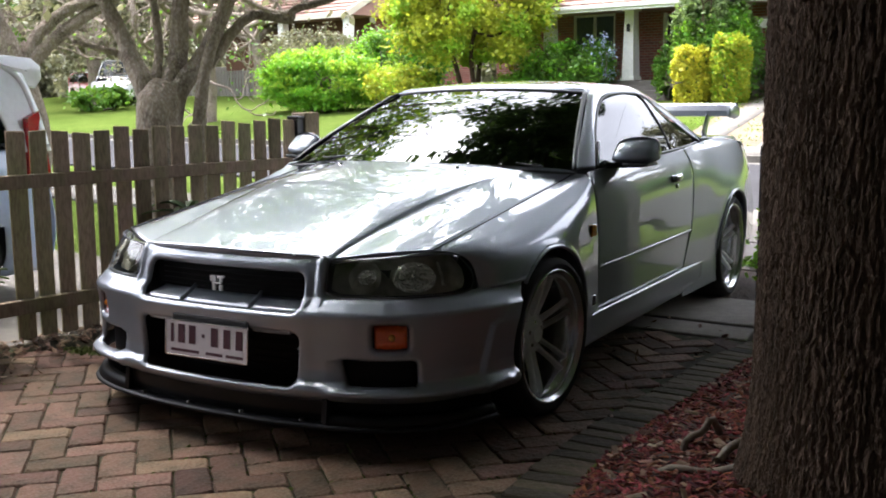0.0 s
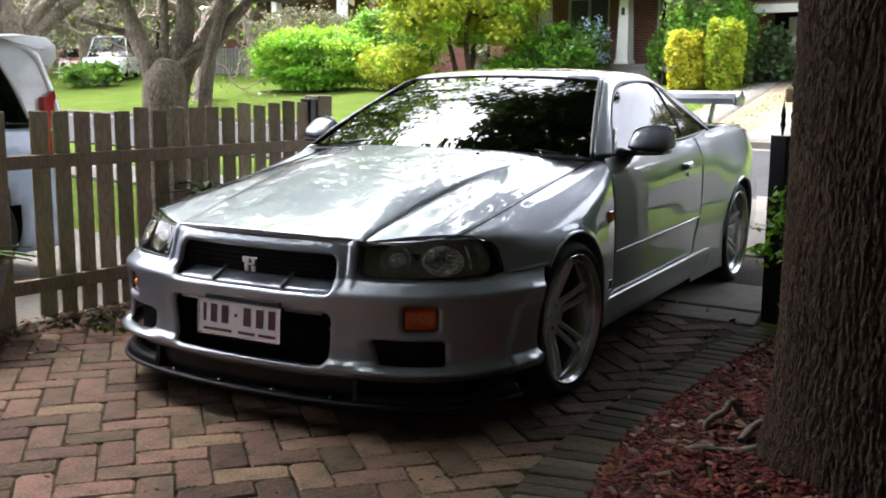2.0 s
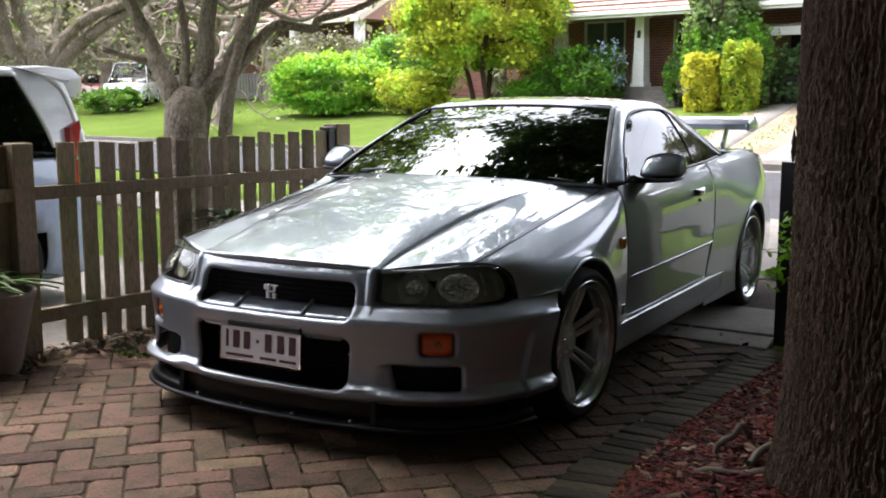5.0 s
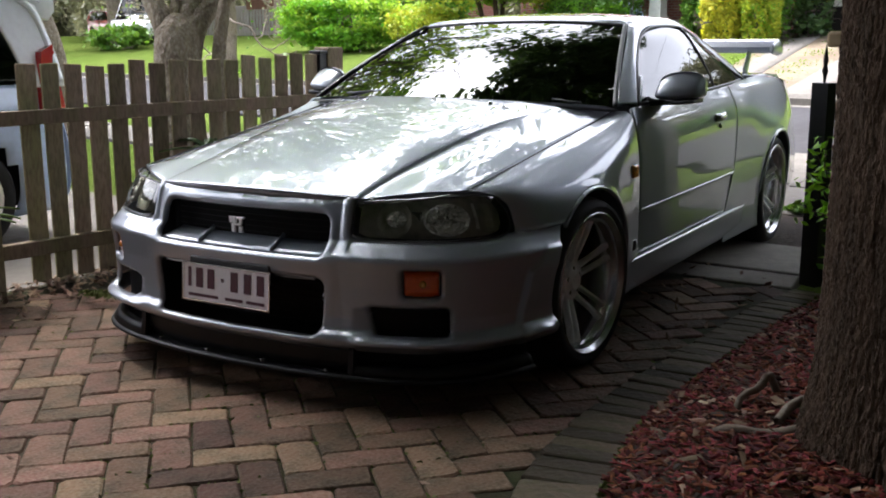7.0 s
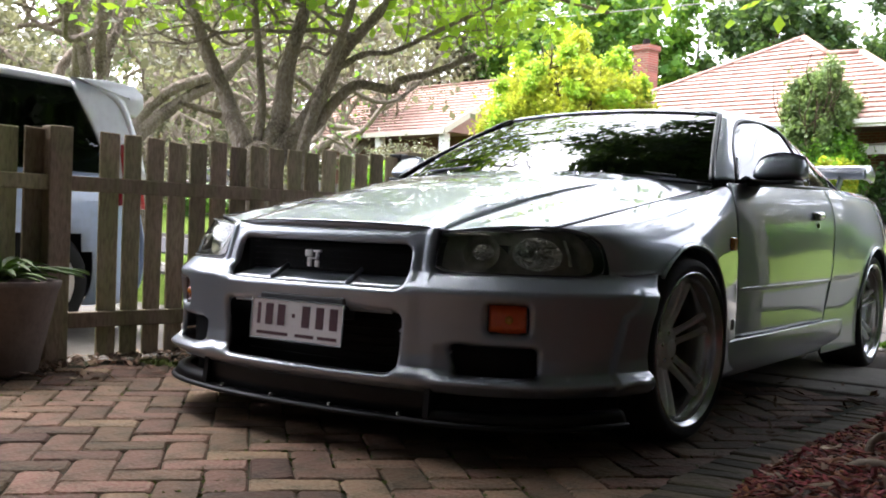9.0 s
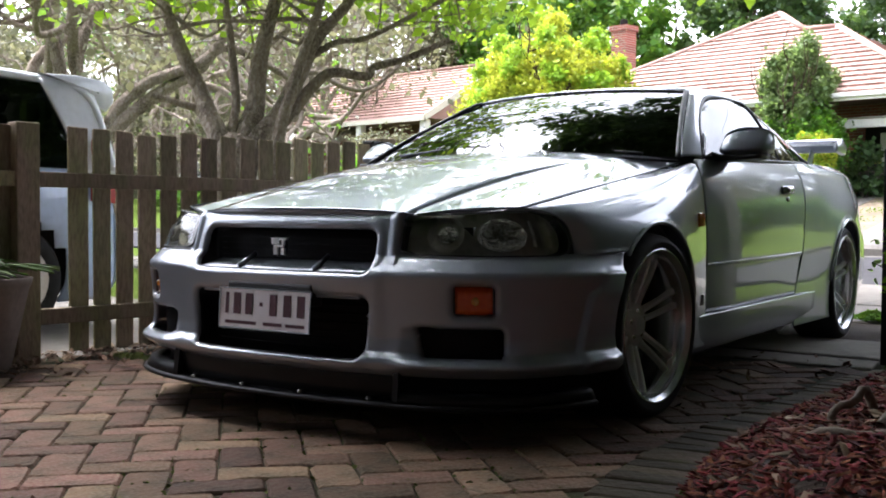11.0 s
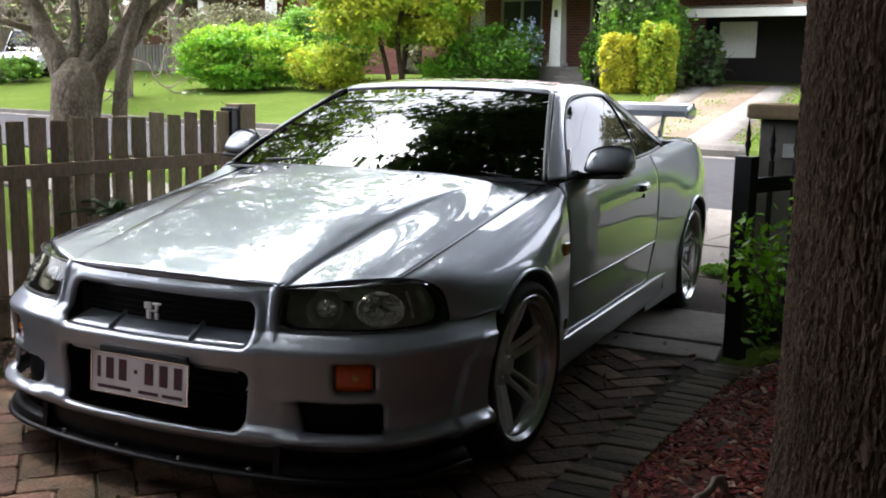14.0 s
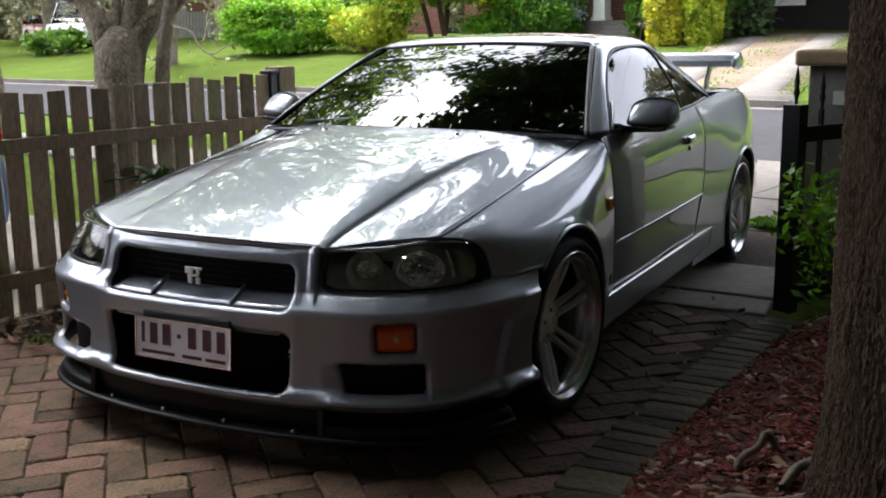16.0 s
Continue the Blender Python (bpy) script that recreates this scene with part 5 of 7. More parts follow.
# ---- big furrowed tree over the driveway ----
TREE = (2.235, 0.22)
oak = tagged(base("shade_tree", (TREE[0], TREE[1], 0.0)), "large tree with dark furrowed bark shading the driveway", "tree")
na, nz = 720, 330
aa, zz = np.meshgrid(np.linspace(0, 2 * np.pi, na + 1)[:-1], np.linspace(0, 1, nz) ** 1.25, indexing="ij")
hh = 0.02 + zz * 4.6
rad = 0.425 - 0.012 * hh + 0.15 * np.exp(-(hh - 0.02) / 0.13) + 0.014 * np.sin(3 * aa + 0.5) + 0.05 * np.exp(-hh / 0.2) * np.cos(5 * aa + 1.0)


def wavy(a, h, ka, kh, ph):
    """Smooth crooked field that closes round the trunk."""
    return np.sin(ka * a + 2.1 * np.sin(kh * h + ph) + 0.7 * np.sin(2.3 * kh * h + 3 * a + ph)) * np.cos(0.8 * kh * h + 2 * np.sin(2 * a + ph))


# ridges run up the trunk, wander, fork and break into short plates
crook = 0.022 * np.sin(2.1 * hh + 2 * np.sin(2 * aa)) + 0.009 * np.sin(11 * hh + 5 * np.sin(5 * aa)) + 0.007 * np.sin(31 * hh + 7 * np.sin(9 * aa + 1)) + 0.005 * np.sin(71 * hh + 9 * np.sin(17 * aa + 2))
ridge = np.abs(np.sin(62 * (aa + 0.9 * crook) + 1.5 * wavy(aa, hh, 9, 6.0, 0.4) + 1.2 * wavy(aa, hh, 31, 29.0, 1.1))) ** 0.7
plate_cut = np.clip(np.abs(np.sin(61 * hh + 7.6 * np.sin(29 * aa + 1) + 6.0 * np.sin(47 * aa + 3 * hh))) / 0.35, 0, 1)
rough = wavy(aa, hh, 71, 83, 0.3) * 0.5 + wavy(aa, hh, 113, 151, 1.3) * 0.5
fur = 0.009 * (ridge - 1) + 0.010 * (plate_cut - 1) * ridge + 0.006 * rough * ridge
rad = rad + fur + 0.006
tv = np.stack([rad * np.cos(aa) - 0.012 * hh, rad * np.sin(aa), hh], -1)
tv = np.concatenate([tv, tv[:1]], 0)
panel("trunk", tv, BARK, oak, (0, 0, 0.001), thick=0)
lm = []
rng = np.random.default_rng(21)
for k in range(7):
    a = radians(k * 51 + 100)
    branch_out(rng, (-0.05, 0, 4.3), (math.cos(a), math.sin(a), 0.75), 4.2, 0.15, 2, lm, bend=0.28, fork=3)
tubes("branchwork", lm, BARK, oak, 8)
tubes("long_limb", [(spline(np.array([(-0.05, 0, 4.3), (-0.8, 1.4, 5.6), (-1.8, 3.1, 6.5), (-3.1, 4.8, 7.0)]), 16), 0.14, 0.05)], BARK, oak, 8)
tubes("long_limb", [(spline(np.array([(-0.05, 0, 4.3), (-2.0, 0.3, 5.8), (-3.4, 0.5, 6.6), (-4.6, 0.6, 7.0)]), 16), 0.13, 0.04)], BARK, oak, 8)
tubes("long_limb", [(spline(np.array([(-0.8, 1.4, 5.6), (-1.0, 3.2, 6.2), (-1.5, 5.0, 6.5), (-1.8, 6.0, 6.6)]), 14), 0.08, 0.03)], BARK, oak, 7)
# a deep crown of leaf sprays whose skirt ends over the pavement, with small gaps between the sprays
kc = rng.uniform(size=(4600, 3)) * (14.0, 17.5, 3.0) + (-8.6, -8.8, 5.3)
rim_y = 7.9 + 0.4 * np.clip((kc[:, 0] + 2.2) / 1.5, 0, 1) + 0.4 * np.sin(kc[:, 0] * 1.9 + 1) + 0.25 * np.sin(kc[:, 0] * 4.3) - 0.3 * np.abs(kc[:, 2] - 6.4)
rim_x = np.where(kc[:, 1] < 2.6, -8.4, -5.1) + 0.35 * np.sin(kc[:, 1] * 1.7) + 0.1 * (kc[:, 2] - 5.3)
inside = (kc[:, 0] > rim_x) & (kc[:, 1] < rim_y) & ((kc[:, 1] < 12.6 + 1.1 * kc[:, 0]) | (kc[:, 1] < 2.6))
kc = kc[inside]
# unseen spread to the west and rear: its gaps tune the light in the yard
gap = np.sin(kc[:, 0] * 2.6 + 0.7) * np.sin(kc[:, 1] * 2.3 + 1.9) + 0.5 * np.sin(kc[:, 0] * 5.1 + kc[:, 1] * 4.3)
kc = kc[(gap > np.where((kc[:, 1] < 3.5) & (kc[:, 0] < -6.0), 0.28, np.where((kc[:, 1] < 1.5) & (kc[:, 0] < -4.2), 0.12, np.where(kc[:, 1] < -1.5, -0.7, -1.0))))]
n_leaf = 48
pk = np.repeat(kc, n_leaf, 0) + rng.normal(size=(len(kc) * n_leaf, 3)) * (0.19, 0.19, 0.15)
quads("crown", pk, 0.125, LEAF_DARK, oak, rng, 0.3)
# surface roots
ROOT = material("pale_root_bark", (0.20, 0.165, 0.13), 0.9, alt=(0.10, 0.078, 0.06), scale=14, amount=0.7, bump=0.6, bscale=60)
for pts, r0, r1 in (([(1.95, 0.12, 0.26), (1.80, 0.08, 0.205), (1.72, 0.06, 0.185), (1.64, 0.045, 0.19), (1.58, 0.05, 0.155)], 0.014, 0.009), ([(1.93, 0.25, 0.27), (1.82, 0.235, 0.245), (1.76, 0.20, 0.225), (1.74, 0.12, 0.20)], 0.015, 0.012), ([(1.60, 0.22, 0.14), (1.615, 0.25, 0.205), (1.645, 0.31, 0.215), (1.66, 0.35, 0.245), (1.68, 0.39, 0.17)], 0.009, 0.012)):
    tubes("root", [([(x - TREE[0], y - TREE[1], z) for x, y, z in spline(pts, 10)], r0, r1)], ROOT, oak, 8, "pale exposed root")

# ---- grey many-limbed tree beyond the fence ----
gt = tagged(base("grey_tree", (-4.57, 4.46, -0.05)), "grey lichened many-limbed tree with sparse green leaves", "tree")
G0 = np.array((-4.62, 4.46, -0.05))
limbs = [
    ([(-4.62, 4.46, -0.1), (-4.63, 4.45, 0.3), (-4.64, 4.45, 0.7), (-4.65, 4.47, 1.1), (-4.66, 4.50, 1.22), (-4.67, 4.53, 1.30), (-4.68, 4.56, 1.34)], (0.28, 0.23, 0.215, 0.205, 0.185, 0.13), 0.04),
    ([(-4.66, 4.45, 0.45), (-4.74, 4.43, 1.2), (-4.95, 4.46, 1.55), (-5.07, 4.46, 1.80), (-5.15, 4.31, 2.15), (-5.22, 4.14, 2.60), (-5.5, 3.9, 3.6), (-5.6, 3.6, 4.8)], (0.15, 0.14, 0.12, 0.11, 0.09), 0.05),
    ([(-4.66, 4.48, 0.9), (-4.70, 4.5, 1.3), (-4.80, 4.66, 1.7), (-4.83, 4.63, 2.2), (-4.82, 4.54, 2.65), (-4.9, 4.4, 3.8)], 0.075, 0.03),
    ([(-4.65, 4.50, 0.45), (-4.66, 4.58, 1.2), (-4.70, 4.80, 1.6), (-4.66, 4.82, 2.05), (-4.55, 4.85, 2.45), (-4.45, 4.87, 2.8), (-4.3, 5.0, 4.0), (-4.4, 5.2, 5.2)], (0.16, 0.15, 0.13, 0.11, 0.09), 0.055),
    ([(-4.62, 4.50, 0.45), (-4.58, 4.62, 1.2), (-4.55, 4.95, 1.55), (-4.39, 5.09, 1.97), (-4.25, 5.16, 2.28), (-3.94, 5.33, 2.68), (-3.5, 5.6, 3.4), (-3.0, 5.9, 4.2)], (0.15, 0.14, 0.12, 0.10, 0.08), 0.05),
    ([(-4.58, 4.52, 1.25), (-4.50, 5.0, 1.52), (-4.35, 5.16, 1.80), (-4.18, 5.28, 1.97), (-3.93, 5.49, 1.94), (-3.86, 5.52, 2.03), (-3.6, 5.71, 2.12), (-3.3, 5.95, 2.3)], 0.09, 0.035),
    ([(-4.75, 4.42, 1.3), (-5.08, 4.48, 1.58), (-5.17, 4.38, 1.64), (-5.36, 4.15, 1.72)], 0.07, 0.03),
    ([(-4.36, 4.70, -0.1), (-4.38, 4.69, 0.7), (-4.34, 4.74, 1.35), (-4.22, 4.84, 1.9), (-4.0, 5.0, 2.8), (-3.9, 5.0, 3.8)], (0.115, 0.10, 0.095, 0.085, 0.07), 0.04),
    ([(-4.33, 5.13, 2.1), (-4.11, 5.28, 2.25), (-3.88, 5.46, 2.3), (-3.4, 5.8, 2.6), (-2.9, 6.2, 2.9)], 0.05, 0.018),
]
rng = np.random.default_rng(33)
names = ["trunk"] + ["limb"] * 8
tips = []
for nm, (pts, r0, r1) in zip(names, limbs):
    p = spline(np.array(pts), 8 * len(pts))
    if nm == "limb":
        r0 = np.atleast_1d(r0) * np.linspace(1.0, 0.62, len(np.atleast_1d(r0)))[: len(np.atleast_1d(r0))] * (0.78 if np.ndim(r0) else 0.7)
        r1 = r1 * 0.8
    tubes(nm, [(p - G0, r0, r1)], GREY_BARK, gt, 12)
    if nm == "limb":
        for q in range(5):
            i = rng.integers(len(p) // 2, len(p))
            w = rng.normal(size=3) * (1.0, 1.0, 0.5) + (0, 0, 0.45)
            branch_out(rng, p[i] - G0, w / np.linalg.norm(w), rng.uniform(1.0, 2.0), r1 * 0.65, 2, tips, bend=0.4, fork=3, n=6)
tips = [q for q in tips if np.min(q[0][:, 2]) > 2.15]
tubes("twig_work", tips, GREY_BARK, gt, 5)
e = np.array([t[0][-1] for t in tips if t[1] < 0.02])
c = e[rng.integers(0, len(e), 5200)] + rng.normal(size=(5200, 3)) * 0.24
quads("foliage", c[(c[:, 2] > 2.5) & (c[:, 2] < 4.5)], 0.08, LEAF_FRESH, gt, rng, 0.5)
# the crown thickens towards its top
kc = clumps(rng, (-0.45, 0.8, 4.9), (3.0, 2.9, 1.9), 250, 46, 0.13, 0.15)[::2]
kc = kc[(kc[:, 2] > 3.1) & (kc[:, 0] < 0.9)]
top = np.repeat(kc, 46, 0) + rng.normal(size=(len(kc) * 46, 3)) * (0.15, 0.15, 0.10)
quads("crown", top[top[:, 2] > 2.85], 0.085, LEAF_MID, gt, rng, 0.4)
high = []
for k in range(4):
    a = k * 1.57 + 0.2
    branch_out(rng, (-0.1 + 0.3 * math.cos(a), 0.4 + 0.3 * math.sin(a), 2.9), (math.cos(a), math.sin(a), 0.75), 3.4, 0.04, 1, high, bend=0.3, fork=3, n=6)
high = [q for q in high if np.min(q[0][:, 2]) > 2.8]
tubes("upper_branchwork", high, GREY_BARK, gt, 6)

# more crooked bare-limbed trees along the verge
def verge_tree(at, seed, height, r, leaf, n, label, start=((0, 0, 1.0),)):
    rng = np.random.default_rng(seed)
    z0 = float(rise(*at))
    t = tagged(base("verge_tree", (at[0], at[1], z0)), label, "tree")
    tr = spline(np.array([(0, 0, -0.1), (0.05, 0.03, height * 0.15), (rng.normal() * 0.15, rng.normal() * 0.15, height * 0.32)]), 12)
    tr = np.concatenate([tr, tr[-1:] + (tr[-1] - tr[-2]) * np.array([[0.6], [1.0]])])
    tubes("trunk", [(tr, [r * 1.1] + [r * 0.9] * 8 + [r * 0.7, r * 0.45], 0.01)], GREY_BARK, t, 10)
    lm = []
    for k in range(5):
        a = rng.uniform(0, 6.28)
        branch_out(rng, tr[-5], (math.cos(a), math.sin(a), 1.1), height * 0.55, r * 0.6, 3, lm, bend=0.38, fork=3, n=6)
    tubes("branchwork", lm, GREY_BARK, t, 5)
    e = np.array([q[0][-1] for q in lm])
    c = e[rng.integers(0, len(e), n * 2)] + rng.normal(size=(n * 2, 3)) * height * 0.07
    quads("crown", c, 0.085, leaf, t, rng, 0.4)
    return t


verge_tree((-21.6, 23.8), 3, 8.5, 0.30, LEAF_MID, 500, "grey forked tree on the far lawn with thin olive leaves")
verge_tree((-8.7, 6.4), 5, 6.0, 0.16, LEAF_OLIVE, 2200, "leaning grey tree with twisted bare limbs on the verge")
verge_tree((-11.5, 7.6), 8, 6.5, 0.2, LEAF_OLIVE, 2400, "pale trunked verge tree with twiggy grey crown")
verge_tree((-36.5, 28.5), 12, 9.0, 0.32, LEAF_OLIVE, 5200, "wide grey-green tree on the far lawn")
verge_tree((-36.0, 32.0), 14, 10.0, 0.34, LEAF_OLIVE, 5200, "wide grey-green tree behind the parked white car")
verge_tree((-27.0, 33.0), 15, 9.0, 0.3, LEAF_OLIVE, 5600, "wispy olive-grey tree beside the gabled house")

# ---- planting across the street ----
bush("flowering_shrub", (-18.9, 26.3), (2.35, 1.3, 1.02), LEAF_BRIGHT, "broad bright green shrub with pale new growth on the lawn", n=16000, size=0.085, seed=2, k=130, tight=0.13, second=LEAF_FRESH)
bush("low_shrub", (-15.6, 26.2), (1.2, 0.9, 0.7), LEAF_YELLOW, "low loose yellow-green shrub beside the lawn", n=5000, size=0.08, seed=3, k=80, second=LEAF_FRESH)
bush("round_shrub", (-10.6, 27.6), (1.35, 1.0, 0.85), LEAF_MID, "rounded dark green shrub before the brick porch", n=8000, size=0.075, seed=5, k=60, second=LEAF_BRIGHT)
bush("low_shrub", (-11.8, 27.5), (0.9, 0.8, 0.5), LEAF_BRIGHT, "small fresh green shrub at the foot of the porch", n=3500, size=0.07, seed=7, k=60)
BLUE = material("pale_blue_petal", (0.45, 0.52, 0.78), 0.7, alt=(0.6, 0.65, 0.85), scale=4, amount=0.5)
bush("plumbago", (-9.55, 28.0), (0.55, 0.5, 0.95), LEAF_MID, "pale blue flowering shrub beside the white column", n=2600, size=0.07, seed=6, k=40, second=BLUE)
bush("plumbago", (-7.05, 27.3), (0.45, 0.45, 0.85), LEAF_MID, "tall green shrub with pale blooms by the porch step", n=2600, size=0.065, seed=16, k=40)
bush("verge_shrub", (-32.0, 28.6), (1.6, 1.0, 0.5), LEAF_MID, "low dark strappy shrub on the far lawn", n=1400, size=0.16, seed=17, k=40)

bush("olive_shrub", (-22.3, 30.4), (2.4, 1.2, 1.35), LEAF_OLIVE, "loose grey-green shrub before the gabled house", n=9000, size=0.09, seed=18, k=90)
bush("olive_shrub", (-17.4, 29.3), (2.0, 1.1, 1.3), LEAF_MID, "tall mid-green shrub against the brick house side", n=9000, size=0.085, seed=19, k=90, second=LEAF_BRIGHT)


def topiary(at, w, h, mat, label, seed, second):
    """A clipped upright bush with a flat top."""
    rng = np.random.default_rng(seed)
    t = tagged(base("topiary", (at[0], at[1], float(rise(*at)) - 0.06)), label, "topiary", "clipped bushes by the driveway")
    st = []
    for k in range(5):
        branch_out(rng, (rng.normal() * 0.06, rng.normal() * 0.06, -0.03), (rng.normal() * 0.2, rng.normal() * 0.2, 1), h * 0.6, 0.03, 0, st, n=5)
    tubes("stem_work", st, TWIG, t, 5)
    n = 7000
    q = rng.normal(size=(n, 3))
    q /= ((np.hypot(q[:, 0], q[:, 1]) ** 7 + np.abs(q[:, 2]) ** 7) ** (1 / 7))[:, None]
    lump = 1 + 0.10 * np.sin(q[:, 0:1] * 5 + seed) * np.cos(q[:, 2:3] * 6 + q[:, 1:2] * 4)
    q *= rng.uniform(0.80, 1.05, (n, 1)) * lump
    low = 0.86 + 0.14 * np.clip((q[:, 2:3] + 1) * 1.2, 0, 1)
    c = np.stack([q[:, 0] * w / 2 * low[:, 0], q[:, 1] * w / 2 * low[:, 0], h * 0.03 + (q[:, 2] + 1) / 2 * h * 0.97], 1)
    quads("crown", c, 0.065, mat, t, rng)
    quads("new_growth", c[rng.integers(0, n, 1800)] * 1.02, 0.06, second, t, rng)
    return t


topiary((-5.9, 25.75), 1.08, 1.58, LEAF_GOLD, "clipped golden-yellow box bush by the driveway", 31, LEAF_YELLOW)
topiary((-4.85, 25.6), 0.98, 1.84, LEAF_YELLOW, "taller clipped light green box bush by the driveway", 32, LEAF_BRIGHT)


def garden_tree(name, at, height, spread, mat, label, seed, trunks, n, size, second=None, low=0.3, narrow=1.0):
    rng = np.random.default_rng(seed)
    t = tagged(base(name, (at[0], at[1], float(rise(*at)))), label, "tree")
    lm = []
    for k in range(trunks):
        a = k * 2.4 + seed
        branch_out(rng, (0.22 * math.cos(a), 0.22 * math.sin(a), -0.1), (0.22 * math.cos(a), 0.22 * math.sin(a), 1), height * 0.58, 0.016 * height, 2, lm, bend=0.14, fork=4, lift=0.25)
    tubes("trunk", lm[:1], BARK, t, 8)
    tubes("branchwork", lm[1:] if len(lm) > 1 else lm, BARK, t, 6)
    c = clumps(rng, (0, 0, height * (0.5 + low / 2)), (spread, spread, height * (1 - low) / 2), n, 110, 0.11, 0.4)
    if narrow < 1:
        f = 1 - (1 - narrow) * np.clip(c[:, 2] / height, 0, 1)
        c[:, :2] *= f[:, None]
    quads("crown", c, size, mat, t, rng, 0.2)
    if second is not None:
        c2 = clumps(rng, (0, 0, height * (0.5 + low / 2) + 0.15), (spread, spread, height * (1 - low) / 2), n // 2, 70, 0.07, 0.85)
        if narrow < 1:
            c2[:, :2] *= (1 - (1 - narrow) * np.clip(c2[:, 2] / height, 0, 1))[:, None]
        quads("new_growth", c2, size, second, t, rng, 0.2)
    return t


garden_tree("yellow_green_tree", (-13.3, 26.9), 5.9, 3.4, LEAF_YELLOW, "spreading yellow-green tree with slender dark trunks", 41, 3, 42000, 0.085, LEAF_FRESH, 0.19, 0.58)
garden_tree("feathery_tree", (-5.62, 26.75), 4.5, 1.2, LEAF_FEATHER, "feathery grey-green upright tree before the tiled roof", 42, 2, 30000, 0.075, None, 0.15, 0.85)
bush("domed_shrub", (-5.45, 26.45), (1.12, 0.75, 1.22), LEAF_MID, "dense domed green shrub beside the porch", n=16000, size=0.08, seed=43, k=90, second=LEAF_BRIGHT)

# tall trees far behind the houses
FAR_MAT = {"a": LEAF_MID, "b": LEAF_OLIVE, "c": LEAF_DARK}
frng = np.random.default_rng(77)
for k, (x, y, h, s, m) in enumerate(((-34, 48, 15, 5.5, "b"), (-27, 50, 14, 5, "a"), (-21, 47, 13, 4.5, "a"), (-15, 52, 14, 4, "c"), (-8, 56, 15, 4.5, "c"), (-2, 58, 13, 4, "c"), (4, 52, 12, 4, "b"), (10, 50, 15, 6, "b"), (-44, 44, 14, 6, "b"), (-54, 42, 14, 6, "a"), (-62, 36, 13, 6, "b"), (-50, 30, 11, 5, "b"), (-42, 38, 11, 4.5, "b"), (-70, 28, 14, 7, "a"), (-60, 20, 12, 6, "b"), (-47, 22, 9, 4, "b"))):
    garden_tree("distant_tree", (x, y), h, s, FAR_MAT[m], {"a": "tall green tree behind the houses", "b": "tall grey-green tree behind the houses", "c": "tall dark tree standing above the roofs"}[m], 100 + k, 1, 14000, 0.24, None, 0.22)
woods = []
for k in range(72):
    u = -219 + k * 4.2
    x, y = street(u, 62 + frng.uniform(-5, 8))
    woods.append(clumps(frng, (x, y, float(rise(x, y)) + 4.5), (4, 4, frng.uniform(4.5, 7)), 2400, 26, 0.26, 0.3))
    woods.append(clumps(frng, (x, y - 2, float(rise(x, y)) + 1.6), (3.6, 2.5, 2.4), 900, 26, 0.26, 0.2))
wd = quads("far_woods", np.concatenate(woods), 0.42, LEAF_OLIVE, None, frng)
tagged(wd, "belt of grey-green trees closing the view behind the houses", "woods", kind="stuff")

# ---- houses across the street ----
SANG = math.atan2(RU[1], RU[0])


def tiled_slope(name, a, b, c, d, parent, rng, tw=0.30, th=0.34):
    """Roof tiles laid in overlapping courses on a slope: a, b along the eave, c, d along the top (b under c)."""
    a, b, c, d = (np.array(p, float) for p in (a, b, c, d))
    hgt = np.linalg.norm((c + d) / 2 - (a + b) / 2)
    rows = max(2, int(hgt / th))
    nrm = np.cross(b - a, d - a)
    nrm /= np.linalg.norm(nrm)
    V, F = [], []
    for r in range(rows):
        t0, t1 = r / rows, (r + 1.15) / rows
        l0, r0, l1, r1 = a + (d - a) * t0, b + (c - b) * t0, a + (d - a) * min(t1, 1), b + (c - b) * min(t1, 1)
        n = max(1, int(np.linalg.norm(r0 - l0) / tw))
        for k in range(n):
            s0, s1 = k / n, (k + 0.96) / n
            q = [l0 + (r0 - l0) * s0, l0 + (r0 - l0) * s1, l1 + (r1 - l1) * s1, l1 + (r1 - l1) * s0]
            j = rng.uniform(-0.006, 0.006)
            up = [q[0] + nrm * (0.095 + j), q[1] + nrm * (0.08 + j), q[2] + nrm * 0.02, q[3] + nrm * 0.03]
            o = len(V)
            V += up + [q[0] + nrm * 0.02, q[1] + nrm * 0.02]
            F += [(o, o + 1, o + 2, o + 3), (o + 4, o + 5, o + 1, o)]
    ob = raw(name, V, F, ROOF_TILE, parent)
    ob["kind"] = "stuff"
    return ob


def brick_wall_material():
    m = material("red_brickwork", (0.17, 0.06, 0.042), 0.9, amount=0)
    n, nt = m.node_tree.nodes, m.node_tree
    tc = n.new("ShaderNodeTexCoord")
    mp = n.new("ShaderNodeMapping")
    mp.inputs["Rotation"].default_value = (radians(90), 0, 0)
    bk = n.new("ShaderNodeTexBrick")
    bk.inputs["Color1"].default_value, bk.inputs["Color2"].default_value = (0.30, 0.105, 0.078, 1), (0.19, 0.075, 0.06, 1)
    bk.inputs["Mortar"].default_value = (0.3, 0.26, 0.22, 1)
    bk.inputs["Scale"].default_value, bk.inputs["Mortar Size"].default_value = 1.0, 0.010
    bk.inputs["Brick Width"].default_value, bk.inputs["Row Height"].default_value = 0.24, 0.086
    nt.links.new(tc.outputs["Object"], mp.inputs[0])
    nt.links.new(mp.outputs[0], bk.inputs[0])
    nt.links.new(bk.outputs[0], n["Principled BSDF"].inputs["Base Color"])
    return m


BRICKWORK = brick_wall_material()


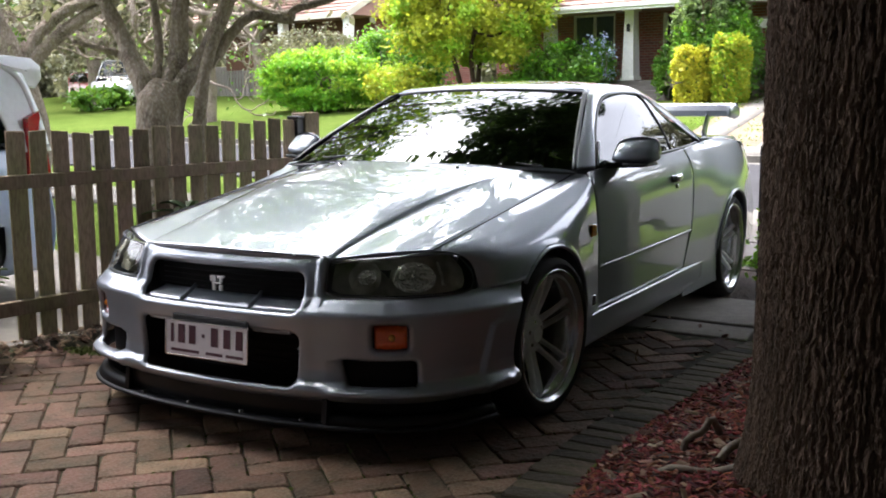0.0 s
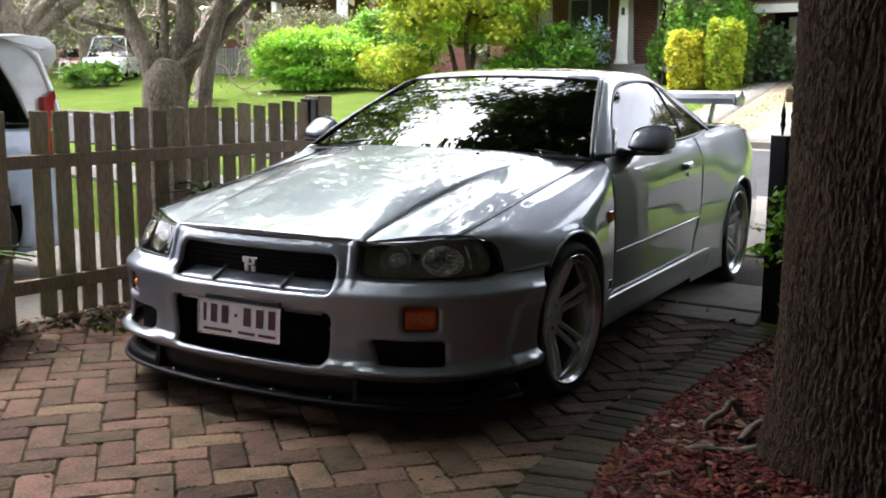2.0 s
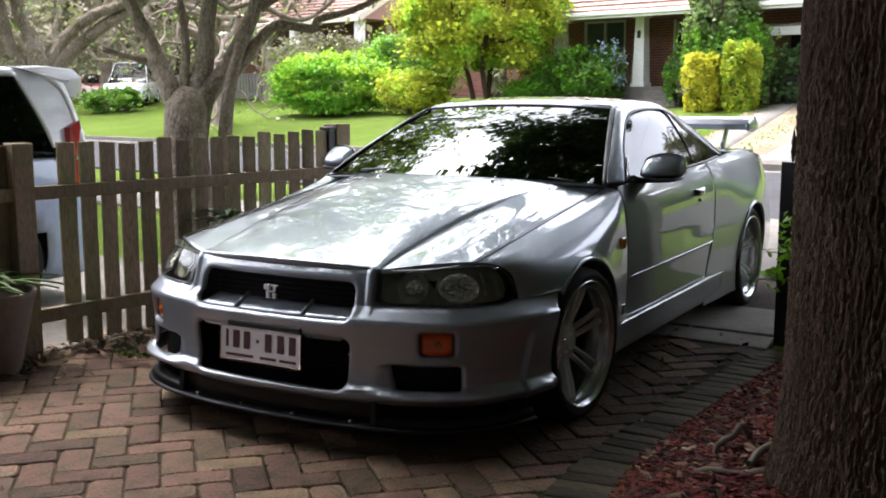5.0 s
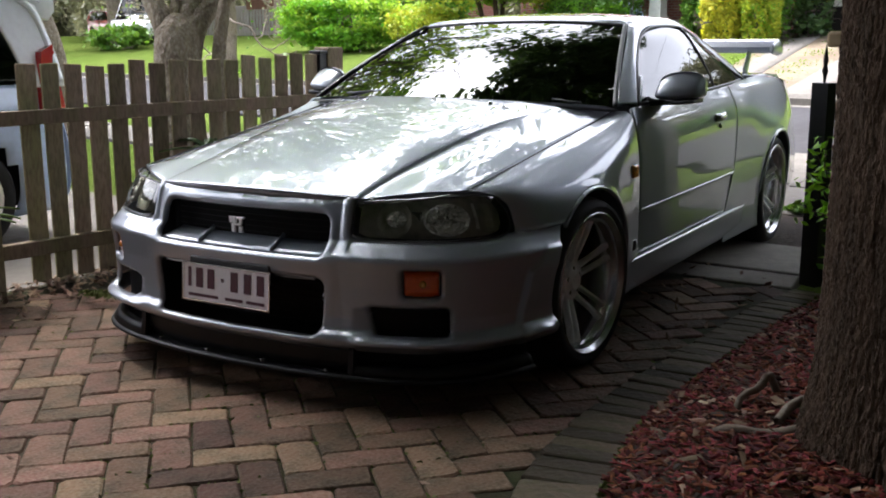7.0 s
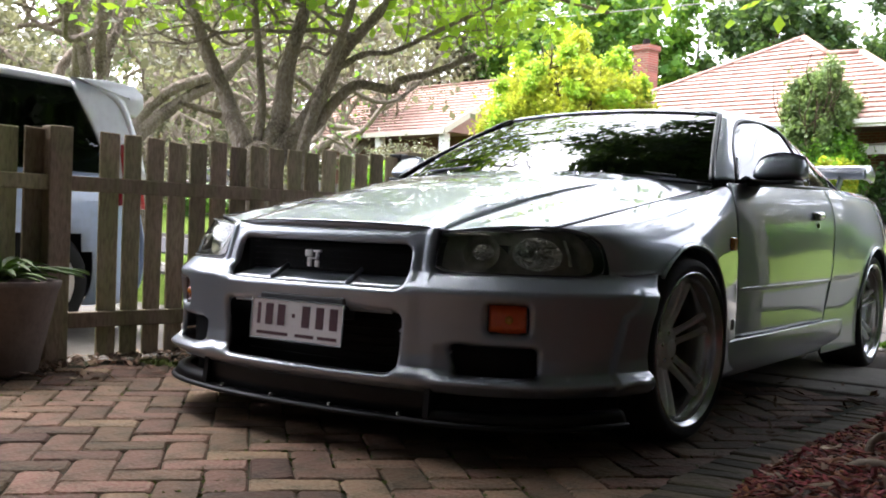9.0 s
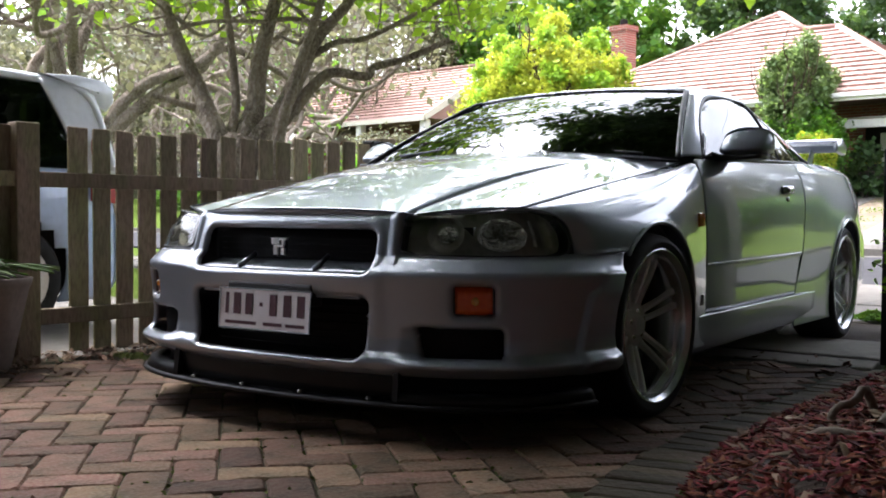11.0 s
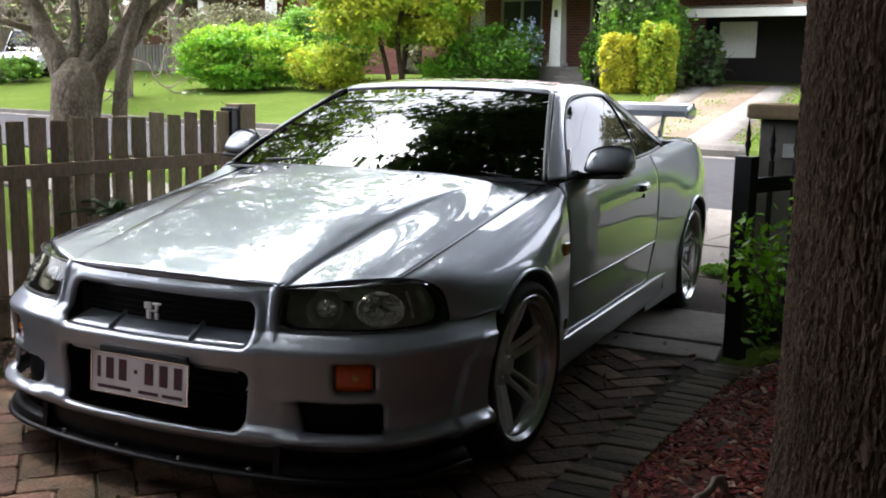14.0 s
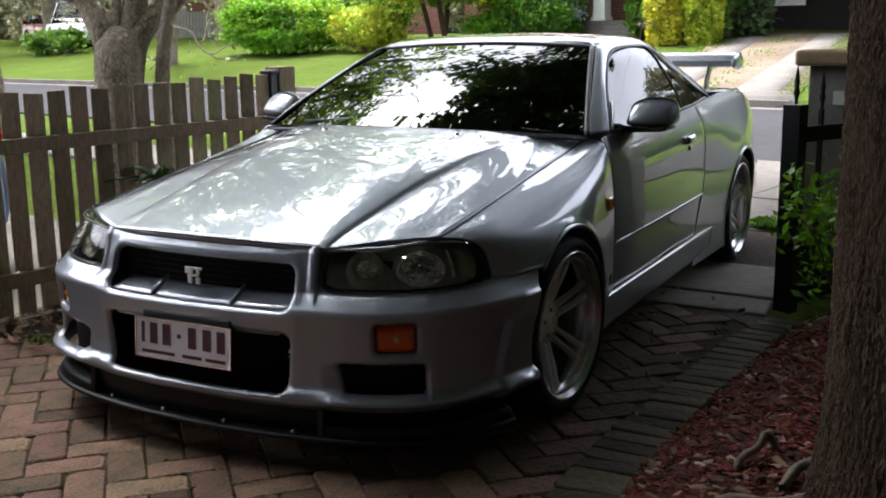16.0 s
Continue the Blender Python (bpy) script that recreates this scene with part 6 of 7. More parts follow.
def window_unit(parent, u0, u1, z0, z1, v, frame_mat):
    w = new("window")
    w.parent = parent
    box("pane", (u0 + 0.06, v + 0.05, z0 + 0.06), (u1 - 0.06, v + 0.06, z1 - 0.06), WINDOW, w)
    for lo, hi in (((u0, z0), (u0 + 0.08, z1)), ((u1 - 0.08, z0), (u1, z1)), ((u0 + 0.08, z1 - 0.08), (u1 - 0.08, z1)), ((u0 + 0.08, z0), (u1 - 0.08, z0 + 0.08)), (((u0 + u1) / 2 - 0.04, z0 + 0.08), ((u0 + u1) / 2 + 0.04, z1 - 0.08))):
        box("window_frame", (lo[0], v - 0.03, lo[1]), (hi[0], v + 0.08, hi[1]), frame_mat, w, 0.01)
    box("sill", (u0 - 0.08, v - 0.1, z0 - 0.07), (u1 + 0.08, v + 0.05, z0 - 0.004), frame_mat, w, 0.01)
    return w


hrng = np.random.default_rng(55)
H2 = tagged(base("brick_house", (-8.7, 28.9, 1.2)), "red brick house with pink tiled hip roof and white columns", "house")
H2.rotation_euler[2] = SANG
EZ = 2.95
box("front_wall", (-6.5, 1.45, -0.3), (-3.22, 1.75, EZ), BRICKWORK, H2)
box("front_wall", (-1.58, 1.45, -0.3), (0.2, 1.75, EZ), BRICKWORK, H2)
box("front_wall", (1.25, 1.45, -0.3), (6.6, 1.75, EZ), BRICKWORK, H2)
box("front_wall", (-3.22, 1.45, -0.3), (-1.58, 1.75, 1.55), BRICKWORK, H2)
box("front_wall", (-3.22, 1.45, 2.7), (-1.58, 1.75, EZ), BRICKWORK, H2)
box("front_wall", (0.2, 1.45, 2.6), (1.25, 1.75, EZ), BRICKWORK, H2)
box("side_wall", (-6.5, 1.75, -0.3), (-6.2, 9.5, EZ), BRICKWORK, H2)
box("side_wall", (6.3, 1.75, -0.3), (6.6, 9.5, EZ), BRICKWORK, H2)
box("back_wall", (-6.2, 9.2, -0.3), (6.3, 9.5, EZ), BRICKWORK, H2)
window_unit(H2, -3.22, -1.58, 1.55, 2.7, 1.5, WHITE)
# sheet across the doorway, coloured near black for the shade inside
door = box("front_door", (0.22, 1.55, 0.5), (1.23, 1.62, 2.58), SHADE, H2, 0.01)
box("door_frame", (0.2, 1.42, 0.5), (0.28, 1.55, 2.6), WHITE, H2)
box("porch_floor", (-3.2, -0.45, -0.3), (2.6, 1.44, 0.47), CONCRETE, H2, 0.02)
for k in range(3):
    box("step", (0.4, -0.75 - 0.3 * k, -0.4), (1.9, -0.46 - 0.3 * k, 0.32 - 0.15 * k), CONCRETE, H2, 0.02)
for u in (0.0, -3.0):
    col = base("column", (u, -0.2, 0.47))
    col.parent = H2
    box("plinth", (-0.24, -0.24, 0.0), (0.24, 0.24, 0.12), WHITE, col, 0.015)
    raw("shaft", [(sx * w, sy * w, z) for z, w in ((0.12, 0.20), (2.1, 0.15)) for sx, sy in ((-1, -1), (1, -1), (1, 1), (-1, 1))], [(0, 1, 5, 4), (1, 2, 6, 5), (2, 3, 7, 6), (3, 0, 4, 7)], WHITE, col)
    box("capital", (-0.22, -0.22, 2.1), (0.22, 0.22, 2.24), WHITE, col, 0.015)
lamp = base("porch_lamp", (0.0, -0.36, 1.95))
lamp.parent = H2
box("lantern", (-0.05, -0.06, 0.0), (0.05, 0.0, 0.18), POST_METAL, lamp, 0.01)
lathe("lantern_top", [(0.001, 0.25), (0.07, 0.18), (0.06, 0.17)], POST_METAL, lamp, "z", 10, centre=(0, -0.03, 0))
box("porch_beam", (-3.3, -0.42, 2.72), (6.6, -0.02, EZ - 0.02), CREAM, H2, 0.01)
box("fascia", (-6.4, -1.60, 2.50), (7.0, -1.54, 2.70), WHITE, H2, 0.01)
box("gutter", (-6.4, -1.71, 2.58), (7.0, -1.602, 2.70), WHITE, H2, 0.02)
box("soffit", (-6.3, -1.54, 2.62), (6.9, -0.43, 2.65), CREAM, H2)
box("porch_ceiling", (-6.3, -0.43, EZ - 0.004), (6.9, 1.45, EZ + 0.03), CREAM, H2)
# main pyramid A-P1 with a lower wing whose ridge V-P2 ends in a hip over the carport side
A, B, P1, P2, V_ = (-6.4, -1.6, 2.69), (7.0, -1.6, 2.69), (-0.4, 4.97, 6.30), (2.45, 3.13, 5.29), (1.3, 3.24, 5.35)
W, K, MB, DB = (7.0, 7.85, 2.69), (6.2, 7.85, 2.69), (6.2, 11.6, 2.69), (-6.4, 11.6, 2.69)
D1 = tuple(p + (q - p) * 0.72 for p, q in zip(A, P1))
roof = new("roof")
roof.parent = H2
raw("roof_deck", [A, B, P2, V_, P1, W, K, MB, DB], [(0, 1, 2, 3, 4), (1, 5, 2), (2, 5, 6, 3), (4, 3, 6, 7), (7, 8, 4), (8, 0, 4), (0, 8, 7, 6, 5, 1)], ROOF_TILE, roof)
tiled_slope("roof_tiles", A, B, P2, D1, roof, hrng)
tiled_slope("roof_tiles", D1, V_, P1, P1, roof, hrng)
tiled_slope("roof_tiles", DB, A, P1, P1, roof, hrng)
tiled_slope("roof_tiles", B, W, P2, P2, roof, hrng)
for p, q in ((A, P1), (B, P2), (P1, V_), (V_, P2)):
    rail("ridge_cap", [np.array(p) + (0, 0, 0.06), np.array(q) + (0, 0, 0.06)], 0.26, 0.16, ROOF_TILE, roof)
chim = base("chimney", (-5.56, 3.2, 4.1))
chim.parent = H2
box("chimney_shaft", (-0.32, -0.32, -1.5), (0.32, 0.32, 2.0), BRICKWORK, chim)
box("crown_course", (-0.38, -0.38, 2.0), (0.38, 0.38, 2.2), BRICKWORK, chim)
lathe("pot", [(0.13, 2.2), (0.15, 2.25), (0.12, 2.45)], SHADE, chim, "z", 14)

# carport at the end of the far drive
cp = tagged(base("carport", (-4.35, 27.4, 1.1)), "dark open carport with a white beam and brick pier", "carport")
cp.rotation_euler[2] = SANG
box("beam", (-0.4, 0.0, 1.95), (3.6, 0.14, 2.18), WHITE, cp, 0.01)
box("roof_sheet", (-0.4, 0.0, 2.19), (3.6, 2.04, 2.24), RENDER_GREY, cp)
# back and side walls added near black: the carport's shade as colour
box("back_wall", (-0.4, 1.9, -0.3), (3.6, 2.04, 2.18), SHADE, cp)
# white panel added for the bright view through the open back
box("store_door", (0.05, 1.84, 0.9), (1.15, 1.89, 1.92), WHITE, cp, 0.01)
box("side_wall", (3.45, 0.2, -0.3), (3.6, 1.9, 2.18), SHADE, cp)
for u in (-0.36, 3.4):
    box("pier", (u, -0.05, -0.2), (u + 0.16, 0.15, 1.94), RENDER_GREY, cp, 0.01)
box("floor_slab", (-0.4, 0.2, -0.35), (3.6, 1.9, 0.03), EARTH, cp)
bin_ = tagged(base("wheelie_bin", (-4.0, 28.2, 1.15)), "dark green wheelie bin with a yellow lid in the carport", "bin")
box("body", (-0.28, -0.3, 0.03), (0.28, 0.3, 0.95), SHADE, bin_, 0.04)
box("lid", (-0.31, -0.34, 0.95), (0.31, 0.34, 1.02), LEAF_GOLD, bin_, 0.03)
for u in (-0.26, 0.26):
    lathe("bin_wheel", [(0.001, u - 0.03), (0.1, u - 0.03), (0.1, u + 0.03), (0.001, u + 0.03)], RUBBER, bin_, "x", 14, centre=(0, 0.25, 0.1))
bush("bin_shrub", (-3.9, 27.2), (0.5, 0.5, 0.8), LEAF_DARK, "dark green shrub beside the carport pier", n=1200, size=0.11, seed=63, k=40)

H1 = tagged(base("gabled_house", (-21.6, 32.2, 1.25)), "brick house with pink tiled gable roof and white porch post", "house")
H1.rotation_euler[2] = SANG
EZ1 = 3.2
box("front_wall", (-10.0, 1.6, -0.3), (-0.5, 1.9, EZ1), HOUSE_BRICK, H1)
box("side_wall", (-0.8, 1.9, -0.3), (-0.5, 8.4, EZ1), BRICKWORK, H1)
box("side_wall", (-10.0, 1.9, -0.3), (-9.7, 8.4, EZ1), BRICKWORK, H1)
box("back_wall", (-9.7, 8.1, -0.3), (-0.8, 8.4, EZ1), BRICKWORK, H1)
window_unit(H1, -2.9, -1.5, 1.0, 2.5, 1.58, WHITE)
window_unit(H1, -6.2, -4.6, 1.0, 2.5, 1.58, WHITE)
roof1 = new("roof")
roof1.parent = H1
a1, b1, c1, d1, e1, f1 = (-10.8, -0.4, EZ1), (0.25, -0.4, EZ1), (0.25, 9.2, EZ1), (-10.8, 9.2, EZ1), (-10.8, 4.4, 5.85), (0.25, 4.4, 5.85)
raw("roof_deck", [a1, b1, c1, d1, e1, f1], [(0, 1, 5, 4), (2, 3, 4, 5), (1, 2, 5), (3, 0, 4), (3, 2, 1, 0)], ROOF_TILE, roof1)
tiled_slope("roof_tiles", a1, b1, f1, e1, roof1, hrng)
rail("barge_board", [(0.30, -0.45, EZ1 + 0.02), (0.30, 4.4, 5.9)], 0.05, 0.26, CREAM, roof1, square=True)
rail("barge_board", [(0.30, 9.25, EZ1 + 0.02), (0.30, 4.4, 5.9)], 0.05, 0.26, CREAM, roof1, square=True)
rail("ridge_cap", [(-10.8, 4.4, 5.92), (0.3, 4.4, 5.92)], 0.28, 0.16, ROOF_TILE, roof1)
box("fascia", (-10.8, -0.46, EZ1 - 0.1), (0.25, -0.41, EZ1 + 0.08), CREAM, roof1)
for u in (-0.1, -4.0):
    box("porch_post", (u - 0.16, -0.2, -0.2), (u + 0.16, 0.12, EZ1 - 0.02), WHITE, H1, 0.02)

# pale paling fence and lattice behind the lawn
bf = tagged(base("far_fence", (-44.0, 38.0, 1.2)), "pale timber paling fence at the back of the lawn", "fence")
bf.rotation_euler[2] = SANG
for k in range(70):
    box("paling", (k * 0.22, 0, 0.0), (k * 0.22 + 0.15, 0.03, 1.3), RENDER_GREY, bf)
for z in (0.25, 1.0):
    box("rail", (0, 0.03, z), (15.4, 0.07, z + 0.08), RENDER_GREY, bf)
tagged(box("side_fence", (-32.2, 36.0, 1.0), (-29.0, 36.15, 2.7), RENDER_GREY, None, 0.02), "grey weathered boundary fence panel under the trees", "fence")

# power lines
pw = tagged(base("power_line", (0, 0, 0)), "thin pale overhead power cables over the street", "cable")
for k, z in enumerate((6.6, 7.0)):
    pts = []
    for t in np.linspace(0, 1, 24):
        x, y = street(-70 + 130 * t, 15.0 + 0.5 * k)
        pts.append((x, y, z + 0.9 * (2 * t - 1) ** 2 if k else 4.62 - 0.042 * (-70 + 130 * t)))
    rail("cable", pts, 0.022, 0.022, RENDER_GREY, pw, sides=5)


# ---- parked cars beyond the fence ----
def simple_car(at, rz, length, width, height, label, paint, lower, rear_spoiler=True, boxy=0.0):
    """A hatchback from lofted sections; nose towards -y, tail at y = 0."""
    c = tagged(base("hatchback_car", at, rz), label, "car")
    h, w = height, width / 2
    ys = [0.0, -0.06, -0.35, -0.9, -1.6, -2.3, -2.9, -3.5, -length + 0.12, -length]
    belt = [0.90, 0.92, 0.93, 0.93, 0.92, 0.90, 0.88, 0.82, 0.70, 0.55]
    for s in (1, -1):
        rows = [[(s * w * f, y, z) for f, z in ((0.90, 0.16), (1.0, 0.30), (1.0, 0.55), (0.985, 0.75), (0.95, b))] for y, b in zip(ys, belt)]
        for q, (y, f) in enumerate(zip(ys, (0.86, 0.93, 0.99, 1, 1, 1, 1, 0.99, 0.9, 0.75))):
            rows[q] = [(x * f, yy, z) for x, yy, z in rows[q]]
        g = loft(rows, 60, 20)
        ctr = (g[:-1, :-1] + g[1:, 1:]) / 2
        keep = np.ones(ctr.shape[:2], bool)
        for hy in (-0.72, -length + 0.8):
            keep &= np.hypot(ctr[..., 1] - hy, ctr[..., 2] - 0.30) > 0.33
        panel("body_side", g, lower, c, (s, 0, 0), keep, 0.01)
        top = [(-0.22, h - 0.03, 0.66), (-0.6, h, 0.67), (-1.4, h + 0.01, 0.68), (-2.0, h - 0.02, 0.66)]
        rail("roof_side", [(s * w * 0.95, -0.05, 0.92), (s * w * 0.86, -0.06, 1.12), (s * w * 0.76, -0.14, h - 0.10), (s * w * 0.70, -0.5, h - 0.035), (s * w * 0.69, -1.5, h - 0.03), (s * w * 0.72, -2.1, h - 0.12), (s * w * 0.90, -2.85, 0.90)], [0.05, 0.06, 0.07, 0.07, 0.07, 0.07, 0.07], 0.04, paint, c, n=50, up=(s * 0.7, 0, 0.7), sides=10)
        gl = [[(s * w * 0.96, y0, 0.92), (s * w * 0.86, y1, 1.12), (s * w * 0.745, y2, h - 0.07)] for y0, y1, y2 in ((-0.26, -0.29, -0.40), (-1.0, -1.0, -1.0), (-1.8, -1.75, -1.65), (-2.75, -2.5, -2.12))]
        pil = [[(s * w * 0.96, y0, 0.90), (s * w * 0.875, y1, 1.12), (s * w * 0.75, y2, h - 0.04)] for y0, y1, y2 in ((-0.02, -0.03, -0.09), (-0.12, -0.14, -0.22), (-0.20, -0.23, -0.33), (-0.28, -0.32, -0.44))]
        panel("rear_pillar", loft(pil, 14, 10), paint, c, (s, 0, 0.3), thick=0.01)
        panel("side_window", loft(gl, 30, 10), CAR_GLASS, c, (s, 0, 0.3), thick=0)
        rail("window_pillar", [(s * w * 0.965, -1.0, 0.92), (s * w * 0.87, -1.0, 1.12), (s * w * 0.755, -1.0, h - 0.06)], 0.07, 0.02, BLACK_TRIM, c, n=8, up=(s, 0, 0.3))
        tl = raw("tail_lamp", [(s * w * a, y, z) for a, y, z in ((0.80, 0.0, 0.74), (0.93, -0.03, 0.72), (0.97, -0.22, 0.74), (0.92, -0.17, 1.10), (0.87, -0.06, 1.14), (0.79, -0.02, 1.12))], [(0, 1, 4, 5), (1, 2, 3, 4)], RED_LENS, c)
        solid(tl, 0.04, 0)
        for hy in (-0.72, -length + 0.8):
            wh = base("wheel", (s * (w - 0.10), hy, 0.30))
            wh.parent = c
            lathe("tyre", [(0.20, s * 0.09), (0.27, s * 0.10), (0.30, s * 0.06), (0.30, -s * 0.08)], RUBBER, wh, "x", 32)
            lathe("rim", [(0.001, s * 0.07), (0.06, s * 0.08), (0.12, s * 0.06), (0.20, s * 0.09)], ALLOY, wh, "x", 24)
    RFp = [[(w * 0.70 * u, y, z - 0.03 * u * u) for u in (-1, -0.5, 0, 0.5, 1)] for y, z in ((-0.10, h - 0.03), (-0.7, h), (-1.5, h + 0.01), (-2.1, h - 0.06))]
    panel("roof", loft(RFp, 20, 12), paint, c, (0, 0, 1), thick=0.01)
    RW_ = [[(w * f * u, y - 0.06 * u * u, z) for u in (-1, 0, 1)] for f, y, z in ((0.88, 0.0, 0.93), (0.80, -0.03, 1.15), (0.70, -0.10, h - 0.06))]
    panel("rear_window", loft(RW_, 10, 10), CAR_GLASS, c, (0, 1, 0.2), thick=0)
    FW_ = [[(w * f * u, y + 0.06 * u * u, z) for u in (-1, 0, 1)] for f, y, z in ((0.90, -2.9, 0.88), (0.80, -2.5, 1.12), (0.70, -2.1, h - 0.07))]
    panel("windscreen", loft(FW_, 10, 10), CAR_GLASS, c, (0, -1, 0.4), thick=0)
    TG = [[(w * f * u, y - 0.05 * u * u, z) for u in (-1, -0.5, 0, 0.5, 1)] for f, y, z in ((0.88, 0.0, 0.92), (0.90, 0.03, 0.7), (0.92, 0.06, 0.5), (0.90, 0.05, 0.28), (0.84, 0.0, 0.16))]
    panel("tailgate", loft(TG, 20, 16), lower, c, (0, 1, 0), thick=0.01)
    BN = [[(w * f * u, y, z - 0.05 * u * u) for u in (-1, -0.5, 0, 0.5, 1)] for f, y, z in ((0.93, -2.85, 0.91), (0.95, -3.4, 0.86), (0.85, -length + 0.1, 0.72), (0.75, -length, 0.55))]
    panel("bonnet", loft(BN, 16, 12), paint, c, (0, 0, 1), thick=0.01)
    if rear_spoiler:
        ring = np.array([(-0.42, 0.0), (-0.2, 0.012), (0.0, 0.0), (0.07, -0.05), (0.075, -0.13), (0.02, -0.19), (-0.06, -0.17), (-0.14, -0.08), (-0.30, -0.03), (-0.42, 0.0)])
        mid_r = np.array((-0.05, -0.08))
        SPO = []
        for u, q in ((-1.0, 0.05), (-0.985, 0.8), (-0.93, 1.0), (-0.5, 1.0), (0, 1.0), (0.5, 1.0), (0.93, 1.0), (0.985, 0.8), (1.0, 0.05)):
            rg = mid_r + (ring - mid_r) * q
            SPO.append([(w * 0.78 * u, y + 0.03 * (1 - u * u), h - 0.012 * u * u + z) for y, z in rg])
        panel("roof_spoiler", spline(np.array(SPO), 30), paint, c, (0, 0, 1), thick=0.0)
    box("tub", (-w * 0.8, -length + 0.4, 0.2), (w * 0.8, -0.15, 0.85), DARK, c, 0.05)
    return c


simple_car((-3.66, 1.82, -0.02), 0, 4.2, 1.66, 1.48, "white hatchback parked behind the fence, blue reflections coloured into its lower side", VAN_WHITE, VAN_MIRRORED_BLUE)
c2 = simple_car((-35.2, 33.4, 1.15), 35, 3.8, 1.9, 1.85, "old white car parked at the back of the far lawn", CAR_WHITE, CAR_WHITE, False)
simple_car((-41.5, 36.2, 1.2), 70, 4.0, 1.7, 1.4, "small red car parked beyond the far lawn", CAR_RED, CAR_RED, False)

# ---- potted plant and planting by the fence ----
pot = tagged(base("plant_pot", (-1.74, 0.13, 0.0)), "pale clay pot with arching strap leaves against the fence", "pot")
lathe("pot_body", [(0.001, 0.0), (0.15, 0.0), (0.165, 0.02), (0.20, 0.18), (0.235, 0.34), (0.245, 0.36), (0.25, 0.385), (0.235, 0.39), (0.225, 0.37), (0.21, 0.33), (0.001, 0.325)], TERRACE_POT, pot, "z", 40)
prng = np.random.default_rng(70)


def strap(parent, at, n, length, mat, rng, width=0.035, name="strap_leaf"):
    """Arching strap leaves from one crown."""
    for k in range(n):
        a, l = rng.uniform(0, 6.28), length * rng.uniform(0.6, 1.15)
        up = rng.uniform(0.5, 1.3)
        t = np.linspace(0, 1, 8)
        r = l * t * (0.75 + 0.25 * t) / (1 + up * 0.4)
        z = l * up * 0.75 * (t - 0.75 * t * t)
        wd = width * np.sin(np.pi * np.clip(t * 0.85 + 0.15, 0, 1)) ** 0.7
        c = np.stack([r * math.cos(a), r * math.sin(a), z], 1) + np.asarray(at)
        sd = np.array((-math.sin(a), math.cos(a), 0))
        g = np.stack([c - sd * wd[:, None] / 2, c + (0, 0, -0.006), c + sd * wd[:, None] / 2], 1)
        panel(name, g, mat, parent, (0, 0, 1), thick=0.002)


strap(pot, (0, 0, 0.36), 46, 0.47, STRAP_LEAF, prng)
cl = tagged(base("strap_plant", (-1.55, 1.62, 0.0)), "dark strap-leaved plant between car and fence", "plant")
strap(cl, (0, 0, 0.55), 26, 0.32, LEAF_DARK, prng, 0.05)
tubes("stem", [([(0, 0, -0.02), (0.02, 0, 0.3), (0, 0, 0.58)], 0.03, 0.025)], TWIG, cl, 7)


def leafy(name, at, label, n, radii, size, mat, seed):
    rng = np.random.default_rng(seed)
    b = tagged(base(name, at), label, "shrub")
    st, tips = [], []
    for k in range(9):
        a = rng.uniform(0, 6.28)
        branch_out(rng, (0, 0, -0.03), (0.55 * math.cos(a), 0.55 * math.sin(a), 1), radii[2] * 1.5, 0.007, 1, st, bend=0.2, n=6, fork=3)
    tubes("stem_work", st, TWIG, b, 5)
    e = np.concatenate([q[0][len(q[0]) // 3:] for q in st])
    c = e[rng.integers(0, len(e), n)] + rng.normal(size=(n, 3)) * 0.035
    quads("foliage", c, size, mat, b, rng, 0.0, 2.2)
    return b


leafy("gate_shrub", (1.61, 2.22, 0.16), "fresh green broad-leaved shrub beside the open gate", 640, (0.2, 0.2, 0.32), 0.024, LEAF_BRIGHT, 81)

# leaf litter along the fence and loose leaves on the paving
def litter(name, n, place, size, label, seed):
    rng = np.random.default_rng(seed)
    V, F = [], []
    for k in range(n):
        x, y = place(rng)
        s = size * rng.uniform(0.5, 1.4)
        r = Euler((rng.normal() * 0.35, rng.normal() * 0.35, rng.uniform(0, 6.28))).to_matrix()
        o = Vector((x, y, 0.012 + rng.uniform(0, 0.014)))
        q = len(V)
        for a, b, c in ((-1, 0, 0.1), (-0.2, -0.4, 0), (1, 0, 0.18), (-0.1, 0.4, 0.05)):
            V.append(tuple(o + r @ Vector((a * s, b * s, c * s))))
        F += [(q, q + 1, q + 2), (q, q + 2, q + 3)]
    return tagged(raw(name, V, F, DEAD_LEAF, None), label, "leaf litter", kind="stuff")


def by_fence(rng):
    y = rng.uniform(-0.6, 2.3)
    x0 = FA[0] + (FB[0] - FA[0]) * (FA[1] - y) / (FA[1] - FB[1])
    return x0 + abs(rng.normal()) * 0.22 + 0.02, y


litter("fence_litter", 1500, by_fence, 0.024, "dry brown leaves drifted along the fence foot", 91)
litter("loose_leaves", 70, lambda r: (r.uniform(0.55, 1.2), r.uniform(0.9, 2.7)), 0.024, "scattered dry leaves on the shaded paving", 92)
litter("loose_leaves", 40, lambda r: (r.uniform(-1.7, 1.0), r.uniform(-1.4, 0.6)), 0.02, "few dry leaves on the brick paving", 93)
tagged(bush("ground_weed", (-1.28, 0.62, 0.0), (0.14, 0.08, 0.006), EDGE_MOSS, "low green weeds between the bricks", "weed", n=160, size=0.016, seed=95, k=14, stems=2), "low green weeds between the bricks")
bush("verge_grass", (0.87, 4.75, -0.02), (0.15, 0.13, 0.035), LEAF_MID, "tuft of bright grass beside the footpath", "grass", n=400, size=0.035, seed=96, k=20, stems=2)

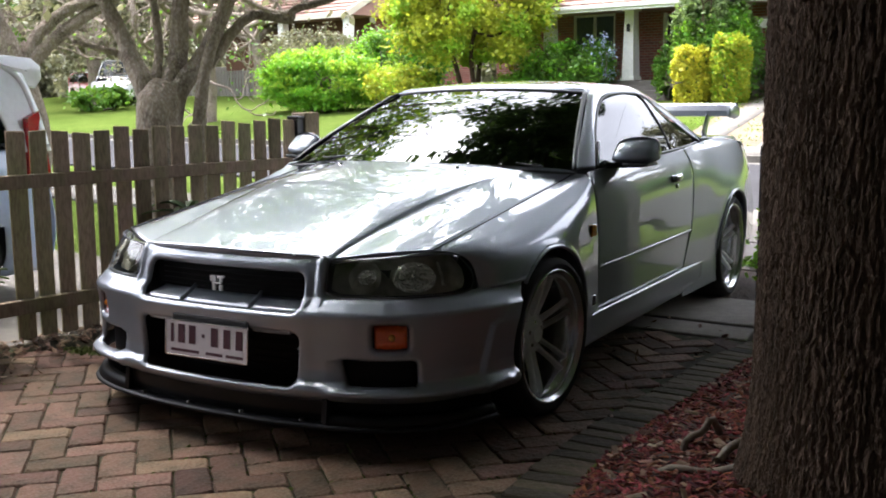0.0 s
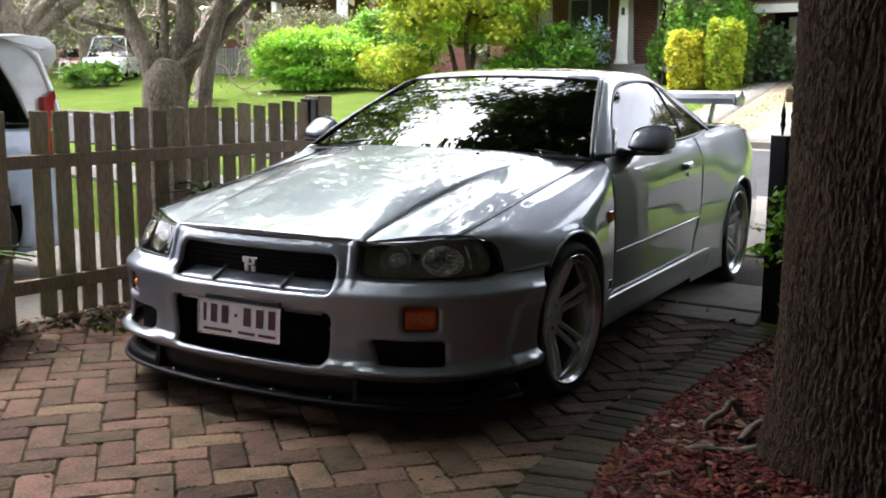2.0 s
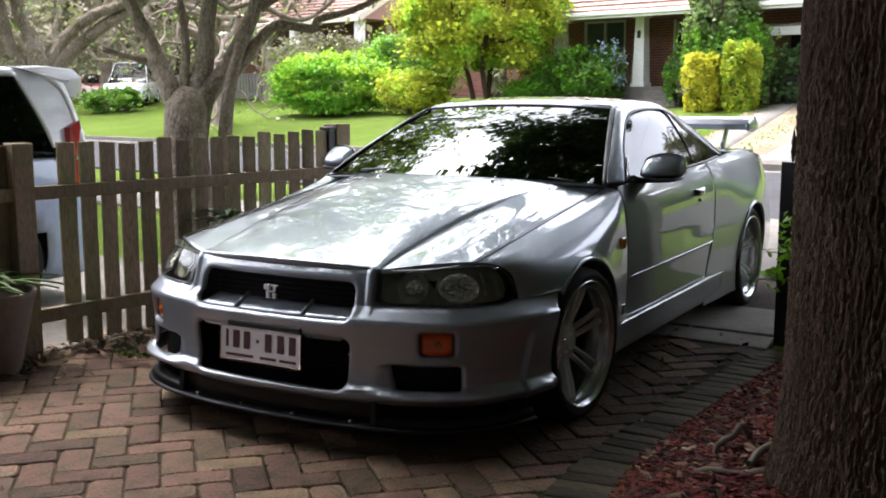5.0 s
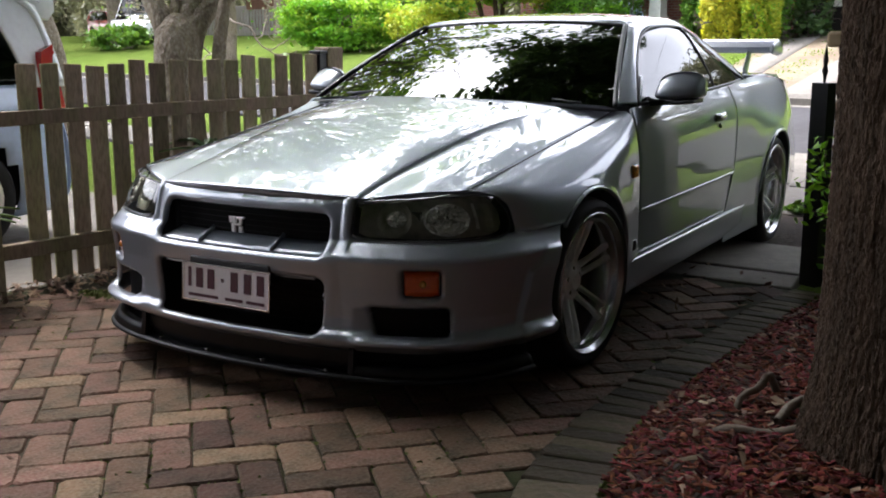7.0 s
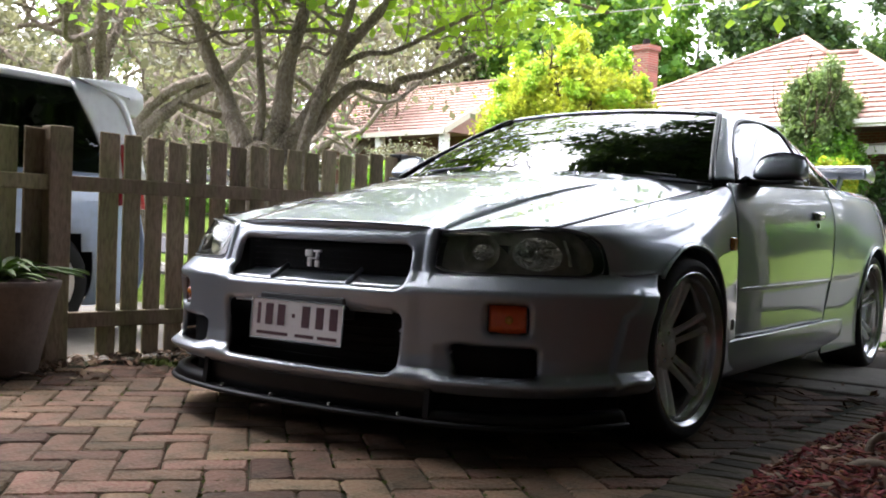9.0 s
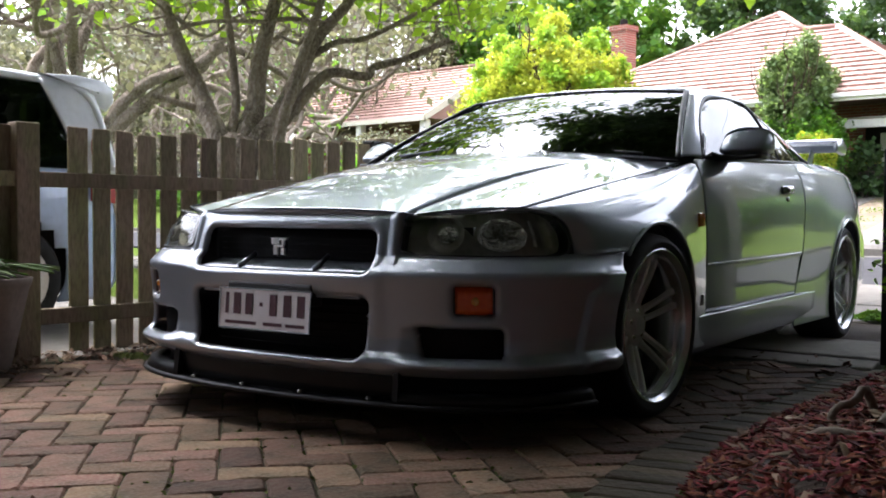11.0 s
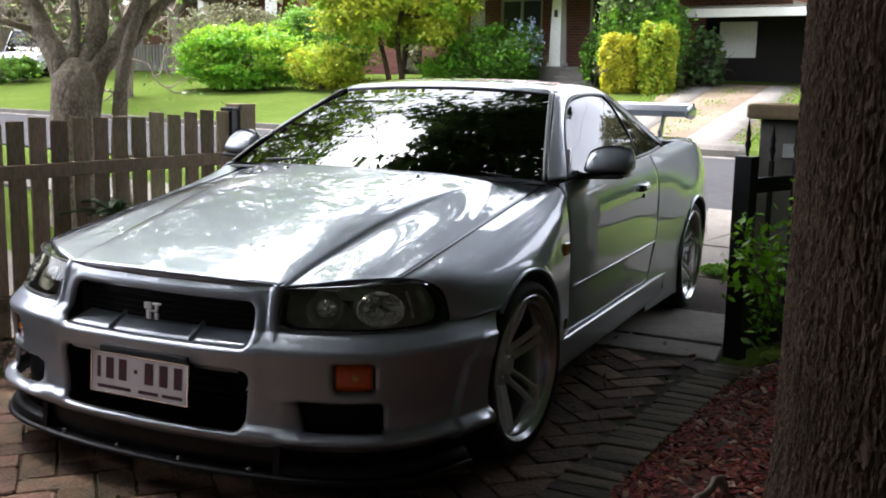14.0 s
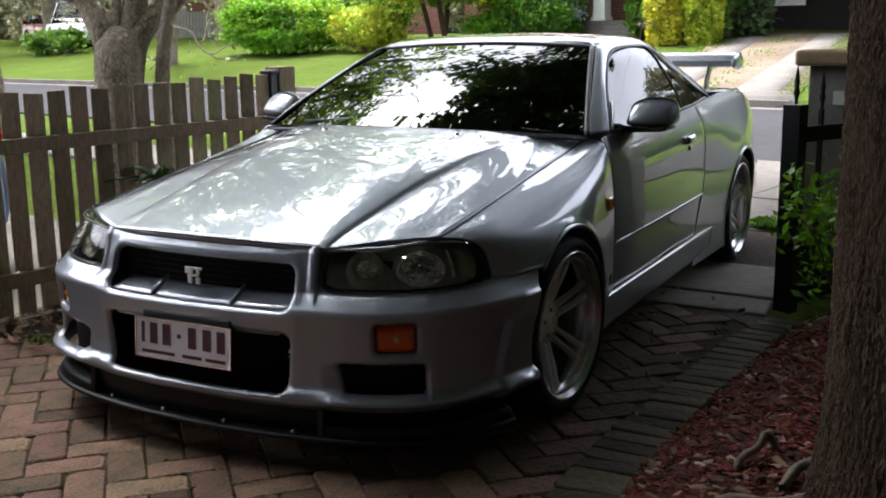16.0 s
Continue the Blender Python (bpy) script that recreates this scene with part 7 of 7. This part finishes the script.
# ---- unseen tree, hedge and shrubs, added for what the car's paint reflects ----
et = tagged(base("garden_tree", (5.6, 0.6, -0.05)), "dark leafy tree added out of view for reflections in the car", "tree")
erng = np.random.default_rng(71)
el = []
for k in range(6):
    a = k * 1.05
    branch_out(erng, (0, 0, 2.6), (0.6 * math.cos(a), math.sin(a) * 1.5, 1.0), 3.0, 0.09, 2, el, bend=0.3, fork=3, n=6)
tubes("trunk", [(spline(np.array([(0, 0, -0.1), (0.04, 0.02, 1.5), (0, 0, 2.9)]), 10), 0.2, 0.13)], BARK, et, 10)
tubes("branchwork", el, BARK, et, 5)
ep = clumps(erng, (-0.7, 0.0, 5.3), (1.3, 6.0, 1.9), 13000, 150, 0.11, 0.15)
quads("crown", ep[(ep[:, 2] > 4.2) & (ep[:, 0] > -2.3)], 0.13, LEAF_DARK, et, erng, 0.35)
for y, h in ((0.9, 3.0), (2.3, 3.3), (3.7, 3.1), (5.1, 3.4)):
    hb = tagged(base("hedge_shrub", (3.4, y, -0.03)), "dense dark green hedge shrub added out of view for reflections", "shrub")
    tubes("stem_work", [(spline(np.array([(0, 0.15 * k, -0.05), (0.03 * k, 0.2 * k, h * 0.4), (0, 0.3 * k, h * 0.8)]), 8), 0.03, 0.01) for k in (-1, 0, 1)], TWIG, hb, 5)
    hp = clumps(erng, (0, 0, h / 2), (0.32, 0.8, h / 2), 5200, 120, 0.14, 0.5)
    quads("crown", hp[(hp[:, 2] > 0.03) & (hp[:, 0] < 0.33)], 0.085, LEAF_DARK, hb, erng, 0.2)
for q, (x, y, w, hh) in enumerate(((6.6, 21.4, 1.6, 0.8), (10.4, 21.8, 2.0, 1.0), (14.6, 26.4, 3.0, 1.8))):
    bush("garden_shrub", (x, y), (w, 1.2, hh), LEAF_MID, "dense dark shrub added out of view to darken the door reflection", n=7000, size=0.12, seed=140 + q, k=110)

# ---- unseen walls and ceiling, added to keep light out of the front yard ----
tagged(box("wall_east", (3.75, -6.0, -0.1), (4.0, 6.5, 4.7), BLOCKER), "dark unseen wall added east of the tree to block light", "wall", kind="structure")
tagged(box("wall_west", (-7.9, -6.0, -0.1), (-7.6, 2.6, 1.3), BLOCKER), "low dark unseen wall added along the neighbouring yard to block light", "wall", kind="structure")
tagged(box("wall_south", (-1.6, -4.0, -0.1), (3.73, -3.75, 2.94), BLOCKER), "dark unseen wall added south of the yard to block light", "wall", kind="structure")

# added slab behind the viewer: keeps sky light off the paving
tagged(box("porch_roof", (-7.6, -6.0, 2.95), (3.73, -2.0, 3.1), BLOCKER), "dark unseen ceiling added over the yard's end to block light", "ceiling", kind="structure")

tagged(box("wall_back", (-7.9, -6.3, -0.1), (4.0, -6.02, 6.2), BLOCKER), "dark unseen wall added behind the ceiling to block light", "wall", kind="structure")

# ---- brick paving ----
paving = tagged(new("driveway"), "worn red-brown herringbone brick driveway with mossy joints", "driveway", kind="structure")
slab("joint_bed", [(-2.3, -3.6), (2.6, -3.6), (2.6, -1.2), (1.9, -0.85), (1.45, -0.45), (1.25, 0.2), (1.25, 1.0), (1.28, 1.8), (1.36, 2.47), (-1.5, 2.62), (-1.75, 1.5), (-2.1, -0.6)], -0.08, -0.008, JOINT, paving, bevel=0)


def brick_mesh(l, w, h, seed, name):
    """One worn paver: rounded corners and a bevelled top, a little out of true."""
    r = random.Random(seed)
    b = bmesh.new()
    c = [r.choice((0.006, 0.009, 0.012, 0.019)) for _ in range(4)]
    ring = [(-l + c[0], -w), (l * r.uniform(-0.4, 0.4), -w), (l - c[1], -w), (l, -w + c[1] * 0.8), (l, w - c[2] * 0.8), (l - c[2], w), (l * r.uniform(-0.4, 0.4), w), (-l + c[3], w), (-l, w - c[3] * 0.8), (-l, -w + c[0] * 0.8)]
    ring = [(x + r.uniform(-0.003, 0.002), y + r.uniform(-0.0025, 0.0025)) for x, y in ring]
    lo = [b.verts.new((x, y, -0.04)) for x, y in ring]
    md = [b.verts.new((x, y, h - r.uniform(0.004, 0.007))) for x, y in ring]
    hi = [b.verts.new((x * (1 - 0.006 / l), y * (1 - 0.005 / w), h + r.uniform(-0.0015, 0.0015))) for x, y in ring]
    for i in range(10):
        j = (i + 1) % 10
        b.faces.new((lo[i], lo[j], md[j], md[i]))
        b.faces.new((md[i], md[j], hi[j], hi[i]))
    b.faces.new(hi)
    me = bpy.data.meshes.new(name)
    b.to_mesh(me)
    b.free()
    return me


variants = [brick_mesh(0.1142, 0.0562, 0.0, s, "brick") for s in range(18)]
for m in variants:
    m.materials.append(BRICK)


def inside_drive(x, y):
    if y > 2.42 or y < -3.4:
        return False
    fx = FA[0] + (FB[0] - FA[0]) * (FA[1] - y) / (FA[1] - FB[1])
    if x < fx + 0.28:
        return False
    if y > -1.0:
        i = int(np.argmin(np.hypot(EDGE[:, 0] - x, EDGE[:, 1] - y)))
        if (np.array((x, y)) - EDGE[i]) @ ENRM[i] > -0.045:
            return False
    return x < 2.4


prng = random.Random(8)
W = 0.1165
ca, sa = math.cos(radians(45)), math.sin(radians(45))
rest, count = [], 0
for i in range(-70, 70):
    for j in range(-70, 70):
        k = (i - j) % 4
        if k == 0:
            cx, cy, turn = (i + 1) * W, (j + 0.5) * W, 0
        elif k == 2:
            cx, cy, turn = (i + 0.5) * W, j * W, 90
        else:
            continue
        x, y = ca * cx - sa * cy, sa * cx + ca * cy
        if not inside_drive(x, y):
            continue
        m = pose(x, y, prng.uniform(-0.0025, 0.0025), prng.uniform(-0.7, 0.7), prng.uniform(-0.7, 0.7), 45 + turn + prng.uniform(-1.6, 1.6))
        near = -1.1 < y < 0.75 and -1.75 < x < 1.1 and not (-0.8 < x < 0.8 and y > 0.35)
        if near and count < 300:
            count += 1
            ob = new("brick", variants[prng.randrange(18)])
            ob.parent = paving
            ob.matrix_local = m
        else:
            rest.append((m, prng.randrange(18)))
V, F = [], []
for m, k in rest:
    o = len(V)
    V += [tuple(m @ v.co) for v in variants[k].vertices]
    F += [tuple(o + q for q in p.vertices) for p in variants[k].polygons]
BRICK_REST = material("paving_brick_joined", (0.124, 0.071, 0.046), 0.8, alt=(0.060, 0.047, 0.029), alt2=(0.185, 0.134, 0.096), scale=9, amount=0.9, spread=0.5, hue=0.017, island=True, bump=0.9, bdist=0.010, bscale=40, specular=0.14)
pr = raw("brick_field", V, F, BRICK_REST, paving)
pr["kind"] = "stuff"
# moss in the joints
mrng = np.random.default_rng(66)
mx, my = mrng.uniform(-1.9, 1.1, 20000), mrng.uniform(-3.0, 1.6, 20000)
mu, mv = (ca * mx + sa * my) / W, (-sa * mx + ca * my) / W
on = (np.minimum(np.abs(mu - np.round(mu)), np.abs(mv - np.round(mv))) < 0.05) & (np.sin(mx * 3.1) * np.cos(my * 2.3 + 1) > -0.1)
mp_ = np.stack([mx, my, np.full(len(mx), -0.004)], 1)[on]
tagged(quads("joint_moss", mp_, 0.012, EDGE_MOSS, None, mrng), "green moss growing in the brick joints", "moss", kind="stuff")
# edging: bricks on edge across the curve
edging = tagged(new("brick_edging"), "curved mossy brick edging round the garden bed", "edging", kind="structure")
em = [brick_mesh(0.115, 0.0388, 0.0, 40 + s, "edging_brick") for s in range(5)]
for m in em:
    m.materials.append(EDGE_BRICK)
s = 0.05
while s < EARC[-1]:
    x, y = np.interp(s, EARC, EDGE[:, 0]), np.interp(s, EARC, EDGE[:, 1])
    i = int(np.searchsorted(EARC, s).clip(0, len(EDGE) - 1))
    n = ENRM[i]
    ob = new("edging_brick", em[prng.randrange(5)])
    ob.parent = edging
    ob.matrix_local = pose(x + n[0] * 0.115, y + n[1] * 0.115, 0.012 + prng.uniform(-0.003, 0.004), prng.uniform(-1.2, 1.2), prng.uniform(-2, 1), math.degrees(math.atan2(n[1], n[0])) + prng.uniform(-2, 2))
    s += 0.0815
